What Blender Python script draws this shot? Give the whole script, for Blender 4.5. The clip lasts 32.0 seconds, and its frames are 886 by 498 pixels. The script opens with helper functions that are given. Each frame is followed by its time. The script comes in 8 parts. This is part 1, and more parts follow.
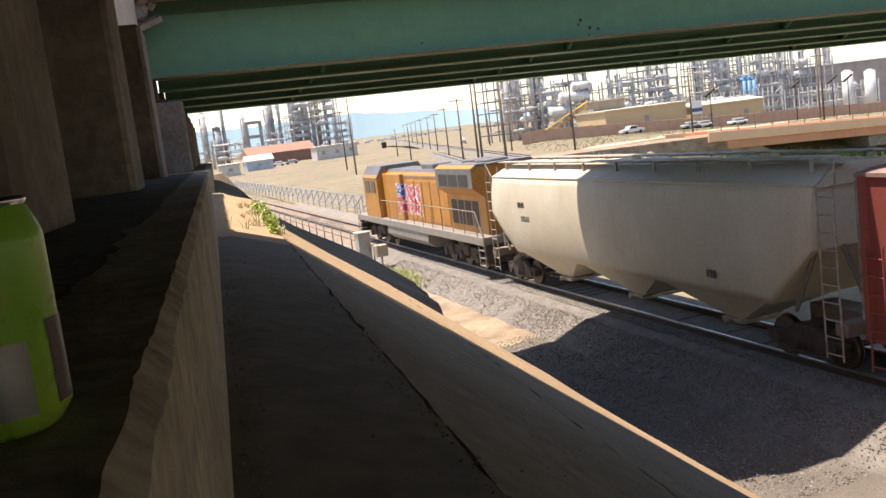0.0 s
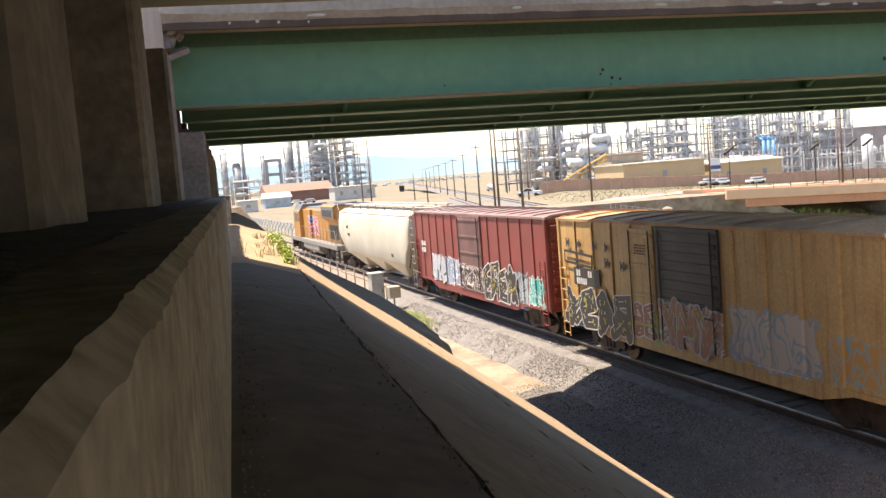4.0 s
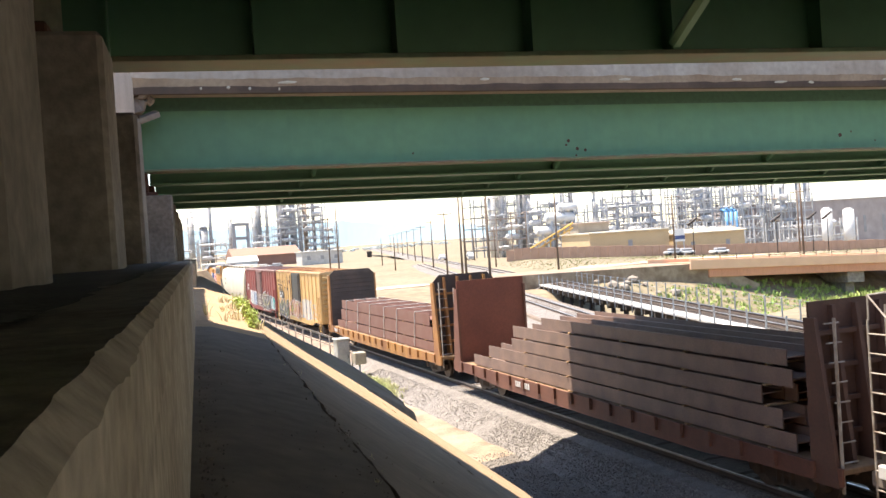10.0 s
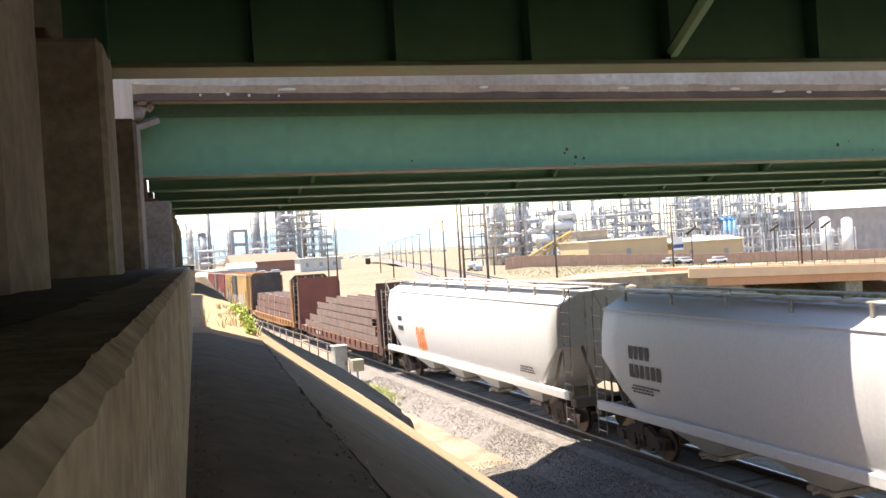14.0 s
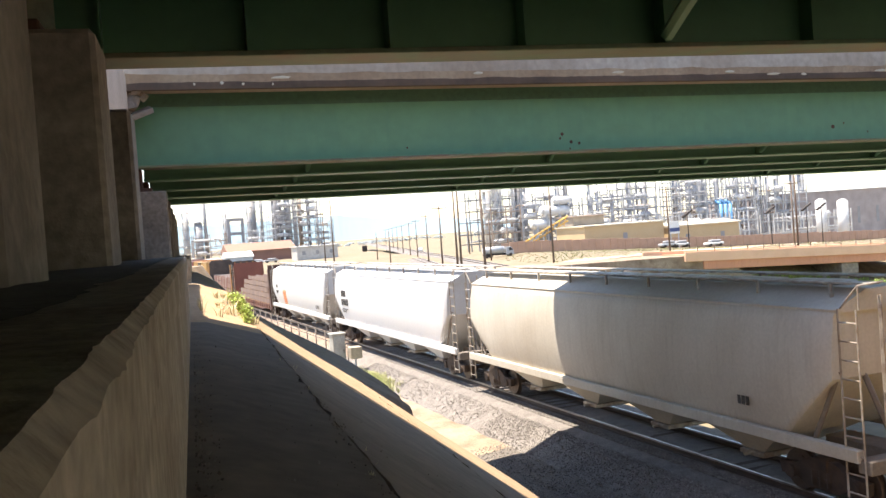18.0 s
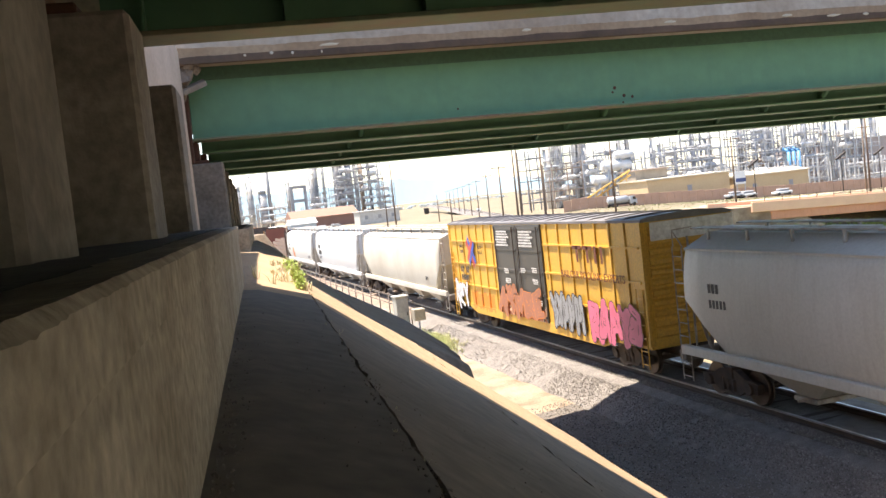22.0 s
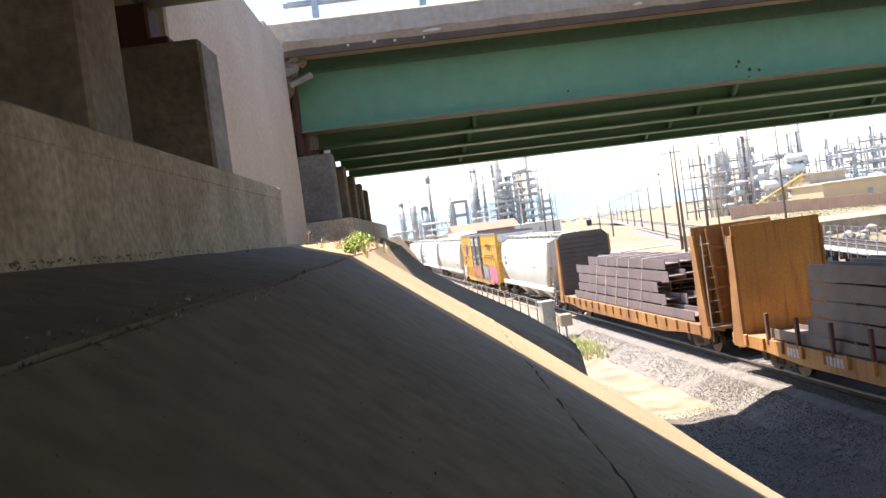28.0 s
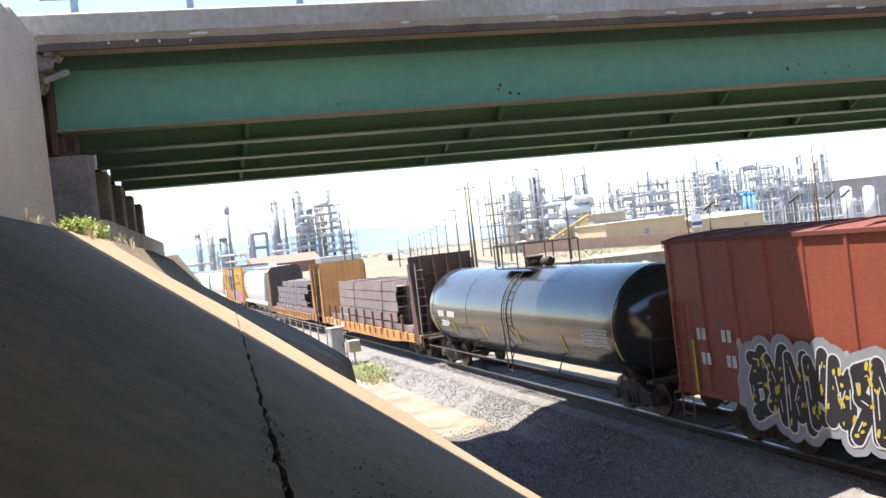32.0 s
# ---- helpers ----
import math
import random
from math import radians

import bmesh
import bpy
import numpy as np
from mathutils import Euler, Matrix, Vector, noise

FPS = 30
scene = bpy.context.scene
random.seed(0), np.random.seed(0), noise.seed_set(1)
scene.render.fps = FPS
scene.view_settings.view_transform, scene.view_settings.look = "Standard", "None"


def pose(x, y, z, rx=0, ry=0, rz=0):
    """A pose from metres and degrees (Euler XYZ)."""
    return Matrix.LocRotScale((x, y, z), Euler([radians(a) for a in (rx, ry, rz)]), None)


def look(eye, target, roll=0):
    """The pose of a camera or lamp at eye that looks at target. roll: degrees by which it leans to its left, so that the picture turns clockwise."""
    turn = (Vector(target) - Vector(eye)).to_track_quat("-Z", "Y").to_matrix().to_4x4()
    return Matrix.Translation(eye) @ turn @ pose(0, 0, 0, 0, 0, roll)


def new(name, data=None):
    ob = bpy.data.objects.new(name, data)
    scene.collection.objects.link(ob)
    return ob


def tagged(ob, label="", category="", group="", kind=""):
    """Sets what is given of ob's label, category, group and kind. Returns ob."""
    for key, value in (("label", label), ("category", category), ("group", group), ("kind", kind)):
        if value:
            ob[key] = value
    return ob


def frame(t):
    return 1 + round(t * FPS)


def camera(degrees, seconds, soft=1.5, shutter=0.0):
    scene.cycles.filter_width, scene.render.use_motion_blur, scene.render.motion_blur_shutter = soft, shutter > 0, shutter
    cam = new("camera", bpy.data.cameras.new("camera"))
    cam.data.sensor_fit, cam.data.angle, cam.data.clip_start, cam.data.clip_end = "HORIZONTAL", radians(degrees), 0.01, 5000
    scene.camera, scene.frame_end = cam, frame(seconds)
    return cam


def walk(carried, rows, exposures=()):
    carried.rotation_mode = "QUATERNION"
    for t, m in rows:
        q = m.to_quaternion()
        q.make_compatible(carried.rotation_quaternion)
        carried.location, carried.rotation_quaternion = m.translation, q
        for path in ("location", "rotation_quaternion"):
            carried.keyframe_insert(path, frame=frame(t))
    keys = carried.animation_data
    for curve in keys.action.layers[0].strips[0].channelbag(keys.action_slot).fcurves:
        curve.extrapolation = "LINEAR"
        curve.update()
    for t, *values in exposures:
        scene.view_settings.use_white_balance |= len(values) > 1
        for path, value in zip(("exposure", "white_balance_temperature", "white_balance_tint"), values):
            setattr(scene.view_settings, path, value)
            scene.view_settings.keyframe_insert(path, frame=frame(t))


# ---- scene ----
cam = camera(51.6, 32.0)
PATH = [
    (0, (-15.064, 0.532, 6.359), (-14.425, 2.409, 6.093), -7.2),
    (0.5, (-15.075, 0.487, 6.355), (-14.442, 2.372, 6.139), -6.7),
    (1, (-15.071, 0.492, 6.344), (-14.415, 2.371, 6.154), -6.0),
    (1.5, (-15.083, 0.474, 6.33), (-14.405, 2.35, 6.181), -5.6),
    (2, (-15.076, 0.486, 6.311), (-14.384, 2.358, 6.187), -6.1),
    (2.5, (-15.068, 0.497, 6.3), (-14.399, 2.377, 6.169), -6.4),
    (3, (-15.063, 0.54, 6.285), (-14.419, 2.427, 6.129), -5.6),
    (3.5, (-15.064, 0.582, 6.284), (-14.446, 2.477, 6.118), -4.6),
    (5.5, (-15.062, 0.53, 6.277), (-14.411, 2.416, 6.146), -5.2),
    (6, (-15.066, 0.525, 6.284), (-14.409, 2.411, 6.179), -5.0),
    (6.5, (-15.064, 0.524, 6.282), (-14.406, 2.411, 6.194), -4.5),
    (7, (-15.065, 0.515, 6.284), (-14.394, 2.398, 6.209), -4.4),
    (7.5, (-15.068, 0.535, 6.283), (-14.391, 2.416, 6.221), -4.2),
    (8, (-15.067, 0.529, 6.282), (-14.392, 2.411, 6.223), -4.1),
    (8.5, (-15.069, 0.52, 6.287), (-14.4, 2.404, 6.226), -4.0),
    (9, (-15.067, 0.532, 6.283), (-14.393, 2.414, 6.228), -4.1),
    (9.5, (-15.067, 0.534, 6.283), (-14.369, 2.408, 6.248), -3.8),
    (10, (-15.069, 0.521, 6.285), (-14.366, 2.393, 6.259), -3.8),
    (10.5, (-15.068, 0.51, 6.284), (-14.374, 2.386, 6.256), -3.8),
    (11, (-15.069, 0.52, 6.281), (-14.371, 2.394, 6.252), -3.6),
    (11.5, (-15.065, 0.52, 6.282), (-14.361, 2.392, 6.242), -3.5),
    (12, (-15.066, 0.511, 6.284), (-14.361, 2.383, 6.249), -4.0),
    (12.5, (-15.066, 0.506, 6.285), (-14.361, 2.378, 6.261), -4.5),
    (13, (-15.065, 0.512, 6.282), (-14.363, 2.384, 6.264), -4.2),
    (13.5, (-15.066, 0.505, 6.284), (-14.362, 2.377, 6.267), -3.9),
    (14, (-15.068, 0.5, 6.285), (-14.361, 2.371, 6.275), -3.5),
    (14.5, (-15.069, 0.495, 6.286), (-14.342, 2.358, 6.276), -3.0),
    (16.5, (-15.07, 0.494, 6.287), (-14.355, 2.362, 6.274), -3.9),
    (17, (-15.07, 0.493, 6.286), (-14.352, 2.36, 6.259), -4.1),
    (17.5, (-15.068, 0.499, 6.284), (-14.354, 2.367, 6.248), -4.2),
    (18, (-15.07, 0.492, 6.287), (-14.358, 2.361, 6.247), -4.2),
    (18.5, (-15.068, 0.497, 6.283), (-14.349, 2.362, 6.236), -4.3),
    (19, (-15.066, 0.488, 6.284), (-14.359, 2.358, 6.227), -4.6),
    (19.5, (-15.062, 0.485, 6.276), (-14.395, 2.369, 6.206), -4.7),
    (20, (-15.057, 0.465, 6.283), (-14.426, 2.361, 6.212), -5.2),
    (20.5, (-15.036, 0.47, 6.272), (-14.418, 2.371, 6.206), -5.7),
    (21, (-15.018, 0.455, 6.279), (-14.416, 2.36, 6.206), -5.9),
    (21.5, (-14.997, 0.426, 6.291), (-14.406, 2.335, 6.203), -6.4),
    (22, (-14.956, 0.386, 6.283), (-14.381, 2.299, 6.17), -6.4),
    (22.5, (-14.893, 0.398, 6.27), (-14.319, 2.311, 6.153), -5.6),
    (23, (-14.815, 0.363, 6.253), (-14.254, 2.28, 6.159), -5.6),
    (23.5, (-14.738, 0.306, 6.207), (-14.212, 2.232, 6.096), -5.3),
    (24, (-14.652, 0.377, 6.123), (-14.239, 2.328, 5.963), -4.6),
    (24.5, (-14.561, 0.459, 6.079), (-14.292, 2.433, 5.903), -5.4),
    (26.5, (-14.191, 0.527, 5.864), (-13.997, 2.512, 5.721), -6.1),
    (27, (-14.135, 0.548, 5.818), (-13.874, 2.527, 5.696), -5.5),
    (27.5, (-14.062, 0.584, 5.757), (-13.781, 2.562, 5.672), -7.0),
    (28, (-13.974, 0.594, 5.687), (-13.741, 2.58, 5.648), -7.7),
    (28.5, (-13.891, 0.445, 5.602), (-13.604, 2.424, 5.56), -5.1),
    (29, (-13.819, 0.348, 5.538), (-13.323, 2.285, 5.5), -2.6),
    (29.5, (-13.798, 0.281, 5.439), (-13.238, 2.201, 5.403), -3.3),
    (30, (-13.738, 0.298, 5.368), (-13.137, 2.205, 5.332), -4.7),
    (30.5, (-13.666, 0.297, 5.308), (-13.051, 2.201, 5.284), -5.8),
    (31, (-13.599, 0.295, 5.27), (-12.918, 2.175, 5.242), -6.4),
    (31.5, (-13.529, 0.372, 5.226), (-12.794, 2.232, 5.21), -7.0),
    (32, (-13.446, 0.348, 5.162), (-12.789, 2.238, 5.145), -6.6),
]
walk(cam, [(t, look(eye, target, roll)) for t, eye, target, roll in PATH],
     [(0, 0.97, 7200, 16), (3, 1.12, 7200, 16), (6, 1.48, 7000, 14), (24, 1.55, 7000, 14), (28, 1.58, 6700, 14), (32, 1.52, 6200, 12)])

# ---- world and sun ----
SUN_X, SUN_Y = 0.25, -0.16          # ground travel of the light for one metre of fall
SUN_EL = math.atan2(1.0, math.hypot(SUN_X, SUN_Y))
SUN_AZ = math.atan2(-SUN_X, -SUN_Y)  # compass angle of the sun, clockwise from +y
world = bpy.data.worlds.new("world")
scene.world = world
world.use_nodes = True
wn = world.node_tree.nodes
sky = wn.new("ShaderNodeTexSky")
sky.sky_type, sky.sun_disc = "NISHITA", False
sky.sun_elevation, sky.sun_rotation = SUN_EL, SUN_AZ
sky.air_density, sky.dust_density, sky.ozone_density = 1.0, 0.3, 1.0
wn["Background"].inputs["Strength"].default_value = 0.13
world.node_tree.links.new(sky.outputs[0], wn["Background"].inputs["Color"])
sun_data = bpy.data.lights.new("sun", "SUN")
sun_data.energy, sun_data.angle, sun_data.color = 5.0, radians(0.5), (1.0, 0.93, 0.82)
sun = new("sun", sun_data)
sun.matrix_world = look((0, 0, 60), (SUN_X * 10, SUN_Y * 10, 50))


# ---- materials ----
MATS = {}


def mat(name, base, rough=0.7, metal=0.0, second=None, scale=1.2, fine=14.0, amount=0.5, bump=0.15, spread=0.12,
        streaks=0.0, spots=None, island=0.0, glow=0.0, tags=()):
    """A worn surface: two colours mixed by broad stains, fine grain, vertical streaks and small relief."""
    if name in MATS:
        return MATS[name]
    m = bpy.data.materials.new(name)
    m.use_nodes = True
    nt = m.node_tree
    n, l = nt.nodes, nt.links
    bsdf = n["Principled BSDF"]
    second = second or tuple(c * 0.62 for c in base)
    co = n.new("ShaderNodeTexCoord")
    broad = n.new("ShaderNodeTexNoise")
    broad.inputs["Scale"].default_value, broad.inputs["Detail"].default_value = scale, 6
    l.new(co.outputs["Object"], broad.inputs["Vector"])
    ramp = n.new("ShaderNodeMapRange")
    ramp.inputs[1].default_value, ramp.inputs[2].default_value = 0.5 - 0.25 * amount - 0.05, 0.85 - 0.2 * amount
    ramp.inputs[3].default_value, ramp.inputs[4].default_value = 0.0, 1.0
    l.new(broad.outputs["Fac"], ramp.inputs[0])
    mix = n.new("ShaderNodeMix")
    mix.data_type = "RGBA"
    mix.inputs[6].default_value, mix.inputs[7].default_value = (*base, 1), (*second, 1)
    l.new(ramp.outputs[0], mix.inputs[0])
    grain = n.new("ShaderNodeTexNoise")
    grain.inputs["Scale"].default_value, grain.inputs["Detail"].default_value = fine, 8
    l.new(co.outputs["Object"], grain.inputs["Vector"])
    val = n.new("ShaderNodeMapRange")
    val.inputs[1].default_value, val.inputs[2].default_value = 0.25, 0.75
    val.inputs[3].default_value, val.inputs[4].default_value = 1 - spread * 1.6, 1 + spread * 1.2
    l.new(grain.outputs["Fac"], val.inputs[0])
    tone = n.new("ShaderNodeMix")
    tone.data_type, tone.blend_type = "RGBA", "MULTIPLY"
    tone.inputs[0].default_value = 1.0
    l.new(mix.outputs[2], tone.inputs[6])
    l.new(val.outputs[0], tone.inputs[7])
    out = tone.outputs[2]
    if streaks:
        mp = n.new("ShaderNodeMapping")
        mp.inputs["Scale"].default_value = (4.5, 4.5, 0.28)
        l.new(co.outputs["Object"], mp.inputs["Vector"])
        st = n.new("ShaderNodeTexNoise")
        st.inputs["Scale"].default_value, st.inputs["Detail"].default_value = 1.6, 5
        l.new(mp.outputs[0], st.inputs["Vector"])
        r2 = n.new("ShaderNodeMapRange")
        r2.inputs[1].default_value, r2.inputs[2].default_value = 0.5, 0.75
        r2.inputs[3].default_value, r2.inputs[4].default_value = 0.0, streaks
        l.new(st.outputs["Fac"], r2.inputs[0])
        m2 = n.new("ShaderNodeMix")
        m2.data_type = "RGBA"
        m2.inputs[7].default_value = (*(spots or second), 1)
        l.new(r2.outputs[0], m2.inputs[0])
        l.new(out, m2.inputs[6])
        out = m2.outputs[2]
    if island:
        info = n.new("ShaderNodeNewGeometry")
        r3 = n.new("ShaderNodeMapRange")
        r3.inputs[3].default_value, r3.inputs[4].default_value = 1 - island, 1 + island
        l.new(info.outputs["Random Per Island"], r3.inputs[0])
        m3 = n.new("ShaderNodeMix")
        m3.data_type, m3.blend_type = "RGBA", "MULTIPLY"
        m3.inputs[0].default_value = 1.0
        l.new(out, m3.inputs[6])
        l.new(r3.outputs[0], m3.inputs[7])
        out = m3.outputs[2]
    def calc(op, a, b):
        q = n.new("ShaderNodeMath")
        q.operation = op
        for k, v in ((0, a), (1, b)):
            if isinstance(v, (int, float)):
                q.inputs[k].default_value = v
            else:
                l.new(v, q.inputs[k])
        return q.outputs[0]

    def over(fac, colour):
        nonlocal out
        q = n.new("ShaderNodeMix")
        q.data_type = "RGBA"
        l.new(fac, q.inputs[0])
        l.new(out, q.inputs[6])
        q.inputs[7].default_value = (*colour, 1)
        out = q.outputs[2]

    if tags:
        sep = n.new("ShaderNodeSeparateXYZ")
        l.new(co.outputs["Object"], sep.inputs[0])
    for y0, y1, z0, z1, fill, line, size, seed in tags:
        mp = n.new("ShaderNodeMapping")
        mp.inputs["Scale"].default_value, mp.inputs["Location"].default_value = (0.0, 1.0, 0.62), (seed * 3.7, seed * 1.3, 0)
        l.new(co.outputs["Object"], mp.inputs["Vector"])
        wob = n.new("ShaderNodeTexNoise")
        wob.inputs["Scale"].default_value, wob.inputs["Detail"].default_value = 1.7 / size, 1.5
        l.new(mp.outputs[0], wob.inputs["Vector"])
        bend = n.new("ShaderNodeMix")
        bend.data_type = "VECTOR"
        bend.inputs[0].default_value = 0.3 * size
        l.new(mp.outputs[0], bend.inputs[4])
        l.new(wob.outputs["Color"], bend.inputs[5])
        loop = n.new("ShaderNodeTexNoise")
        loop.inputs["Scale"].default_value, loop.inputs["Detail"].default_value, loop.inputs["Distortion"].default_value = 1.25 / size, 0.6, 0.7
        l.new(bend.outputs[1], loop.inputs["Vector"])
        rim = calc("MINIMUM", calc("MINIMUM", calc("SUBTRACT", sep.outputs["Y"], y0), calc("SUBTRACT", y1, sep.outputs["Y"])),
                   calc("MINIMUM", calc("SUBTRACT", sep.outputs["Z"], z0), calc("SUBTRACT", z1, sep.outputs["Z"])))
        rim = calc("ADD", rim, calc("MULTIPLY", calc("SUBTRACT", wob.outputs["Fac"], 0.5), 1.1 * size))
        inside = calc("GREATER_THAN", rim, 0.0)
        over(inside, fill)
        ring = calc("ABSOLUTE", calc("SUBTRACT", loop.outputs["Fac"], 0.5), 0.0)
        stroke = calc("LESS_THAN", calc("ABSOLUTE", calc("SUBTRACT", ring, 0.075), 0.0), 0.024)
        border = calc("LESS_THAN", rim, 0.07 * size)
        over(calc("MULTIPLY", inside, calc("MAXIMUM", stroke, border)), line)
    l.new(out, bsdf.inputs["Base Color"])
    rr = n.new("ShaderNodeMapRange")
    rr.inputs[3].default_value, rr.inputs[4].default_value = max(0.05, rough - 0.12), min(1.0, rough + 0.12)
    l.new(grain.outputs["Fac"], rr.inputs[0])
    l.new(rr.outputs[0], bsdf.inputs["Roughness"])
    bsdf.inputs["Metallic"].default_value = metal
    if bump:
        bp = n.new("ShaderNodeBump")
        bp.inputs["Strength"].default_value, bp.inputs["Distance"].default_value = bump, 0.02
        l.new(grain.outputs["Fac"], bp.inputs["Height"])
        l.new(bp.outputs[0], bsdf.inputs["Normal"])
    # emission in the base colour; only the mountain backdrop's haze uses it
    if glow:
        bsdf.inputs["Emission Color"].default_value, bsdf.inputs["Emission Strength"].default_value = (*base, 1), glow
    MATS[name] = m
    return m


CONCRETE = mat("concrete", (0.31, 0.275, 0.235), 0.9, second=(0.17, 0.145, 0.12), scale=2.2, fine=16, amount=0.75, spread=0.2, spots=(0.12, 0.095, 0.07), bump=0.4)
SEATWALL = mat("seat_concrete", (0.50, 0.44, 0.36), 0.9, second=(0.30, 0.25, 0.19), scale=2.6, fine=26, amount=0.9, spread=0.25, spots=(0.22, 0.18, 0.14), bump=0.5)
SEATDARK = mat("seat_dark", (0.06, 0.055, 0.05), 0.98, second=(0.10, 0.09, 0.075), scale=3, fine=40, spread=0.3, bump=0.6)
# paving in two tones: sunlight between the bridges is put into the paler one
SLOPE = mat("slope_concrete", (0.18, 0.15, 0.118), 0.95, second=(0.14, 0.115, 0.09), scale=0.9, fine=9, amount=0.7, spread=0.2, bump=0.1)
SUNSTRIP = mat("sunstrip_concrete", (0.41, 0.285, 0.17), 0.95, second=(0.33, 0.225, 0.13), scale=0.7, fine=20, amount=0.6, spread=0.18, bump=0.3)
CURB = mat("curb_concrete", (0.41, 0.355, 0.30), 0.85, second=(0.28, 0.21, 0.155), scale=0.5, fine=9, streaks=0.28, spots=(0.22, 0.15, 0.10), bump=0.2)
SOFFIT = mat("stained_soffit", (0.22, 0.14, 0.08), 0.9, second=(0.10, 0.06, 0.035), scale=1.6, fine=10)
GREEN = mat("green_paint", (0.125, 0.285, 0.16), 0.5, second=(0.105, 0.25, 0.155), scale=0.35, fine=5, spread=0.06, bump=0.06, streaks=0.18, spots=(0.07, 0.2, 0.14))
GREEN_TRIM = mat("green_flange", (0.14, 0.22, 0.13), 0.6, second=(0.20, 0.15, 0.10), scale=2.5, fine=11)
RUST = mat("rust_spot", (0.10, 0.045, 0.03), 0.9, scale=5)
STEEL = mat("galvanised", (0.42, 0.45, 0.48), 0.45, 0.6, scale=2)
RAIL = mat("rail_steel", (0.10, 0.07, 0.055), 0.7, 0.4, scale=3)
RAILTOP = mat("rail_head", (0.48, 0.46, 0.44), 0.32, 0.9, second=(0.30, 0.27, 0.25), scale=3, spread=0.05)
TIE = mat("tie_wood", (0.085, 0.065, 0.05), 0.95, scale=3, fine=30, island=0.3)
BALLAST = mat("ballast", (0.23, 0.21, 0.19), 0.95, second=(0.14, 0.125, 0.115), scale=3, fine=70, amount=0.6, spread=0.5, bump=0.35)
CINDER = mat("cinder_bed", (0.21, 0.15, 0.11), 0.95, second=(0.28, 0.22, 0.17), scale=0.8, fine=14, spread=0.3)
STONE = mat("ballast_stone", (0.25, 0.235, 0.215), 0.9, second=(0.2, 0.18, 0.17), scale=6, fine=30, island=0.5)
DIRT = mat("dirt", (0.36, 0.285, 0.20), 0.97, second=(0.17, 0.115, 0.075), scale=0.9, fine=14, amount=0.7, spread=0.2, bump=0.6)
GRAVEL = mat("shoulder_gravel", (0.17, 0.15, 0.13), 0.97, second=(0.12, 0.105, 0.09), scale=0.8, fine=40, amount=0.7, spread=0.35, bump=0.6)
EARTH = mat("dry_earth", (0.25, 0.195, 0.13), 0.97, second=(0.175, 0.15, 0.09), scale=0.05, fine=0.9, amount=0.8, spread=0.25, bump=0.4)
WEED = mat("weed_green", (0.40, 0.54, 0.13), 0.8, second=(0.44, 0.52, 0.20), scale=1.5, island=0.4)
STRAW = mat("dry_grass", (0.62, 0.56, 0.38), 0.9, scale=2, island=0.3)


# ---- mesh helpers ----
def box(bm, x0, x1, y0, y1, z0, z1, m=None):
    vs = [bm.verts.new(v) for v in ((x0, y0, z0), (x1, y0, z0), (x1, y1, z0), (x0, y1, z0), (x0, y0, z1), (x1, y0, z1), (x1, y1, z1), (x0, y1, z1))]
    if m is not None:
        for v in vs:
            v.co = m @ v.co
    for f in ((3, 2, 1, 0), (4, 5, 6, 7), (0, 1, 5, 4), (1, 2, 6, 5), (2, 3, 7, 6), (3, 0, 4, 7)):
        bm.faces.new([vs[i] for i in f])
    return vs


def bevelled(bm, x0, x1, y0, y1, z0, z1, b=0.02, m=None):
    """A box with chamfered edges."""
    t = bmesh.new()
    box(t, x0, x1, y0, y1, z0, z1)
    bmesh.ops.bevel(t, geom=list(t.edges), offset=b, segments=1, affect="EDGES")
    if m is not None:
        bmesh.ops.transform(t, matrix=m, verts=t.verts)
    merge(bm, t)


def merge(bm, t):
    idx = {}
    for v in t.verts:
        idx[v] = bm.verts.new(v.co)
    for f in t.faces:
        try:
            g = bm.faces.new([idx[v] for v in f.verts])
            g.smooth = f.smooth
        except ValueError:
            pass
    t.free()


def rod(bm, a, b, r, seg=8, r2=None, caps=True):
    a, b = Vector(a), Vector(b)
    q = (b - a).to_track_quat("Z", "Y")
    r2 = r if r2 is None else r2
    lo = [bm.verts.new(a + q @ Vector((r * math.cos(2 * math.pi * i / seg), r * math.sin(2 * math.pi * i / seg), 0))) for i in range(seg)]
    hi = [bm.verts.new(b + q @ Vector((r2 * math.cos(2 * math.pi * i / seg), r2 * math.sin(2 * math.pi * i / seg), 0))) for i in range(seg)]
    for i in range(seg):
        f = bm.faces.new((lo[i], lo[(i + 1) % seg], hi[(i + 1) % seg], hi[i]))
        f.smooth = seg > 6
    if caps:
        bm.faces.new(lo[::-1])
        bm.faces.new(hi)


def prism(bm, outline, axis, a, b, smooth=False):
    """A closed outline of two coordinates, drawn along an axis from a to b."""
    def put(p, t):
        return {"x": (t, p[0], p[1]), "y": (p[0], t, p[1]), "z": (p[0], p[1], t)}[axis]
    lo = [bm.verts.new(put(p, a)) for p in outline]
    hi = [bm.verts.new(put(p, b)) for p in outline]
    k = len(outline)
    for i in range(k):
        f = bm.faces.new((lo[i], lo[(i + 1) % k], hi[(i + 1) % k], hi[i]))
        f.smooth = smooth
    bm.faces.new(lo[::-1])
    bm.faces.new(hi)


def mesh(name, bm, *materials):
    bmesh.ops.recalc_face_normals(bm, faces=bm.faces)
    me = bpy.data.meshes.new(name)
    bm.to_mesh(me)
    bm.free()
    for m in materials:
        me.materials.append(m)
    return me


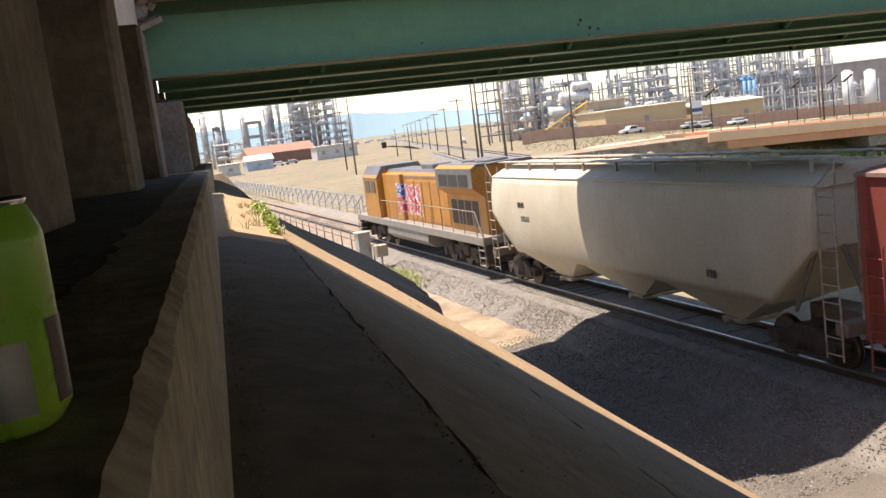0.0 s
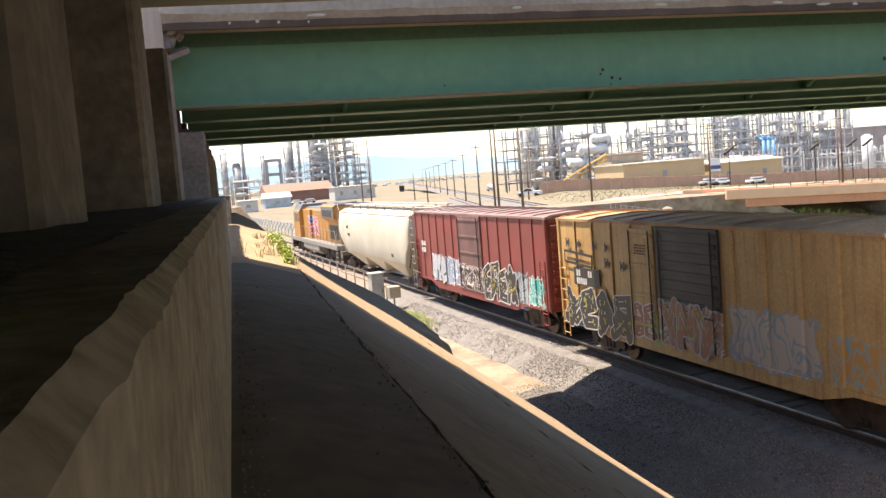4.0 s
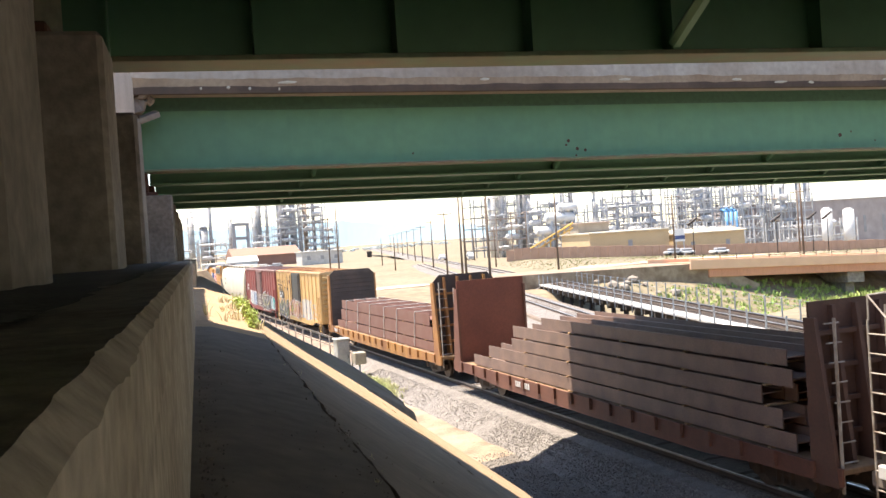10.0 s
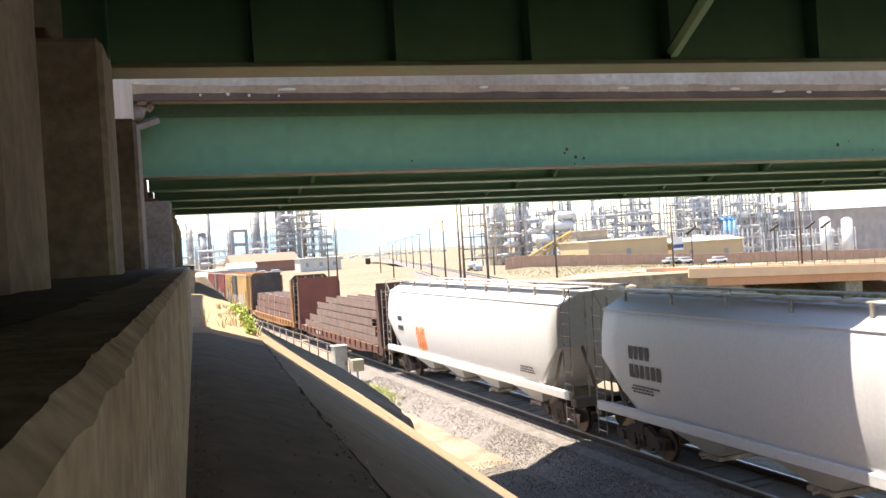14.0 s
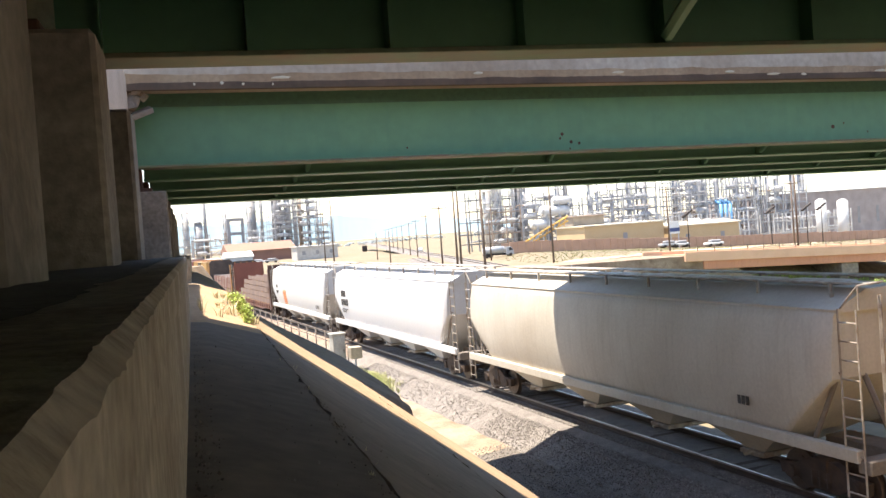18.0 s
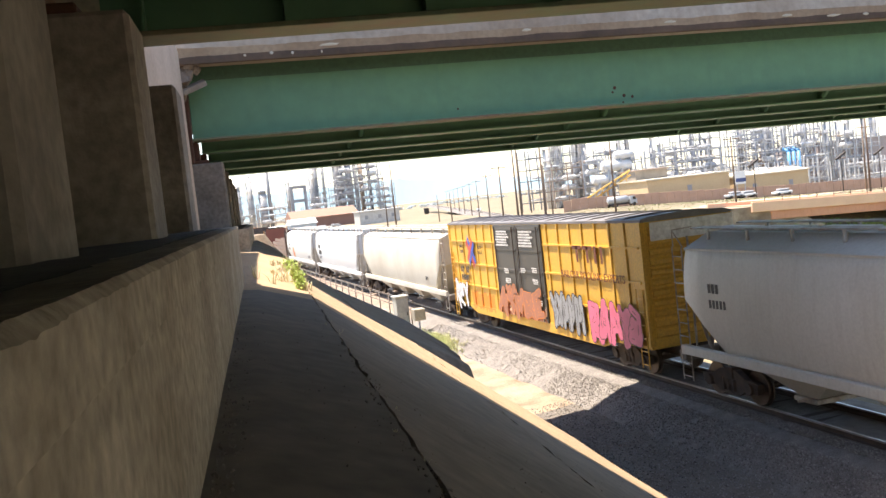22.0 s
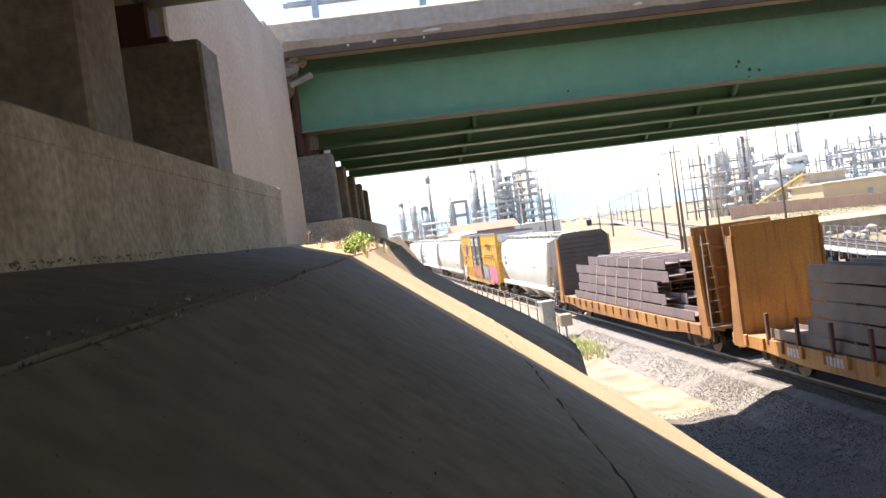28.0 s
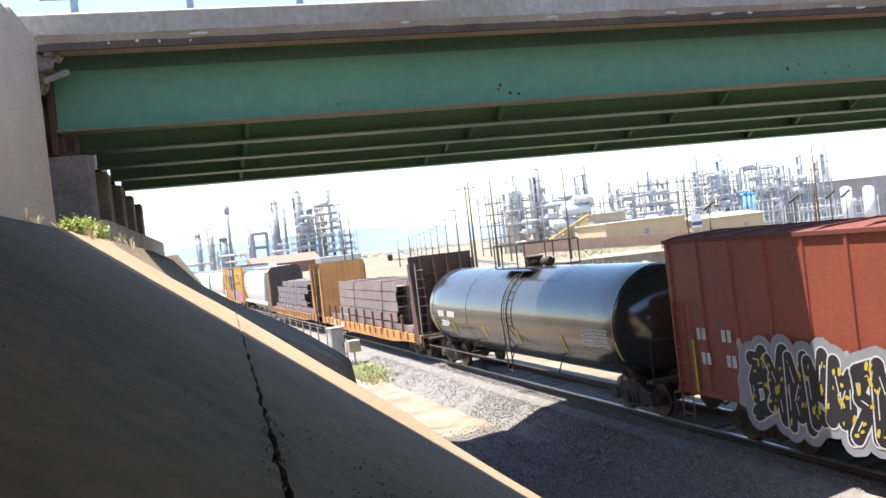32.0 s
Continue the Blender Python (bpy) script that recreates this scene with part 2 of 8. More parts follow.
def part(name, bm, material, parent, label="", at=None):
    """One mesh under a thing or a part. bm: a bmesh, or mesh data to share."""
    me = bm if isinstance(bm, bpy.types.Mesh) else mesh(name, bm, material)
    ob = new(name, me)
    ob.parent = parent
    if at is not None:
        ob.matrix_basis = at
    if label:
        tagged(ob, label)
    return ob


def thing(name, label, category, group="", kind="", at=None):
    ob = new(name)
    tagged(ob, label, category, group, kind)
    if at is not None:
        ob.matrix_basis = at
    return ob


def solid(name, bm, material, label, category, group="", kind="", at=None):
    """A thing that is one mesh."""
    ob = new(name, mesh(name, bm, material))
    tagged(ob, label, category, group, kind)
    if at is not None:
        ob.matrix_basis = at
    return ob


def empty_bm():
    return bmesh.new()

# ---- ground ----
def smooth(a, b, v):
    v = min(1.0, max(0.0, (v - a) / (b - a)))
    return v * v * (3 - 2 * v)


def ground_z(x, y):
    z = -0.85 + smooth(100, 130, y) * (0.25 + 0.65 * smooth(4, 14, x - 11.4 - 0.26 * y)) - 0.045 * min(160.0, max(0.0, x - 75)) * smooth(104, 150, y)
    z -= 0.25 * smooth(-13, -11, x) * (1 - smooth(-1, 3, x)) * smooth(0, 5, y) * (1 - smooth(45, 49, y))
    c = y - 0.28 * x
    creek = smooth(46, 56, c) * (1 - smooth(74, 90, c))
    z -= creek * (3.4 + 2.6 * smooth(30, 80, x))
    z += 0.10 * noise.noise((x * 0.35, y * 0.35, 0)) + 0.05 * noise.noise((x * 1.4, y * 1.4, 3))
    z += 0.3 * smooth(110, 200, y) * noise.noise((x * 0.02, y * 0.02, 7))
    return z


def steps(values):
    out = []
    for a, b, s in values:
        out += list(np.arange(a, b, s))
    return out


bm = empty_bm()
gx = steps([(-3000, -400, 400), (-400, -60, 40), (-60, -12, 4), (-12, 4, 0.5), (4, 60, 2.5), (60, 400, 15), (400, 3001, 400)])
gy = steps([(-1500, -100, 200), (-100, 0, 12), (0, 10, 2), (10, 34, 0.5), (34, 130, 2), (130, 400, 12), (400, 4801, 400)])
rows = [[bm.verts.new((x, y, ground_z(x, y))) for x in gx] for y in gy]
for j in range(len(gy) - 1):
    for i in range(len(gx) - 1):
        f = bm.faces.new((rows[j][i], rows[j][i + 1], rows[j + 1][i + 1], rows[j + 1][i]))
        f.smooth = True
solid("ground", bm, EARTH, "dry sandy earth with sparse grass reaching the horizon", "ground", kind="structure")

# ---- embankment under the bridges, in its own frame: d towards the track, s along the wall ----
TURN = -5.6
ABUT = pose(-14.35, 8.35, 0, rz=TURN)
GRADE = 0.76


def slope_z(d):
    return 5.76 - 0.32 * d if d < 0.5 else 5.60 - GRADE * (d - 0.5) - 0.02 * max(0.0, d - 2.0)


def slope_surface(d, s):
    """The paving breaks off into a gully between the bridges and goes on, lower, under the next one."""
    gully = 0.8 * smooth(2.3, 3.1, s) * (1 - smooth(6.8, 7.8, s)) * smooth(0.55, 1.0, d)
    beyond = smooth(6.8, 7.8, s) * (0.34 * smooth(0.3, 0.9, d) * (1 - smooth(1.2, 3.8, d)) + 1.1 * smooth(4.9, 5.9, d) + 0.3 * smooth(15, 19, s))
    foot = 3.6 + 0.13 * (s - 8.0)      # the far paving is broken off below this line
    beyond += 2.6 * smooth(foot, foot + 0.16, d) * smooth(3.2, 4.2, s)
    return slope_z(d) - gully - beyond - 0.3 * smooth(3.2, 6.0, d) * smooth(0.5, 2.5, s) * (1 - smooth(6.8, 7.8, s))


JOINTS = (0.0, 0.53, 1.76, 9.2)
paving = thing("slope_paving", "dark worn concrete slope paving with open joints", "paving", kind="structure", at=ABUT)
for k in range(len(JOINTS) - 1):
    for s0, s1 in ((-45.0, -15.0), (-15.0, -0.7), (-0.7, 7.4), (7.4, 19.0)):
        bm = empty_bm()
        a, b = JOINTS[k] + (0.004 if k else -0.3), JOINTS[k + 1] - 0.010
        ss = np.linspace(s0 + 0.004, s1 - 0.004, max(8, int((s1 - s0) / 0.12)))
        dd = np.linspace(a, b, max(3, int((b - a) / 0.4)))
        top = []
        for s in ss:
            row = []
            for i, d in enumerate(dd):
                rag = 0.022 * noise.noise((s * 6, k * 9.1 + i, 2)) + 0.008 if i in (0, len(dd) - 1) else 0.0
                row.append(bm.verts.new((d + rag, s, slope_surface(max(0, d), s) + 0.012 * noise.noise((d * 1.3, s * 0.9, 5)))))
            top.append(row)
        low = [[bm.verts.new(v.co - Vector((0.05, 0, 0.16))) for v in (r[0], r[-1])] for r in top]
        rim = [[bm.verts.new(v.co) for v in (r[0], r[-1])] for r in top]
        for j in range(len(ss) - 1):
            for i in range(len(dd) - 1):
                bm.faces.new((top[j][i], top[j][i + 1], top[j + 1][i + 1], top[j + 1][i])).smooth = True
            bm.faces.new((rim[j][0], rim[j + 1][0], low[j + 1][0], low[j][0]))
            bm.faces.new((rim[j][1], low[j][1], low[j + 1][1], rim[j + 1][1]))
        # the slab in the gap takes the colour with sunlight painted in
        part("paving_slab", bm, SUNSTRIP if s0 == -0.7 else SLOPE, paving, "sand-coloured slab between the bridges, the sunlit strip's brightness painted in" if s0 == -0.7 else "")
# earth body below the paving and behind the walls
bm = empty_bm()
LOW = [(9.3, -1.6), (8.9, -1.15), (0.5, 5.38), (-0.3, 5.5)]
prism(bm, LOW + [(-1.6, 5.5), (-1.6, 9.0), (-40, 9.0), (-40, -1.6)], "y", -60, 0.0)
prism(bm, LOW + [(-1.0, 5.6), (-1.4, 8.4), (-40, 8.6), (-40, -1.6)], "y", 0.0, 2.1)
prism(bm, [(5.4, -1.9), (4.0, -0.9), (3.4, 1.2), (0.9, 4.0), (0.3, 5.2), (-1.0, 5.6), (-1.4, 8.4), (-40, 8.6), (-40, -1.9)], "y", 2.1, 8.0)
prism(bm, [(5.6, -1.8), (4.9, -0.6), (3.9, 1.0), (1.0, 4.2), (0.0, 5.2), (-0.3, 5.3)] + [(-1.6, 5.3), (-1.6, 8.6), (-40, 8.6), (-40, -1.6)], "y", 8.0, 21.8)
solid("embankment", bm, EARTH, "compacted earth embankment carrying the road", "embankment", kind="structure", at=ABUT)
bm = empty_bm()
bmesh.ops.create_cone(bm, cap_ends=True, segments=48, radius1=5.0, radius2=0.6, depth=7.0)
for v in bm.verts:
    v.co += Vector((0.07, 0.06, 0.05)) * noise.noise(v.co * 0.8)
solid("embankment_end", bm, DIRT, "rounded earth end of the embankment", "embankment", kind="structure", at=ABUT @ pose(-0.3, 23.0, 2.2))


def ragged_wall(d0, d1, s0, s1, z0, z1, rag=0.02, step=0.18):
    """A cast wall with a worn, uneven top edge on its front."""
    bm = empty_bm()
    ss = np.unique(np.concatenate((np.linspace(s0, s1, max(3, int((s1 - s0) / step))), np.arange(max(s0, -8.2), min(s1, -3.0), 0.02))))
    prof = []
    for s in ss:
        w = 0.35 * rag * noise.noise((s * 3.1, z1, 1)) + 0.35 * rag * noise.noise((s * 13, z1, 4)) + 0.4 * rag * max(-0.1, noise.noise((s * 40, z1, 8)))
        c = 0.012 + abs(w) * 0.45
        prof.append([bm.verts.new(p) for p in ((d1 - 0.005, s, z0), (d1 - 0.005, s, z1 - 0.105), (d1 + 0.1 * w, s, z1 - 0.10), (d1 + 0.3 * w, s, z1 - c), (d1 - c, s, z1 + 0.06 * w), (d1 - 0.12, s, z1), (d0, s, z1), (d0, s, z0))])
    for a, b in zip(prof, prof[1:]):
        for i in range(8):
            bm.faces.new((a[i], a[(i + 1) % 8], b[(i + 1) % 8], b[i]))
    bm.faces.new(prof[0])
    bm.faces.new(prof[-1][::-1])
    return bm


def abutment(name, label, s0, s1, top, base, seats, seat_top, bearing_z, back, fall=0.0):
    ab = thing(name, label, "abutment", kind="structure", at=ABUT)
    part("seat_wall", ragged_wall(-1.5, 0.0, s0, s1, base - 0.7, top), SEATWALL, ab)
    # thin dark layer over the seat top, with a ragged front edge
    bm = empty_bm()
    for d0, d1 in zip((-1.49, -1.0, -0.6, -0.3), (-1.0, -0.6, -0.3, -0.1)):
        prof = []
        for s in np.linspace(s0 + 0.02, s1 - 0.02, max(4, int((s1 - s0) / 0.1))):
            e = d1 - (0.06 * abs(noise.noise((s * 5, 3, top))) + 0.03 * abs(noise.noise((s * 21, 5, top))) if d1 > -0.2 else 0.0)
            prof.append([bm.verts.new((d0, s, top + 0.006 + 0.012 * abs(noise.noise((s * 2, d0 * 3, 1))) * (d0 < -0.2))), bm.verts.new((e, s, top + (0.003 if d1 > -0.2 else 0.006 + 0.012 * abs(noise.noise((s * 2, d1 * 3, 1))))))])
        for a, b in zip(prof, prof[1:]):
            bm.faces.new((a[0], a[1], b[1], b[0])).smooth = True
    part("dark_layer", bm, SEATDARK, ab, "thin dark layer lying on the seat")
    bm = empty_bm()
    bevelled(bm, -2.1, -1.5, s0, s1 + 1.0, 4.5, back, 0.02)
    part("back_wall", bm, CONCRETE, ab)
    for k, s in enumerate(seats):
        seat_top, bearing_z = (seat_top - fall, bearing_z - fall) if k else (seat_top, bearing_z)
        bm = empty_bm()
        bevelled(bm, -1.5, -0.31, s, s + 0.58, top - 0.02, seat_top, 0.025)
        part("pedestal", bm, CONCRETE, ab)
        bm = empty_bm()
        bevelled(bm, -1.15, -0.55, s + 0.06, s + 0.52, seat_top, seat_top + 0.06, 0.01)
        bevelled(bm, -1.0, -0.7, s + 0.13, s + 0.45, seat_top + 0.06, bearing_z, 0.02)
        part("bearing", bm, RUST, ab, "rusty steel bearing")
    return ab


near_ab = abutment("abutment_near", "weathered grey concrete abutment with girder pedestals", -30.0, 0.0, 6.228, 5.76,
                   [-0.87 - 2.52 * k for k in range(11)], 7.34, 7.69, 9.1)
# light bounced off the sunlit paving is put into this pale, warm tone
PALE_WALL = mat("bounce_cheek", (0.57, 0.45, 0.35), 0.9, second=(0.47, 0.36, 0.27), scale=0.9, fine=16, streaks=0.15, bump=0.2)
for s0, s1, top in ((0.03, 5.85, 8.98), (5.88, 7.6, 9.12)):
    bm = empty_bm()
    bevelled(bm, -1.5, -0.75 - (0.0 if s0 < 1 else 0.02), s0, s1, 5.0, top, 0.02)
    part("cheek_wall", bm, PALE_WALL, near_ab, "tall concrete wall between the two bridges, bounced sunlight in its pale colour")
abutment("abutment_far", "grey concrete abutment with girder pedestals under the next bridge", 7.62, 21.9, 6.12, 5.6,
                  [8.75 + 2.5 * k for k in range(5)], 7.34, 7.74, 8.9, 0.045)


# ---- highway bridges ----
def girder(bm_web, bm_fl, y, x0, x1, z0, z1, fl=0.42):
    box(bm_web, x0, x1, y - 0.012, y + 0.012, z0 + 0.035, z1 - 0.03)
    bevelled(bm_fl, x0, x1, y - fl / 2, y + fl / 2, z0, z0 + 0.04, 0.006)
    bevelled(bm_fl, x0, x1, y - fl / 2, y + fl / 2, z1 - 0.035, z1, 0.006)


def highway_bridge(name, label, ys, x0, x1, z0, z1, deck_y0, deck_y1, stiff_x, brace_x, lip, crest, at, pitch=1.86):
    br = thing(name, label, "bridge", kind="structure", at=at)
    for k, y in enumerate(ys):
        bm, fl = empty_bm(), empty_bm()
        girder(bm, fl, y, x0, x1, z0, z1)
        gd = part("girder", bm, GREEN, br, "green painted steel girder")
        part("flange", fl, GREEN_TRIM if k == 0 or z1 < 9.05 else GREEN, gd)
        for sgn in (-1, 1):
            if (k == 0 and sgn < 0) or (k == len(ys) - 1 and sgn > 0):
                continue
            plate = empty_bm()
            box(plate, -0.008, 0.008, min(sgn * 0.012, sgn * 0.19), max(sgn * 0.012, sgn * 0.19), z0 + 0.04, z1 - 0.035)
            plate = mesh("stiffener", plate, GREEN)
            for x in stiff_x:
                part("stiffener", plate, GREEN, gd, at=pose(x, y, 0))
    for a, b in zip(ys, ys[1:]):
        for x in brace_x:
            for za, zb in ((z1 - 0.12, z0 + 0.1), (z0 + 0.1, z1 - 0.12)):
                bm = empty_bm()
                rod(bm, (x, a + 0.2, za), (x, b - 0.2, zb), 0.06, 6)
                part("cross_brace", bm, GREEN, br)
    bm = empty_bm()
    bevelled(bm, x0 - 2.6, x1 + 0.5, deck_y0 + 0.05, deck_y1 - 0.05, z1 + 0.004, z1 + 0.24, 0.02)
    part("deck", bm, SOFFIT, br, "stained concrete deck slab")
    for y0, y1 in ((deck_y0, deck_y0 + 0.45), (deck_y1 - 0.45, deck_y1)):
        bm = empty_bm()
        n = int((x1 - x0) / 0.35)
        prof = []
        for i in range(n + 1):
            x = x0 - 0.6 + (x1 - x0 + 1.1) * i / n
            w = 0.012 * noise.noise((x * 2.2, y0, 3)) + 0.05 * max(0, noise.noise((x * 0.7, y0, 9)) - 0.35)
            prof.append([bm.verts.new(p) for p in ((x, y0 + 0.02, z1 + lip + w), (x, y0, z1 + lip + 0.04 + w), (x, y0, z1 + crest - 0.04), (x, y0 + 0.05, z1 + crest), (x, y1 - 0.05, z1 + crest), (x, y1, z1 + crest - 0.04), (x, y1, z1 + lip + 0.02))])
        for p, q in zip(prof, prof[1:]):
            for i in range(7):
                bm.faces.new((p[i], p[(i + 1) % 7], q[(i + 1) % 7], q[i]))
        bm.faces.new(prof[0][::-1])
        bm.faces.new(prof[-1])
        part("curb", bm, CURB, br, "pale stained concrete curb")
        c = (y0 + y1) / 2
        post = empty_bm()
        bevelled(post, -0.06, 0.06, -0.05, 0.05, 0, 0.55, 0.01)
        bevelled(post, -0.12, 0.12, -0.11, 0.11, 0, 0.025, 0.006)
        post = mesh("rail_post", post, STEEL)
        for i in range(int((x1 - x0) / pitch)):
            part("rail_post", post, STEEL, br, at=pose(x0 + 0.55 + pitch * i, c, z1 + crest))
        for z in (0.32, 0.58):
            bm = empty_bm()
            bevelled(bm, x0, x1, c - 0.05, c + 0.05, z1 + crest - 0.05 + z, z1 + crest + 0.04 + z, 0.015)
            part("guard_rail", bm, STEEL, br)
    return br


def turned_about(x, y, z, rx, ry):
    """Square to the abutment, with the road's fall along and across it."""
    return pose(x, y, z) @ pose(0, 0, 0, rz=TURN) @ pose(0, 0, 0, rx=rx, ry=ry) @ pose(-x, -y, -z)


STIFF = [-14.89, -13.85, -12.76, -11.64, -10.38, -8.92] + [-7.4 + 1.5 * k for k in range(26)]
# unseen width behind the viewpoint is extended to darken the surfaces below
highway_bridge("road_bridge_near", "green steel girder road bridge seen from below", [7.7 - 2.52 * k for k in range(9)][::-1], -15.2, 33.0, 7.69, 9.0, -14.2, 8.72, STIFF, STIFF[4::6], 0.20, 0.62, turned_about(-15.2, 7.7, 7.69, 0, 0))
b2 = highway_bridge("road_bridge_far", "green steel girder road bridge with a stained concrete edge", [17.3 + 2.5 * k for k in range(5)], -14.25, 34.0, 7.74, 9.10, 16.4, 28.45, [-11.0 + 5.4 * k for k in range(8)], [-11.0 + 5.4 * k for k in range(8)], -0.15, 0.48, turned_about(-14.25, 17.3, 7.74, -1.0, 0.7))
bm = empty_bm()
bevelled(bm, -52.0, -16.86, 16.5, 28.4, 8.5, 9.34, 0.02)
part("approach_slab", bm, CONCRETE, b2, "concrete road slab behind the abutment")
for x, z, r in ((-6.25, 8.11, 0.035), (-6.3, 8.03, 0.025), (-6.07, 7.95, 0.035), (-5.9, 7.92, 0.03), (-6.1, 7.82, 0.02), (0.02, 8.08, 0.045), (0.3, 8.15, 0.02), (0.9, 7.95, 0.02), (1.5, 8.05, 0.02), (-9.4, 7.95, 0.02)):
    bm = empty_bm()
    bmesh.ops.create_circle(bm, cap_ends=True, segments=9, radius=r, matrix=pose(x, 17.283, z, 90, 0, 0))
    part("rust_spot", bm, RUST, b2, "dark rust spot on the paint")
# shade under the deck overhang, put in as a strip of darker green
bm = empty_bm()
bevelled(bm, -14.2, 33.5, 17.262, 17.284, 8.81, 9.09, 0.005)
part("overhang_shade_strip", bm, mat("green_shaded", (0.055, 0.13, 0.085), 0.6, second=(0.07, 0.15, 0.10), scale=0.5), b2, "strip along the girder's top with the overhang's shade painted in")
r5 = random.Random(77)
BROKEN = mat("broken_concrete", (0.16, 0.125, 0.105), 0.95, second=(0.30, 0.25, 0.2), scale=6, fine=30, bump=0.5)
for x, y, z, r in ((-14.42, 16.55, 9.12, 0.16), (-14.38, 16.6, 8.90, 0.15), (-14.25, 16.62, 8.80, 0.17), (-14.36, 16.85, 8.68, 0.16), (-14.16, 16.55, 8.97, 0.10), (-14.05, 16.62, 8.90, 0.09), (-14.40, 16.9, 8.50, 0.13)):
    bm = empty_bm()
    bmesh.ops.create_icosphere(bm, subdivisions=2, radius=r)
    for v in bm.verts:
        c = v.co * (1 + 0.7 * noise.noise(v.co * 7 + Vector((x * 7, z * 3, 0))))
        v.co = Vector((round(c.x * 14) / 14, round(c.y * 14) / 14, round(c.z * 14) / 14)) * 0.6 + c * 0.4
    part("broken_edge", bm, BROKEN, b2, "broken stained concrete at the deck's corner", at=pose(x, y, z, r5.uniform(0, 90), 0, r5.uniform(0, 90)))
bm = empty_bm()
bevelled(bm, -0.22, 0.22, -0.1, 0.1, -0.05, 0.05, 0.015)
part("broken_slab", bm, mat("slab_grey", (0.34, 0.31, 0.28), 0.95, second=(0.22, 0.19, 0.17), scale=5), b2, "tilted grey lump of broken slab", at=pose(-14.12, 16.75, 8.62, 20, -22, 10))
bm = empty_bm()
bevelled(bm, -14.36, -14.26, 17.1, 17.32, 7.35, 8.95, 0.02)
part("end_plate", bm, RUST, b2, "dark rusty plate at the girder's end")
def stain_strip(y, low, edge, wob, seed, material, label):
    """A thin crust along the curb's foot with a ragged upper edge."""
    bm = empty_bm()
    rows = []
    for i in range(480):
        x = -14.3 + 0.1 * i
        e = edge + wob * noise.noise((x * 1.7, 4, seed)) + 2 * wob * max(0.0, noise.noise((x * 0.6, 1, seed)) - 0.15) + 0.4 * wob * noise.noise((x * 9, 2, seed))
        rows.append([bm.verts.new(v) for v in ((x, y + 0.03, low - 0.01), (x, y, low), (x, y, e), (x, y + 0.004, e + 0.006))])
    for a, c in zip(rows, rows[1:]):
        for i in range(3):
            bm.faces.new((a[i], a[i + 1], c[i + 1], c[i]))
    return part("stained_lip", bm, material, b2, label)


stain_strip(16.395, 8.955, 9.20, 0.03, 1, mat("tan_stain", (0.36, 0.26, 0.17), 0.9, second=(0.24, 0.155, 0.095), scale=1.2, fine=12, amount=0.7), "tan stained lower half of the curb")
stain_strip(16.390, 8.950, 9.065, 0.025, 7, mat("rusty_stain", (0.12, 0.075, 0.05), 0.9, second=(0.07, 0.045, 0.03), scale=1.2, fine=12, amount=0.7), "dark brown ragged drip line under the curb")
CHIP = mat("fresh_chip", (0.58, 0.50, 0.38), 0.95, scale=6)
for x, z, w in ((-13.2, 9.04, 0.03), (-12.75, 9.05, 0.04), (-12.4, 9.03, 0.03), (-11.75, 9.13, 0.17), (-11.9, 9.02, 0.02), (-8.2, 9.16, 0.10), (-5.4, 9.14, 0.14), (-3.0, 9.12, 0.12), (-2.0, 9.06, 0.18), (-1.3, 9.05, 0.08), (0.6, 9.10, 0.2), (1.2, 9.05, 0.14), (3.4, 9.08, 0.16)):
    bm = empty_bm()
    bmesh.ops.create_icosphere(bm, subdivisions=1, radius=1.0)
    for v in bm.verts:
        v.co = Vector((v.co.x * w, v.co.y * 0.012, v.co.z * 0.028)) * (1 + 0.5 * noise.noise(v.co * 2 + Vector((x, 0, 0))))
    part("chip", bm, CHIP, b2, "pale fresh spall in the curb", at=pose(x, 16.392, z))
# piers beyond the tracks
for x, y in ((31.0, 0.5), (32.0, 17.0)):
    pr = thing("bridge_pier", "round concrete bridge pier", "pier", "bridge piers")
    for k in (-5.0, 0.0, 5.0):
        bm = empty_bm()
        rod(bm, (x, y + k, -1.2), (x, y + k, 6.6), 0.5, 20)
        part("column", bm, CONCRETE, pr)
    bm = empty_bm()
    bevelled(bm, x - 0.6, x + 0.6, y - 6.2, y + 6.2, 6.6, 7.0, 0.04)
    part("cap_beam", bm, CONCRETE, pr)


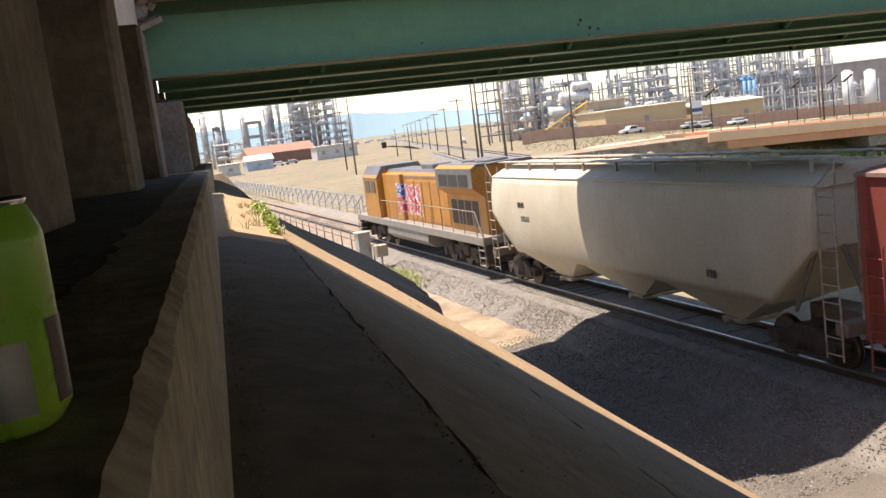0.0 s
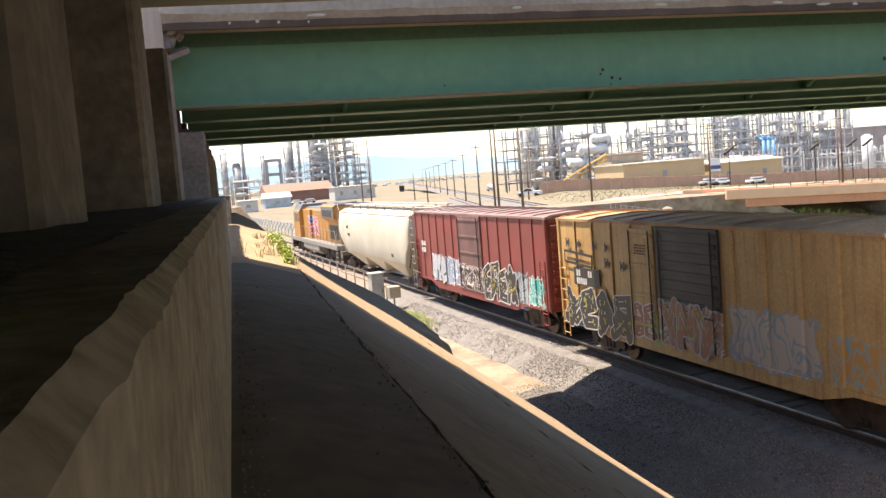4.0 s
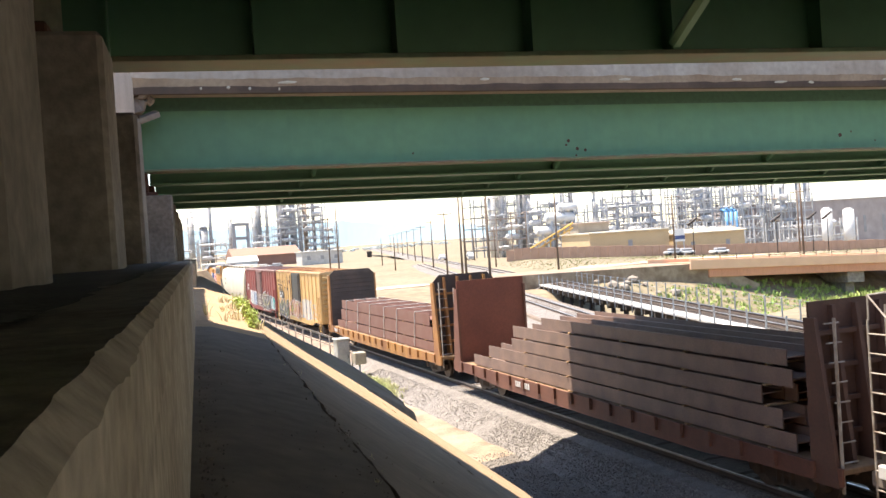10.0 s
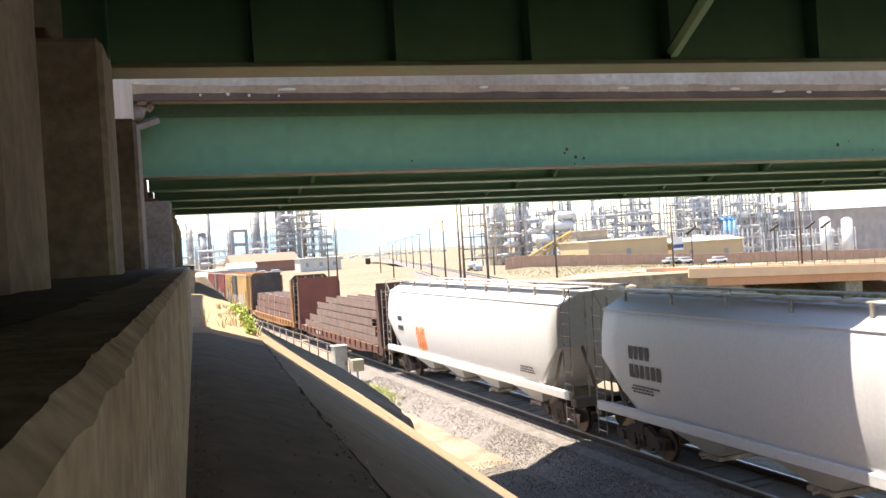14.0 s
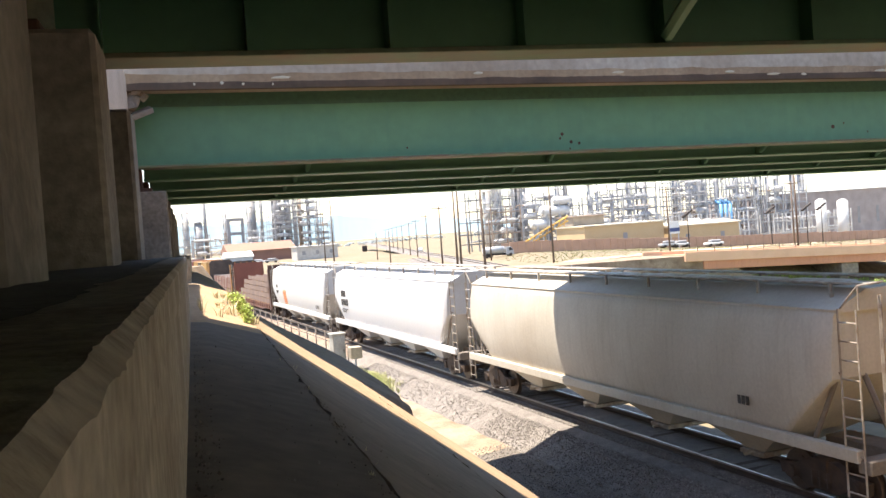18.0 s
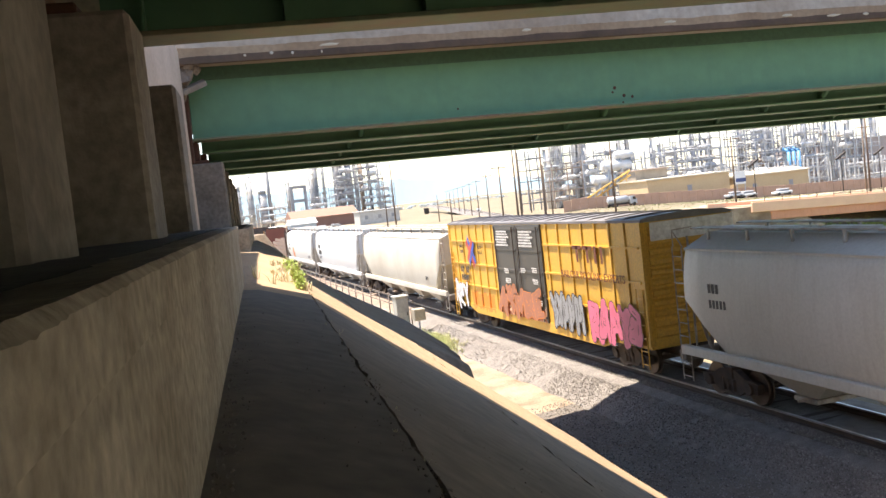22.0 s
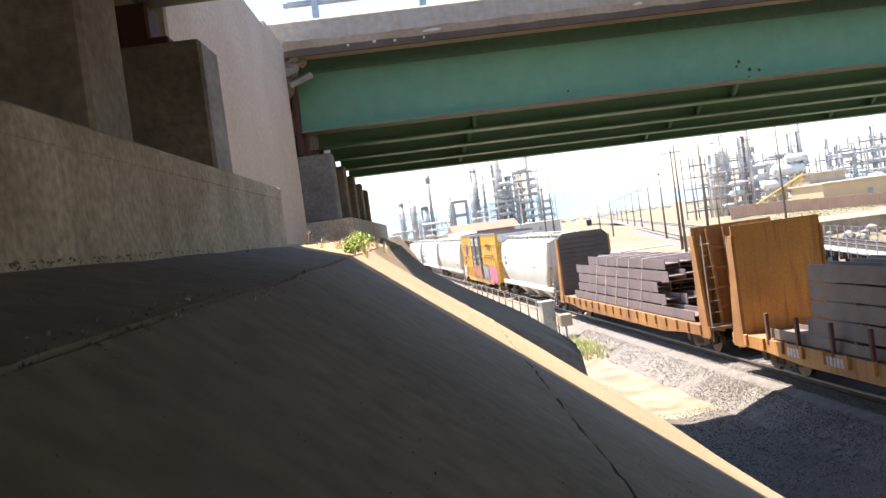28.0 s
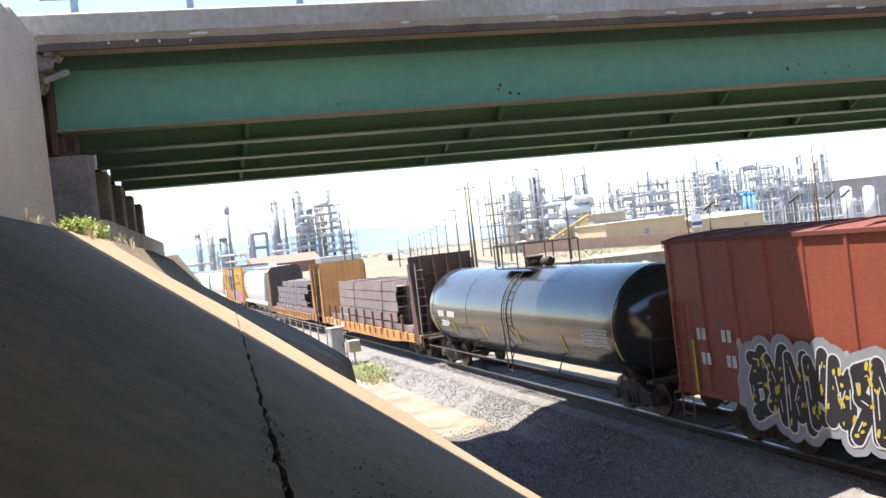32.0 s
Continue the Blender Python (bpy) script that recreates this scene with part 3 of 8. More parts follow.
# ---- railway ----
def track(name, label, m, y0, y1, stones=False, tie_from=None, tie_to=None, bed_from=None, bed=None):
    tr = thing(name, label, "railway track", kind="structure", at=m)
    bm = empty_bm()
    start = y0 if bed_from is None else bed_from
    ys = np.linspace(start, y1, max(4, int((y1 - start) / (0.6 if stones else 4))))
    prof = []
    for y in ys:
        j = lambda k: 0.05 * noise.noise((k * 3.3, y * 1.1, 1))
        prof.append([bm.verts.new(p) for p in ((-4.1 + 3 * j(1), y, -1.05), (-3.1 + 2 * j(2), y, -0.78 + j(3)), (-1.95, y, -0.27 + 0.6 * j(4)), (-1.3, y, -0.174), (0, y, -0.174 + 0.2 * j(5)), (1.3, y, -0.174), (1.95, y, -0.27), (3.1, y, -0.8), (4.1, y, -1.1))])
    for a, b in zip(prof, prof[1:]):
        for i in range(8):
            bm.faces.new((a[i], a[i + 1], b[i + 1], b[i])).smooth = True
    part("ballast_bed", bm, bed or BALLAST, tr)
    for x in (-0.755, 0.755):
        bm, hd = empty_bm(), empty_bm()
        prism(bm, [(x - 0.07, -0.18), (x + 0.07, -0.18), (x + 0.07, -0.165), (x + 0.012, -0.145), (x + 0.012, -0.045), (x - 0.012, -0.045), (x - 0.012, -0.145), (x - 0.07, -0.165)], "y", y0, y1)
        prism(hd, [(x - 0.036, -0.045), (x + 0.036, -0.045), (x + 0.036, -0.008), (x + 0.028, 0), (x - 0.028, 0), (x - 0.036, -0.008)], "y", y0, y1)
        rl = part("rail", bm, RAIL, tr)
        part("rail_head", hd, RAILTOP, rl, "worn shiny rail head")
    tie = empty_bm()
    bevelled(tie, -1.3, 1.3, -0.115, 0.115, -0.34, -0.175, 0.012)
    tie = mesh("tie", tie, TIE)
    a, b = tie_from or y0, tie_to or y1
    for i in range(min(300, int((b - a) / 0.55))):
        part("tie", tie, TIE, tr, at=pose(0, a + 0.55 * i, 0))
    return tr


def shoulder_z(x, y):
    return -0.74 - 0.10 * smooth(-5.5, -4.2, x) * smooth(-3.2, -4.6, x) + 0.09 * noise.noise((x * 0.9, y * 0.7, 2)) + 0.035 * noise.noise((x * 4, y * 4, 6))


track("track_train", "railway track on grey stone ballast", Matrix.Identity(4), -60, 50.5, True, 2, 50)
rng = random.Random(5)
verts, faces = [], []
for i in range(30000):
    y = rng.uniform(8, 46) if i % 3 else rng.uniform(14, 30)
    x = -0.9 - abs(rng.gauss(0, 1.25))
    if -0.85 < x + 0.0 or x < -3.45 - 0.35 * noise.noise((0, y * 0.8, 4)):
        continue
    z = -0.185 if x > -1.4 else (-0.27 if x > -1.95 else -0.27 - 0.51 * (-1.95 - x) / 1.15 if x > -3.1 else -0.80)
    r = rng.uniform(0.014, 0.034)
    q = Euler((rng.random() * 6, rng.random() * 6, rng.random() * 6)).to_matrix()
    base = len(verts)
    for v in ((1, 0, 0), (-1, 0, 0), (0, 0.8, 0), (0, -0.8, 0), (0, 0, 0.7), (0, 0, -0.7)):
        w = q @ (Vector(v) * r)
        verts.append((x + w.x, y + w.y, z + 0.012 + w.z))
    for f in ((0, 2, 4), (2, 1, 4), (1, 3, 4), (3, 0, 4), (2, 0, 5), (1, 2, 5), (3, 1, 5), (0, 3, 5)):
        faces.append([base + k for k in f])
for i in range(14000):
    x, y = rng.uniform(-8.6, -3.2), 13 + 14.6 * rng.random() ** 1.2
    r = rng.uniform(0.012, 0.034)
    q = Euler((rng.random() * 6, rng.random() * 6, rng.random() * 6)).to_matrix()
    base = len(verts)
    z = shoulder_z(x, y)
    for v in ((1, 0, 0), (-1, 0, 0), (0, 0.8, 0), (0, -0.8, 0), (0, 0, 0.7), (0, 0, -0.7)):
        w = q @ (Vector(v) * r)
        verts.append((x + w.x, y + w.y, z + 0.008 + w.z))
    for f in ((0, 2, 4), (2, 1, 4), (1, 3, 4), (3, 0, 4), (2, 0, 5), (1, 2, 5), (3, 1, 5), (0, 3, 5)):
        faces.append([base + k for k in f])
me = bpy.data.meshes.new("ballast_stones")
me.from_pydata(verts, [], faces)
me.materials.append(STONE)
tagged(new("ballast_stones", me), "loose grey crushed stones on the ballast shoulder", "ballast", kind="stuff")
for y0, y1, name, material, label in ((27.0, 50, "dirt_shoulder", DIRT, "tan dirt strip between ballast and slope"), (6, 27.0, "gravel_shoulder", GRAVEL, "dusty grey gravel strip between ballast and slope")):
    bm = empty_bm()
    prof = []
    for y in np.linspace(y0, y1, int((y1 - y0) * 2)):
        xs = np.linspace(-9.6, -3.15, 24)
        prof.append([bm.verts.new((x, y, shoulder_z(x, y))) for x in xs])
    for a, b in zip(prof, prof[1:]):
        for i in range(23):
            bm.faces.new((a[i], a[i + 1], b[i + 1], b[i])).smooth = True
    solid(name, bm, material, label, "ground", kind="structure")
MAINLINE = pose(11.4, 0, -0.1, rz=-14.6)
track("track_main", "second railway track running off towards the hills", MAINLINE, 20, 900, False, 30, 190, 104)

# ---- train ----
V = 7.78
CARS, WHEELS = [], []
BLACKIRON = mat("bogie_iron", (0.045, 0.035, 0.03), 0.8, 0.2, second=(0.09, 0.06, 0.045), scale=4)
WHEELSTEEL = mat("wheel_steel", (0.12, 0.09, 0.075), 0.5, 0.6, scale=4)
WHITEMARK = mat("white_mark", (0.75, 0.74, 0.72), 0.6, second=(0.5, 0.48, 0.46), scale=5)
DARKMARK = mat("dark_mark", (0.04, 0.035, 0.035), 0.6, scale=5)
BROWNMARK = mat("brown_mark", (0.16, 0.04, 0.02), 0.6, scale=5)
YELLOWMARK = mat("yellow_mark", (0.75, 0.55, 0.05), 0.5, scale=5)
LADDER = mat("ladder_steel", (0.5, 0.47, 0.42), 0.6, 0.2, second=(0.2, 0.14, 0.1), scale=3)


def coupler_and_bogies(car, half, at_y, frame_mat=None):
    side = empty_bm()
    for x in (-0.98, 0.98):
        prism(side, [(-1.25, 0.62), (-0.75, 0.66), (-0.35, 0.86), (0.35, 0.86), (0.75, 0.66), (1.25, 0.62), (1.2, 0.36), (0.7, 0.38), (0.45, 0.22), (-0.45, 0.22), (-0.7, 0.38), (-1.2, 0.36)], "x", x - 0.09, x + 0.09)
        for y in (-0.89, 0.89):
            rod(side, (x - 0.16, y, 0.46), (x + 0.16, y, 0.46), 0.15, 10)
        for y in (-0.22, 0, 0.22):
            rod(side, (x * 1.06, y, 0.3), (x * 1.06, y, 0.62), 0.08, 8)
    bevelled(side, -1.1, 1.1, -0.22, 0.22, 0.45, 0.92, 0.04)
    side = mesh("bogie", side, frame_mat or BLACKIRON)
    ws = empty_bm()
    for x in (-0.76, 0.76):
        s = 1 if x > 0 else -1
        rod(ws, (x - 0.06, 0, 0), (x + 0.06, 0, 0), 0.455, 24)
        rod(ws, (x - s * 0.09, 0, 0), (x - s * 0.055, 0, 0), 0.49, 24)
        for k in range(4):
            a = k * math.pi / 2
            rod(ws, (x + s * 0.06, 0.24 * math.cos(a), 0.24 * math.sin(a)), (x + s * 0.068, 0.24 * math.cos(a), 0.24 * math.sin(a)), 0.07, 8)
    rod(ws, (-0.98, 0, 0), (0.98, 0, 0), 0.08, 10)
    ws = mesh("wheelset", ws, WHEELSTEEL)
    for y in at_y:
        bg = part("bogie", side, None, car, "black cast steel bogie", at=pose(0, y, 0))
        for a in (-0.89, 0.89):
            WHEELS.append((part("wheelset", ws, None, bg, at=pose(0, a, 0.46)), a))
    for s in (-1, 1):
        bm = empty_bm()
        bevelled(bm, -0.12, 0.12, min(s * half, s * (half + 0.55)), max(s * half, s * (half + 0.55)), 0.72, 0.98, 0.03)
        bevelled(bm, -0.2, 0.2, min(s * (half + 0.42), s * (half + 0.68)), max(s * (half + 0.42), s * (half + 0.68)), 0.66, 1.02, 0.05)
        rod(bm, (0.35, s * half, 0.8), (0.1, s * (half + 0.6), 0.35), 0.03, 6)
        part("coupler", bm, BLACKIRON, car)


def ladder(car, x, y0, y1, z0, z1, material, name="ladder", rungs=None):
    bm = empty_bm()
    for y in (y0, y1):
        rod(bm, (x, y, z0), (x, y, z1), 0.022, 6)
    n = rungs or max(2, int((z1 - z0) / 0.36))
    for k in range(n):
        z = z0 + (z1 - z0) * (k + 0.3) / n
        rod(bm, (x, y0, z), (x, y1, z), 0.018, 6)
    return part(name, bm, material, car)


def marks(car, x, y0, z0, n, h, material, gap=1.45, label=""):
    """A row of plain bars for a number that is not lettered."""
    w = h * 0.5
    bm = empty_bm()
    for k in range(n):
        y = y0 - k * w * gap
        box(bm, x - 0.003, x + 0.003, y - w, y, z0, z0 + h)
        if k % 2:
            continue
    return part("marking", bm, material, car, label)


def bars(car, x, y0, z0, w, rows, h, material):
    bm = empty_bm()
    r = random.Random(int(abs(y0 * 100)))
    for k in range(rows):
        a = r.uniform(0.0, 0.12) * w
        b = w * r.uniform(0.75, 1.0)
        y = y0 - a
        while y > y0 - b:
            step = r.uniform(0.06, 0.16)
            box(bm, x - 0.003, x + 0.003, max(y0 - b, y - step), y, z0 - k * h * 1.6, z0 - k * h * 1.6 + h)
            y -= step + 0.035
    return tagged(part("stencil_block", bm, material, car), "rows of small stencilled lines", kind="stuff")


def words(car, text, x, y, z, size, material):
    """Lettering on the side that faces the slope; reads along -y."""
    cu = bpy.data.curves.new("lettering", "FONT")
    cu.body, cu.size, cu.extrude, cu.align_x = text, size, 0.003, "CENTER"
    tmp = bpy.data.objects.new("lettering", cu)
    scene.collection.objects.link(tmp)
    bpy.context.view_layer.update()
    me = bpy.data.meshes.new_from_object(tmp.evaluated_get(bpy.context.evaluated_depsgraph_get()))
    bpy.data.objects.remove(tmp)
    me.materials.clear()
    me.materials.append(material)
    ob = part("lettering", me, None, car, "stencilled words", at=pose(x, y, z, 90, 0, -90))
    return ob


GLYPHS = [
    (((0.1, 1), (0.5, 0.5)), ((0.9, 1), (0.5, 0.5)), ((0.5, 0.55), (0.42, 0))),
    (((0.85, 0.95), (0.2, 0.85)), ((0.2, 0.85), (0.15, 0.1)), ((0.15, 0.1), (0.85, 0.0)), ((0.2, 0.48), (0.7, 0.5))),
    (((0.1, 0), (0.15, 1)), ((0.15, 1), (0.5, 0.4)), ((0.5, 0.4), (0.85, 1)), ((0.85, 1), (0.95, 0))),
    (((0.15, 0), (0.12, 1)), ((0.12, 1), (0.8, 0.85)), ((0.8, 0.85), (0.72, 0.5)), ((0.72, 0.5), (0.2, 0.42)), ((0.35, 0.42), (0.95, -0.08))),
    (((0.8, 0.85), (0.3, 1)), ((0.3, 1), (0.15, 0.6)), ((0.15, 0.6), (0.8, 0.4)), ((0.8, 0.4), (0.7, 0.05)), ((0.7, 0.05), (0.1, 0.1))),
    (((0.5, 1), (0.1, 0)), ((0.5, 1), (0.95, 0)), ((0.25, 0.35), (0.75, 0.35))),
]


def sprayed(bm, a, b, r, x):
    """One flat stroke of paint with round ends, on a plane facing the camera's side of the train."""
    a, b = Vector(a), Vector(b)
    u = (b - a).normalized() if (b - a).length > 1e-6 else Vector((1, 0))
    t0 = math.atan2(u.y, u.x)
    pts = [b + r * Vector((math.cos(t0 + q), math.sin(t0 + q))) for q in np.linspace(-1.571, 1.571, 7)]
    pts += [a - r * Vector((math.cos(t0 + q), math.sin(t0 + q))) for q in np.linspace(-1.571, 1.571, 7)]
    bm.faces.new([bm.verts.new((x, p.x, p.y)) for p in pts][::-1])


def graffiti(car, x, y0, y1, z0, z1, n, fill, line, seed, thick=0.17, rim=0.05, cloud=None, accent=None):
    """A row of fat overlapping strokes with a contrasting outline, no readable word."""
    rng = random.Random(seed)
    w = (y0 - y1) / n
    back, rims, fills, dots = empty_bm(), empty_bm(), empty_bm(), empty_bm()
    k = 0
    for i in range(n):
        strokes = list(GLYPHS[rng.randrange(len(GLYPHS))])
        for _ in range(2):
            strokes.append(((rng.uniform(0, 1), rng.uniform(0, 1)), (rng.uniform(0, 1), rng.uniform(0, 1))))
        flip, turn = rng.random() < 0.5, rng.uniform(-0.45, 0.45)
        lift, size = rng.uniform(-0.1, 0.08), rng.uniform(0.9, 1.1)
        level = x - 0.0012 * i
        for a, b in strokes:
            ends = []
            for u, v in (a, b):
                u, v = (0.5 - u if flip else u - 0.5) * 1.08, (v - 0.5) * 1.0
                u, v = u * math.cos(turn) - v * math.sin(turn) * 0.6, v * math.cos(turn) + u * math.sin(turn) * 0.6
                ends.append((y0 - (i + 0.5 + u) * w, 0.5 * (z0 + z1) + lift + v * size * (z1 - z0)))
            k += 1
            q = thick * rng.uniform(0.7, 1.15)
            if cloud:
                sprayed(back, *ends, q + 0.2, x + 0.003 - 0.00003 * k)
            sprayed(rims, *ends, q + rim, level - 0.00002 * k)
            sprayed(fills, *ends, q, level - 0.0006 - 0.00002 * k)
            if rng.random() < 0.6:
                c = Vector(ends[0]).lerp(Vector(ends[1]), rng.uniform(0.2, 0.5))
                d = c.lerp(Vector(ends[1]), 0.6)
                sprayed(rims, c + Vector((q * 0.3, 0)), d + Vector((q * 0.3, 0)), 0.2 * rim + 0.006, level - 0.0011 - 0.00002 * k)
            if accent:
                for _ in range(2):
                    c = Vector(ends[0]).lerp(Vector(ends[1]), rng.random()) + Vector((rng.gauss(0, 0.06), rng.gauss(0, 0.06)))
                    k += 1
                    sprayed(dots, c, c + Vector((rng.uniform(-0.05, 0.05), rng.uniform(-0.12, 0.12))), rng.uniform(0.012, 0.04), x - 0.012 - 0.00002 * k)
    for bm, material, name, lab in zip((back, rims, fills, dots), (cloud, line, fill, accent), ("graffiti_cloud", "graffiti_outline", "graffiti_fill", "graffiti_accent"), ("sprayed cloud of paint", "sprayed outline", "sprayed fill", "small sprayed dots")):
        if len(bm.verts):
            tagged(part(name, bm, material, car), lab, kind="stuff")


SPRAY = {k: mat("spray_" + k, c, 0.55, scale=1.6, second=tuple(0.75 * v for v in c), spread=0.06, bump=0.02) for k, c in (
    ("black", (0.03, 0.028, 0.032)), ("white", (0.68, 0.66, 0.66)), ("grey", (0.30, 0.31, 0.33)), ("pink", (0.70, 0.15, 0.26)), ("orange", (0.62, 0.20, 0.05)), ("yellow", (0.62, 0.48, 0.06)), ("teal", (0.06, 0.36, 0.34)), ("pale", (0.46, 0.50, 0.54)), ("brown", (0.36, 0.14, 0.08)), ("lime", (0.38, 0.42, 0.08)))}


def boxcar(label, length, zt, paint, doors, ribs, door_mat, roof_mat, post_depth=0.05, rows=(), end_rows=9, zb=1.05, door_ribs=5, hatch=None):
    car = thing("boxcar", label, "railcar", "goods train cars")
    h, w = length / 2, 1.52
    bm = empty_bm()
    bevelled(bm, -w, w, -h, h, zb, zt, 0.03)
    part("body", bm, paint, car)
    bm = empty_bm()
    prism(bm, [(-w - 0.05, zt - 0.06), (-w - 0.05, zt + 0.02), (-w + 0.25, zt + 0.05), (0, zt + 0.11), (w - 0.25, zt + 0.05), (w + 0.05, zt + 0.02), (w + 0.05, zt - 0.06)], "y", -h - 0.02, h + 0.02)
    rf = part("roof", bm, roof_mat, car, "ribbed metal roof")
    k = int(length / 1.15)
    for i in range(k + 1):
        bm = empty_bm()
        y = -h + 0.1 + (length - 0.2) * i / k
        prism(bm, [(-w, zt + 0.035), (-w + 0.25, zt + 0.09), (0, zt + 0.15), (w - 0.25, zt + 0.09), (w, zt + 0.035), (0, zt + 0.07)], "y", y - 0.035, y + 0.035)
        part("roof_rib", bm, roof_mat, rf)
    for s in (-1, 1):
        bm = empty_bm()
        prism(bm, [(-h, zb), (-h + 2.2, zb - 0.02), (-h + 3.2, zb - 0.28), (h - 3.2, zb - 0.28), (h - 2.2, zb - 0.02), (h, zb), (h, zb + 0.1), (-h, zb + 0.1)], "x", s * (w + 0.012) - 0.02, s * (w + 0.012) + 0.02)
        part("side_sill", bm, paint, car)
        n = ribs
        for i in range(n + 1):
            y = h - 0.12 - (length - 0.24) * i / n
            if any(a - 0.1 < y < b + 0.1 for a, b in doors):
                continue
            bm = empty_bm()
            wd = 0.11 if i in (0, n) else 0.06
            dp = post_depth + (0.01 if i in (0, n) else 0)
            prism(bm, [(s * w, y - wd), (s * (w + dp), y - wd * 0.55), (s * (w + dp), y + wd * 0.55), (s * w, y + wd)], "z", zb + 0.08, zt - 0.05)
            part("side_post", bm, paint, car)
        for z in rows:
            for a, b in ((-h + 0.3, min(d[0] for d in doors) - 0.1), (max(d[1] for d in doors) + 0.1, h - 0.3)):
                bm = empty_bm()
                box(bm, s * (w + 0.03) - 0.034, s * (w + 0.03) + 0.034, a, b, z - 0.03, z + 0.03)
                part("side_rail", bm, paint, car)
        for a, b in doors:
            bm = empty_bm()
            bevelled(bm, s * (w + 0.035) - 0.04, s * (w + 0.035) + 0.04, a, b, zb + 0.05, zt - 0.08, 0.015)
            dr = part("door", bm, door_mat, car)
            for i in range(door_ribs):
                z = zb + 0.25 + (zt - zb - 0.5) * i / max(1, door_ribs - 1)
                bm = empty_bm()
                bevelled(bm, s * (w + 0.085) - 0.02, s * (w + 0.085) + 0.02, a + 0.08, b - 0.08, z - 0.05, z + 0.05, 0.01)
                part("door_rib", bm, door_mat, dr)
            for y in (a + 0.25, b - 0.25):
                bm = empty_bm()
                rod(bm, (s * (w + 0.12), y, zb + 0.1), (s * (w + 0.12), y, zt - 0.15), 0.022, 6)
                part("lock_bar", bm, BLACKIRON, dr)
            bm = empty_bm()
            rod(bm, (s * (w + 0.14), a + 0.25, zb + 1.0), (s * (w + 0.14), a + 0.6, zb + 1.0), 0.02, 6)
            part("lock_handle", bm, BLACKIRON, dr)
    for s in (-1, 1):
        bm = empty_bm()
        bevelled(bm, -w + 0.06, w - 0.06, min(s * h, s * (h + 0.03)), max(s * h, s * (h + 0.03)), zb + 0.1, zt - 0.06, 0.01)
        ep = part("end_panel", bm, paint, car, "corrugated end wall")
        for i in range(end_rows):
            bm = empty_bm()
            z = zb + 0.3 + (zt - zb - 0.5) * i / end_rows
            prism(bm, [(s * h, z), (s * (h + 0.09), z + 0.1), (s * (h + 0.09), z + 0.22), (s * h, z + 0.33)], "x", -w + 0.12, w - 0.12)
            part("corrugation", bm, paint, ep)
    bm = empty_bm()
    bevelled(bm, -0.35, 0.35, -h, h, 0.62, zb, 0.03)
    part("centre_sill", bm, BLACKIRON, car)
    for s in (-1, 1):
        for e in (-1, 1):
            ladder(car, s * (w + 0.075), e * (h - 0.62), e * (h - 0.2), 0.45, zt - 1.4 if e > 0 else zb + 1.8, paint)
    coupler_and_bogies(car, h, (h - 2.4, -h + 2.4))
    return car


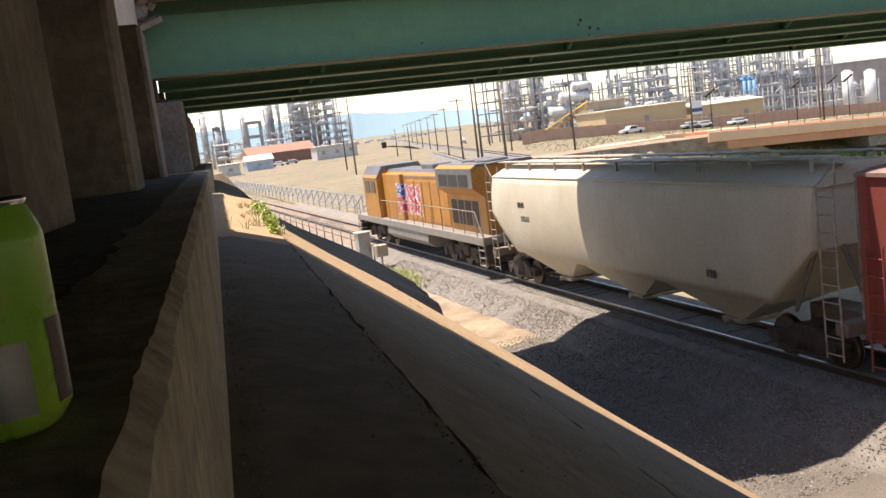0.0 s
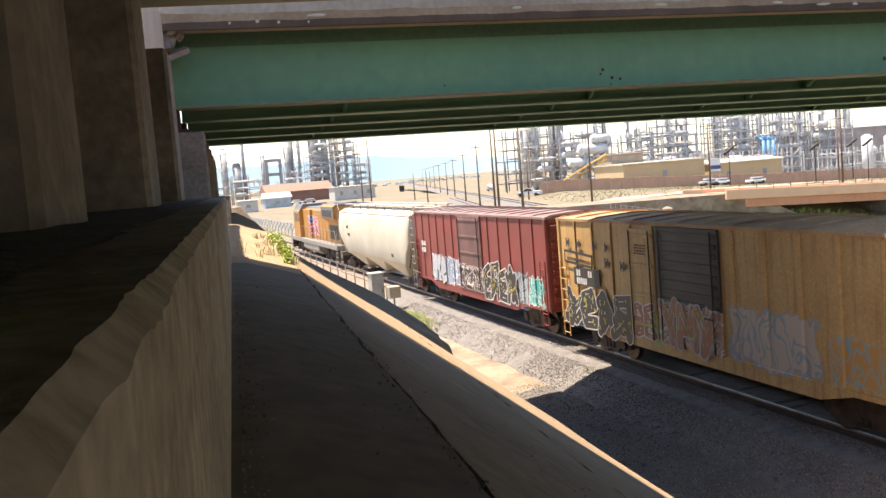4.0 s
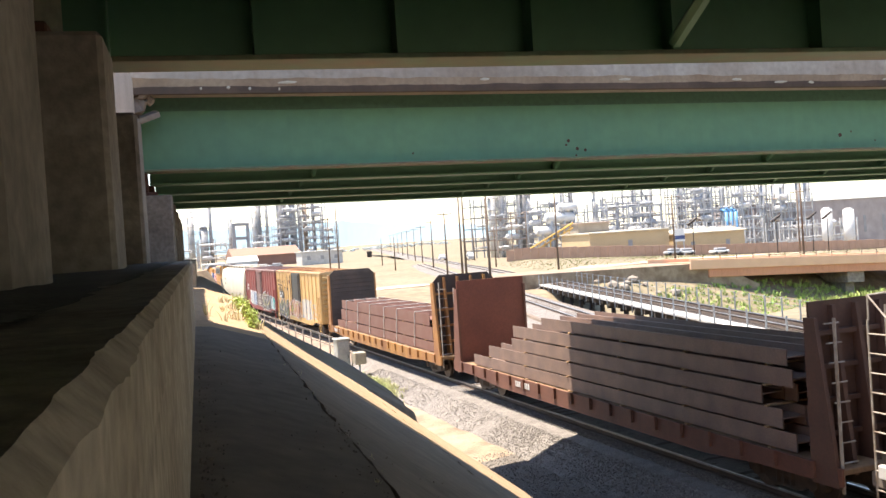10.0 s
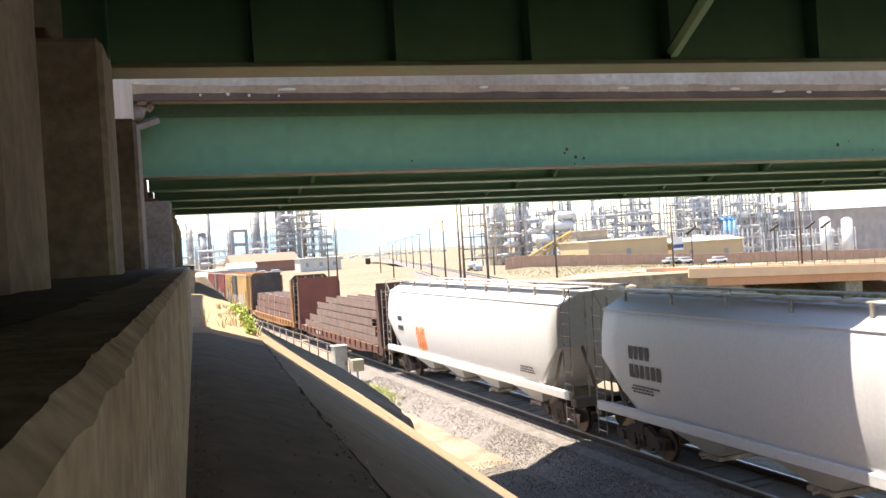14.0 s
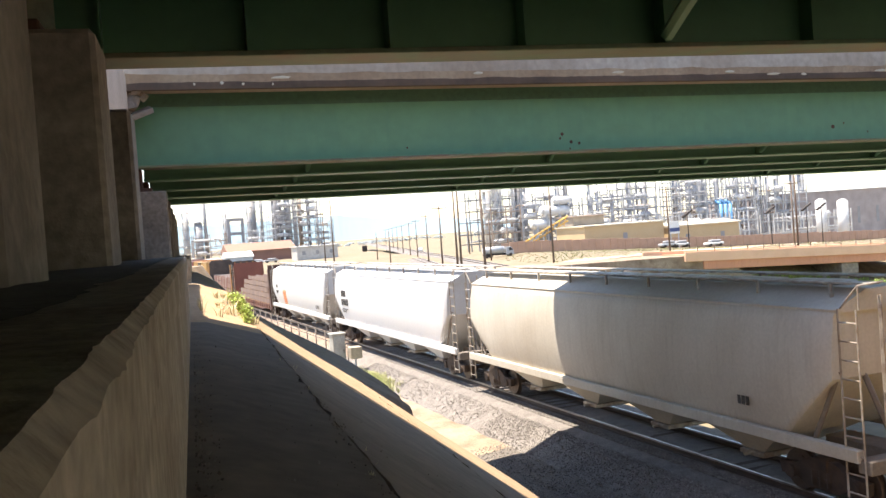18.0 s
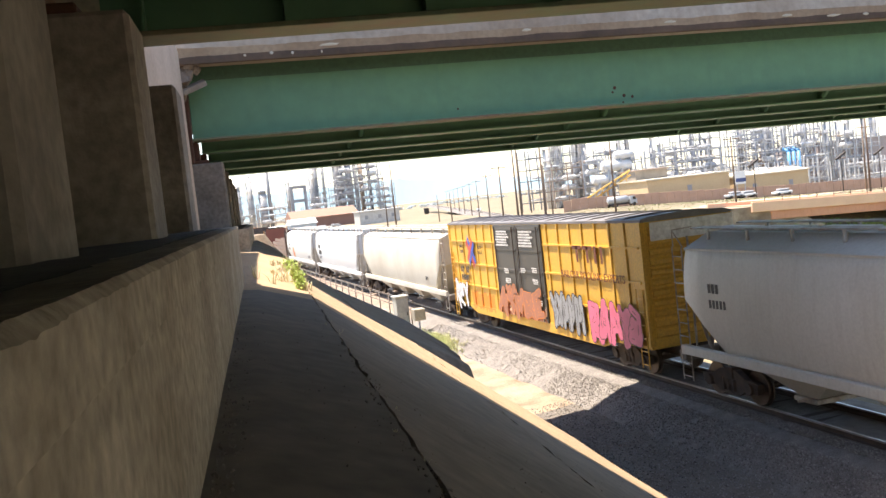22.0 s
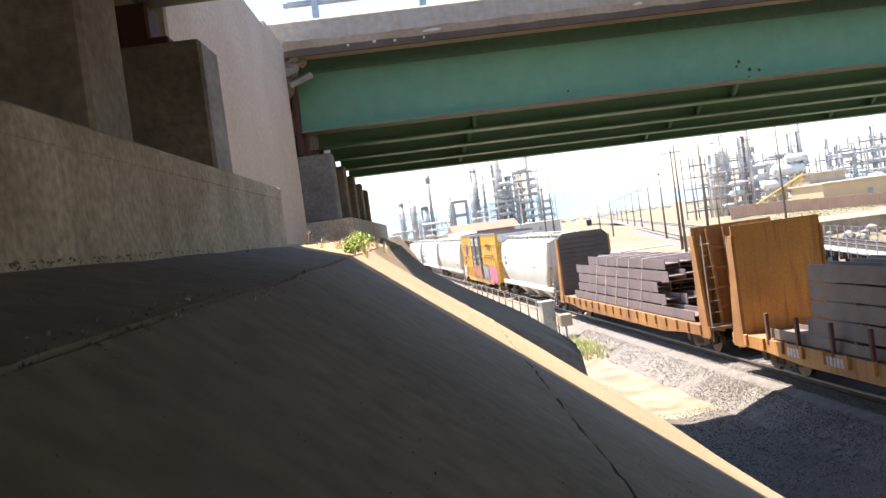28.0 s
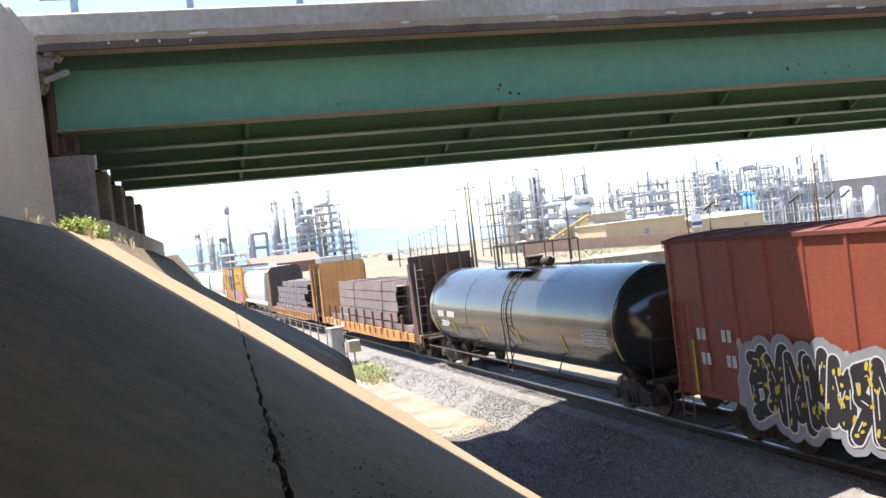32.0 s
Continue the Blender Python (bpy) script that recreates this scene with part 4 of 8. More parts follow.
def hopper(label, length, paint, stripe=0.0, sill=True, bays=4, roof_mat=None, round_end=True, zt=4.12):
    car = thing("covered_hopper", label, "railcar", "goods train cars")
    h = length / 2
    ye, yi = h - 0.75, h - 2.35
    zlo = 1.32

    def px(z):
        return 1.56 - 0.17 * abs((z - 2.75) / 1.4) ** 2.2

    bm = empty_bm()
    ys = [-ye, -(ye + yi) / 2, -yi] + list(np.linspace(-yi, yi, 12))[1:-1] + [yi, (ye + yi) / 2, ye]
    grid = []
    for y in ys:
        f = max(0.0, (abs(y) - yi) / (ye - yi))
        z0 = zlo + (2.75 - zlo) * f
        row = []
        for k in range(13):
            z = z0 + (zt - z0) * k / 12
            row.append((px(z), y, z))
        left = [bm.verts.new((-a, b, c)) for a, b, c in row]
        right = [bm.verts.new(p) for p in row[::-1]]
        grid.append(left + right)
    for a, b in zip(grid, grid[1:]):
        for i in range(len(a)):
            fc = bm.faces.new((a[i], a[(i + 1) % len(a)], b[(i + 1) % len(a)], b[i]))
            fc.smooth = i not in (12, 25)
    bm.faces.new(grid[0][::-1])
    bm.faces.new(grid[-1])
    part("shell", bm, paint, car)
    bm = empty_bm()
    prism(bm, [(-1.40, zt - 0.05), (-1.43, zt + 0.02), (-1.30, zt + 0.06), (-0.62, zt + 0.38), (0.62, zt + 0.38), (1.30, zt + 0.06), (1.43, zt + 0.02), (1.40, zt - 0.05)], "y", -ye - 0.06, ye + 0.06)
    rf = part("roof", bm, roof_mat or paint, car)
    for i in range(int(length / 2.1)):
        bm = empty_bm()
        y = -ye + 1.0 + i * 2.1
        if y > ye - 0.6:
            break
        bevelled(bm, -0.30, 0.30, y, y + 1.7, zt + 0.38, zt + 0.47, 0.03)
        part("hatch_cover", bm, roof_mat or paint, rf)
    for s in (-1, 1):
        bm = empty_bm()
        bevelled(bm, min(s * 0.55, s * 0.95), max(s * 0.55, s * 0.95), -ye - 0.4, ye + 0.4, zt + 0.49, zt + 0.53, 0.01)
        part("running_board", bm, LADDER, rf)
        for i in range(9):
            bm = empty_bm()
            y = -ye + 0.5 + (2 * ye - 1.0) * i / 8
            box(bm, s * 0.97 - 0.03, s * 0.97 + 0.03, y - 0.035, y + 0.035, zt + 0.21, zt + 0.49)
            part("roof_bracket", bm, LADDER, rf)
        if sill:
            bm = empty_bm()
            bevelled(bm, s * 1.44 - 0.09, s * 1.44 + 0.09, -h + 0.25, h - 0.25, 1.16, 1.42, 0.02)
            part("side_sill", bm, paint, car)
    for i in range(bays):
        L = (2 * yi - 0.2) / bays
        y = -yi + 0.1 + L * (i + 0.5)
        bm = empty_bm()
        lo = [bm.verts.new(p) for p in ((-0.62, y - 0.32, 0.5), (0.62, y - 0.32, 0.5), (0.62, y + 0.32, 0.5), (-0.62, y + 0.32, 0.5))]
        hi = [bm.verts.new(p) for p in ((-1.36, y - L * 0.48, 1.36), (1.36, y - L * 0.48, 1.36), (1.36, y + L * 0.48, 1.36), (-1.36, y + L * 0.48, 1.36))]
        bm.faces.new(lo[::-1])
        bm.faces.new(hi)
        for k in range(4):
            bm.faces.new((lo[k], lo[(k + 1) % 4], hi[(k + 1) % 4], hi[k]))
        by = part("hopper_bay", bm, paint, car)
        bm = empty_bm()
        bevelled(bm, -0.75, 0.75, y - 0.42, y + 0.42, 0.38, 0.5, 0.02)
        rod(bm, (-0.95, y, 0.44), (0.95, y, 0.44), 0.04, 8)
        part("outlet_gate", bm, LADDER, by)
    for e in (-1, 1):
        bm = empty_bm()
        bevelled(bm, -1.45, 1.45, min(e * (h - 0.35), e * h), max(e * (h - 0.35), e * h), 0.95, 1.25, 0.03)
        bevelled(bm, -0.35, 0.35, min(e * yi, e * h), max(e * yi, e * h), 0.78, 1.2, 0.02)
        for s in (-1, 1):
            rod(bm, (s * 0.5, e * (h - 0.2), 1.2), (s * 0.7, e * (ye - 0.1), 2.9), 0.06, 6)
            rod(bm, (s * 1.35, e * (h - 1.6), 1.3), (s * 1.35, e * (ye - 0.02), 2.9), 0.055, 6)
        # the end frame is darker than the shell
        part("end_frame", bm, mat("end_frame_dark", (0.15, 0.125, 0.105), 0.8, second=(0.24, 0.21, 0.18), scale=1.2), car, "dark end frame")
        for s in (-1, 1):
            ladder(car, s * 1.45, e * (h - 0.62), e * (h - 0.14), 0.42, zt + 0.05, LADDER)
        ladder(car, -0.9, e * (h - 0.1), e * (h - 0.05), 1.2, zt + 0.3, LADDER, "end_ladder")
        bm = empty_bm()
        rod(bm, (-1.4, e * (h - 0.12), zt + 0.05), (-1.4, e * (h - 0.12), zt + 0.52), 0.02, 6)
        rod(bm, (-1.4, e * (h - 0.12), zt + 0.52), (-0.75, e * (h - 0.12), zt + 0.55), 0.02, 6)
        rod(bm, (-1.4, e * (h - 0.6), zt + 0.05), (-1.4, e * (h - 0.12), zt + 0.52), 0.02, 6)
        part("grab_rail", bm, LADDER, car)
    coupler_and_bogies(car, h, (h - 1.75, -h + 1.75))
    return car


def bulkhead(car, y, out, frame_mat, panel_mat, height=4.62, planks=True, name="bulkhead"):
    """An end wall on a flatcar; out = +1 faces the car's front."""
    bm = empty_bm()
    outline = [(-1.5, 1.1), (1.5, 1.1), (1.5, height), (-1.5, height)] if not planks else [(-1.5, 1.1), (1.5, 1.1), (1.5, height - 0.35), (1.15, height), (-1.15, height), (-1.5, height - 0.35)]
    prism(bm, outline, "y", min(y, y - out * 0.06), max(y, y - out * 0.06))
    bk = part(name, bm, panel_mat, car)
    if planks:
        n = 13
        for k in range(n):
            z = 1.15 + (height - 1.25) * k / n
            zz = z + (height - 1.25) / n - 0.012
            w = 1.46 if zz < height - 0.33 else 1.46 - (zz - height + 0.33) * 1.0
            bm = empty_bm()
            bevelled(bm, -w, w, min(y - out * 0.06, y - out * 0.11), max(y - out * 0.06, y - out * 0.11), z, zz, 0.008)
            part("plank", bm, panel_mat, bk)
    for s in (-1, 1):
        bm = empty_bm()
        prism(bm, [(y - out * 0.12, 0.72), (y + out * 0.62, 0.72), (y + out * 0.52, 1.6), (y + out * 0.18, height - 0.32), (y - out * 0.12, height - 0.32)], "x", s * 1.5 - 0.05, s * 1.5 + 0.05)
        part("side_post", bm, frame_mat, bk)
    for x in (-0.95, -0.32, 0.32, 0.95):
        bm = empty_bm()
        prism(bm, [(y, 0.9), (y + out * 0.5, 0.9), (y + out * 0.12, height - 0.1), (y, height - 0.1)], "x", x - 0.05, x + 0.05)
        part("stiffener", bm, frame_mat, bk)
    for z in (1.7, 2.4, 3.1, 3.8):
        bm = empty_bm()
        box(bm, -1.46, 1.46, min(y + out * 0.004, y + out * 0.12), max(y + out * 0.004, y + out * 0.12), z - 0.05, z + 0.05)
        part("cross_rib", bm, frame_mat, bk)
    ladder(car, -1.40, y + out * 0.56, y + out * 0.60, 0.6, height - 0.3, LADDER)
    for k in range(8):
        bm = empty_bm()
        rod(bm, (-1.35, y + out * (0.55 - 0.045 * k), 1.2 + 0.4 * k), (-0.95, y + out * (0.55 - 0.045 * k), 1.2 + 0.4 * k), 0.018, 6)
        part("rung", bm, LADDER, bk)
    return bk


def flatcar(label, length, deck_mat, sill_mat, front, rear):
    car = thing("bulkhead_flatcar", label, "railcar", "goods train cars")
    h = length / 2
    bm = empty_bm()
    bevelled(bm, -1.5, 1.5, -h, h, 1.0, 1.12, 0.015)
    part("deck", bm, deck_mat, car)
    for s in (-1, 1):
        bm = empty_bm()
        prism(bm, [(-h, 0.78), (-h + 2.5, 0.74), (-h + 4.5, 0.60), (h - 4.5, 0.60), (h - 2.5, 0.74), (h, 0.78), (h, 1.14), (-h, 1.14)], "x", s * 1.51 - 0.03, s * 1.51 + 0.03)
        part("side_sill", bm, sill_mat, car)
        for i in range(int(length / 1.15)):
            y = -h + 0.8 + 1.15 * i
            bm = empty_bm()
            bevelled(bm, s * 1.575 - 0.045, s * 1.575 + 0.045, y - 0.09, y + 0.09, 0.82, 1.17, 0.01)
            part("stake_pocket", bm, sill_mat, car)
    bm = empty_bm()
    bevelled(bm, -0.4, 0.4, -h, h, 0.5, 1.0, 0.03)
    for y in np.arange(-h + 3.5, h - 3, 1.8):
        box(bm, -1.45, 1.45, y - 0.05, y + 0.05, 0.75, 1.0)
    part("centre_sill", bm, BLACKIRON, car)
    bulkhead(car, h - 0.7, 1, *front)
    bulkhead(car, -h + 0.7, -1, *rear)
    coupler_and_bogies(car, h, (h - 2.2, -h + 2.2))
    return car


def beam(bm, x0, x1, y0, y1, z0, z1):
    """A rolled steel beam on its side: flanges face outwards."""
    t, m = 0.03, (z0 + z1) / 2
    prism(bm, [(x0, z0), (x0 + t, z0), (x0 + t, m - 0.015), (x1 - t, m - 0.015), (x1 - t, z0), (x1, z0), (x1, z1), (x1 - t, z1), (x1 - t, m + 0.015), (x0 + t, m + 0.015), (x0 + t, z1), (x0, z1)], "y", y0, y1)


def beam_load(label, layers, material, straps, strap_mat, seed, timber):
    """layers: (height, half width, count across, y from, y to, spread of the ends)."""
    r = random.Random(seed)
    ld = thing("steel_beam_stack", label, "cargo", "loads on the flatcars")
    z = 1.12
    for hgt, hw, n, y0, y1, spread in layers:
        for y in np.arange(y0 + 1.0, y1 - 0.5, 3.1):
            bm = empty_bm()
            bevelled(bm, -hw - 0.05, hw + 0.05, y - 0.05, y + 0.05, z, z + 0.045, 0.006)
            part("spacer", bm, timber, ld, "timber spacer")
        z += 0.045
        for k in range(n):
            bm = empty_bm()
            w = 2 * hw / n
            beam(bm, -hw + w * k + 0.01, -hw + w * (k + 1) - 0.01, y0 + r.uniform(0, spread), y1 - r.uniform(0, spread), z, z + hgt)
            part("beam", bm, material, ld)
        z += hgt
    for y in straps:
        hw = layers[-1][1] + 0.03
        hw0 = layers[0][1] + 0.03
        bm = empty_bm()
        rod(bm, (-hw0, y, 1.2), (-hw, y, z), 0.022, 5)
        rod(bm, (-hw, y, z + 0.01), (hw, y, z + 0.01), 0.022, 5)
        rod(bm, (hw0, y, 1.2), (hw, y, z), 0.022, 5)
        part("strap", bm, strap_mat, ld, "tie-down strap over the load")
    return ld


def tank_car(label, length, shell_mat):
    car = thing("tank_car", label, "railcar", "goods train cars")
    h, r, zc = length / 2 - 0.55, 1.6, 2.34
    bm = empty_bm()
    rings = []
    prof = [(-h + 0.02, 0.05), (-h + 0.08, 0.55), (-h + 0.25, 1.0), (-h + 0.5, 1.38), (-h + 0.8, 1.55), (-h + 1.0, r)]
    prof = prof + [(y, r) for y in np.linspace(-h + 2, h - 2, 6)] + [(0.35 - y, q) for y, q in prof[::-1]]
    for y, q in prof:
        rings.append([bm.verts.new((q * math.sin(a), y, zc + q * math.cos(a))) for a in np.linspace(0, 2 * math.pi, 57)[:-1]])
    for a, b in zip(rings, rings[1:]):
        for i in range(56):
            bm.faces.new((a[i], a[(i + 1) % 56], b[(i + 1) % 56], b[i])).smooth = True
    bm.faces.new(rings[0][::-1])
    bm.faces.new(rings[-1])
    part("tank", bm, shell_mat, car, "glossy black steel tank")
    for y in (-h + 1.0, -0.1, h * 0.42, h - 1.0):
        bm = empty_bm()
        a = [(1.605 * math.sin(t), zc + 1.605 * math.cos(t)) for t in np.linspace(0, 2 * math.pi, 57)[:-1]]
        prism(bm, a, "y", y - 0.03, y + 0.03, True)
        part("weld_band", bm, shell_mat, car)
    for y in (h - 0.9, 5.2, 2.0, -0.95, -4.3, -h + 1.0):
        bm = empty_bm()
        for k in range(5):
            t0, t1 = -1.78 - 0.07 * k, -1.78 - 0.07 * (k + 1)
            v = [bm.verts.new((1.612 * math.sin(t), yy, zc + 1.612 * math.cos(t))) for t, yy in ((t0, y - 0.06), (t0, y + 0.06), (t1, y + 0.06), (t1, y - 0.06))]
            bm.faces.new(v)
        part("reflector", bm, YELLOWMARK, car, "yellow reflective stripe")
    bm = empty_bm()
    rod(bm, (0, 0.35, zc + r - 0.05), (0, 0.35, zc + r + 0.3), 0.27, 18)
    rod(bm, (0, 0.35, zc + r + 0.28), (0, 0.35, zc + r + 0.36), 0.31, 18)
    rod(bm, (0.1, -0.55, zc + r), (0.1, -0.55, zc + r + 0.3), 0.14, 12)
    rod(bm, (0, -0.95, zc + r + 0.15), (0, -0.35, zc + r + 0.15), 0.13, 12)
    rod(bm, (0, 1.0, zc + r), (0, 1.0, zc + r + 0.25), 0.08, 10)
    part("valve_housing", bm, BLACKIRON, car)
    bm = empty_bm()
    for s in (-1, 1):
        box(bm, min(s * 0.5, s * 1.0), max(s * 0.5, s * 1.0), -1.1, 1.5, zc + r - 0.02, zc + r + 0.02)
    part("platform", bm, BLACKIRON, car)
    bm = empty_bm()
    for x in (-1.0, 1.0):
        for y in (-1.1, -0.45, 0.85, 1.5):
            rod(bm, (x, y, zc + r), (x, y, zc + r + 0.82), 0.025, 6)
        rod(bm, (x, -1.1, zc + r + 0.82), (x, 1.5, zc + r + 0.82), 0.025, 6)
    for y in (-1.1, 1.5):
        rod(bm, (-1.0, y, zc + r + 0.82), (1.0, y, zc + r + 0.82), 0.025, 6)
    tagged(part("platform_rail", bm, BLACKIRON, car), "black platform railing", kind="stuff")
    bm = empty_bm()
    for dy in (-0.55, -0.15):
        pts = [(-(r + 0.09) * math.sin(t), dy, zc + (r + 0.09) * math.cos(t)) for t in np.linspace(0.55, 1.75, 9)] + [(-1.62, dy, 0.5)]
        for a, b in zip(pts, pts[1:]):
            rod(bm, a, b, 0.022, 6)
    for t in np.linspace(0.6, 1.75, 7):
        rod(bm, (-(r + 0.09) * math.sin(t), -0.55, zc + (r + 0.09) * math.cos(t)), (-(r + 0.09) * math.sin(t), -0.15, zc + (r + 0.09) * math.cos(t)), 0.018, 6)
    for z in (0.6, 0.95, 1.3, 1.65):
        rod(bm, (-1.62, -0.55, z), (-1.62, -0.15, z), 0.018, 6)
    part("ladder", bm, BLACKIRON, car)
    for s in (-1, 1):
        bm = empty_bm()
        rod(bm, (s * 1.45, -h - 0.4, 0.78), (s * 1.45, h + 0.4, 0.78), 0.03, 6)
        for y in np.linspace(-h + 1.2, h - 1.2, 5):
            rod(bm, (s * 1.45, y, 0.78), (s * 1.2, y, 1.4), 0.02, 6)
        part("side_rail", bm, BLACKIRON, car)
    for e in (-1, 1):
        bm = empty_bm()
        y = e * (h - 1.2)
        prism(bm, [(-0.9, 0.72), (0.9, 0.72), (1.3, 1.45), (0.9, 1.05), (0, 0.8), (-0.9, 1.05), (-1.3, 1.45)], "y", y - 0.18, y + 0.18)
        bevelled(bm, -0.4, 0.4, min(y, e * (h + 0.5)), max(y, e * (h + 0.5)), 0.75, 1.15, 0.02)
        bevelled(bm, -1.45, 1.45, min(e * (h + 0.15), e * (h + 0.5)), max(e * (h + 0.15), e * (h + 0.5)), 1.0, 1.1, 0.02)
        part("saddle", bm, BLACKIRON, car)
        bm = empty_bm()
        for x in (-1.4, 1.4):
            rod(bm, (x, e * (h + 0.45), 0.45), (x, e * (h + 0.45), 2.1), 0.022, 6)
        rod(bm, (-1.4, e * (h + 0.45), 2.1), (1.4, e * (h + 0.45), 2.1), 0.022, 6)
        part("end_rail", bm, BLACKIRON, car)
    coupler_and_bogies(car, h + 0.5, (h - 1.2, -h + 1.2))
    marks(car, -1.61, h - 1.7, 2.15, 4, 0.24, WHITEMARK, label="white number shown as bars")
    marks(car, -1.61, h - 2.8, 2.15, 5, 0.24, WHITEMARK)
    bars(car, -1.60, h - 2.0, 1.95, 1.1, 3, 0.05, WHITEMARK)
    bm = empty_bm()
    for k in range(6):
        z = 2.25 - 0.095 * k
        x = -math.sqrt(max(0.01, r * r - (z - zc) ** 2)) - 0.012
        box(bm, x - 0.004, x + 0.004, -h + 1.3 + 0.05 * (k % 2), -h + 2.65 + 0.1 * (k % 3), z, z + 0.055)
    tagged(part("data_panel", bm, WHITEMARK, car), "white data panel", kind="stuff")
    return car


def locomotive():
    car = thing("locomotive", "yellow and grey diesel road locomotive with a flag decal", "locomotive")
    yel = mat("loco_yellow", (0.54, 0.245, 0.035), 0.5, second=(0.40, 0.17, 0.035), scale=1.0, amount=0.8, streaks=0.5, spots=(0.22, 0.11, 0.05),
              tags=((-1.2, 2.4, 2.0, 3.5, (0.45, 0.06, 0.08), (0.75, 0.72, 0.7), 0.5, 3), (1.3, 2.3, 2.9, 3.6, (0.05, 0.09, 0.3), (0.7, 0.7, 0.7), 0.3, 5)))
    grey = mat("loco_grey", (0.16, 0.155, 0.16), 0.5, second=(0.10, 0.10, 0.10), scale=1.2)
    glass = mat("cab_glass", (0.03, 0.035, 0.04), 0.08, second=(0.03, 0.035, 0.04), bump=0)
    silver = mat("loco_silver", (0.24, 0.22, 0.20), 0.6, 0.1, second=(0.3, 0.27, 0.24), scale=1.5)
    bm = empty_bm()
    bevelled(bm, -1.5, 1.5, -10.3, 10.3, 1.25, 1.62, 0.03)
    part("frame", bm, silver, car)
    bm = empty_bm()
    prism(bm, [(-1.1, 0.55), (1.1, 0.55), (1.45, 0.85), (1.45, 1.25), (-1.45, 1.25), (-1.45, 0.85)], "y", -3.0, 4.0)
    part("fuel_tank", bm, silver, car)
    bm = empty_bm()
    prism(bm, [(-0.95, 1.62), (0.95, 1.62), (0.95, 4.02), (0.7, 4.28), (-0.7, 4.28), (-0.95, 4.02)], "y", -5.6, 5.0)
    bevelled(bm, -1.15, 1.15, 1.6, 4.9, 1.62, 4.1, 0.04)
    part("hood", bm, yel, car)
    bm = empty_bm()
    prism(bm, [(-0.98, 1.62), (0.98, 1.62), (0.98, 3.2), (1.48, 3.6), (1.48, 4.45), (1.25, 4.6), (-1.25, 4.6), (-1.48, 4.45), (-1.48, 3.6), (-0.98, 3.2)], "y", -9.8, -5.3)
    part("radiator", bm, yel, car)
    bm = empty_bm()
    prism(bm, [(-1.49, 4.25), (-1.26, 4.61), (1.26, 4.61), (1.49, 4.25), (1.2, 4.5), (-1.2, 4.5)], "y", -9.85, -5.25)
    prism(bm, [(-0.97, 3.95), (-0.71, 4.30), (0.71, 4.30), (0.97, 3.95), (0.6, 4.1), (-0.6, 4.1)], "y", -5.6, 5.0)
    for y in (-8.6, -6.9):
        rod(bm, (0, y, 4.55), (0, y, 4.72), 0.7, 20)
    bevelled(bm, -0.5, 0.5, -2.2, -0.4, 4.25, 4.55, 0.05)
    part("roof", bm, grey, car, "dark grey roof with fans")
    for s in (-1, 1):
        bm = empty_bm()
        bevelled(bm, s * 1.488 - 0.008, s * 1.488 + 0.008, -9.8, -5.3, 3.62, 4.44, 0.004)
        part("radiator_wing", bm, grey, car, "dark grey radiator wing")
    for k in range(3):
        bm = empty_bm()
        bevelled(bm, -1.51, -1.47, -9.3 + 1.25 * k, -8.2 + 1.25 * k, 3.68, 4.2, 0.008)
        part("radiator_grille", bm, DARKMARK, car)
    for k in range(4):
        bm = empty_bm()
        bevelled(bm, -0.995, -0.955, -8.9 + 0.85 * k, -8.2 + 0.85 * k, 1.9, 3.0, 0.01)
        part("louvre", bm, DARKMARK, car)
    for k in range(5):
        bm = empty_bm()
        bevelled(bm, -0.985, -0.94, -5.2 + 1.25 * k, -4.1 + 1.25 * k, 1.75, 3.75, 0.015)
        part("hood_door", bm, yel, car)
    bm = empty_bm()
    prism(bm, [(-1.48, 1.62), (1.48, 1.62), (1.48, 3.9), (1.1, 4.5), (-1.1, 4.5), (-1.48, 3.9)], "y", 5.0, 8.0)
    part("cab", bm, yel, car)
    bm = empty_bm()
    prism(bm, [(-1.5, 3.86), (-1.1, 4.52), (1.1, 4.52), (1.5, 3.86), (1.0, 4.3), (-1.0, 4.3)], "y", 4.95, 8.06)
    part("cab_roof", bm, grey, car)
    bm = empty_bm()
    prism(bm, [(8.0, 1.62), (9.7, 1.62), (9.6, 2.9), (8.6, 3.25), (8.0, 3.3)], "x", -0.95, 0.95)
    part("nose", bm, yel, car)
    for y0, y1 in ((5.4, 6.3), (6.6, 7.6)):
        bm = empty_bm()
        bevelled(bm, -1.51, -1.47, y0, y1, 3.05, 3.75, 0.01)
        part("cab_window", bm, glass, car, "dark cab window")
    bm = empty_bm()
    bevelled(bm, -1.2, 1.2, 8.0, 8.03, 3.4, 4.0, 0.01)
    part("windscreen", bm, glass, car)
    for s in (-1, 1):
        bm = empty_bm()
        for y in np.linspace(-9.6, 4.6, 11):
            rod(bm, (s * 1.46, y, 1.6), (s * 1.46, y, 2.65), 0.02, 6)
        rod(bm, (s * 1.46, -9.6, 2.65), (s * 1.46, 4.6, 2.65), 0.022, 6)
        rod(bm, (s * 1.46, -9.6, 2.65), (s * 1.46, -10.3, 1.5), 0.022, 6)
        part("handrail", bm, silver, car)
        for e in (-1, 1):
            bm = empty_bm()
            for k in range(4):
                box(bm, s * 1.3 - 0.2, s * 1.3 + 0.2, e * 10.0 - 0.3, e * 10.0 + 0.3, 0.4 + 0.32 * k, 0.43 + 0.32 * k)
            for yy in (-0.32, 0.32):
                rod(bm, (s * 1.48, e * 10.0 + yy, 0.35), (s * 1.48, e * 10.0 + yy, 2.5), 0.022, 6)
            part("step", bm, silver, car)
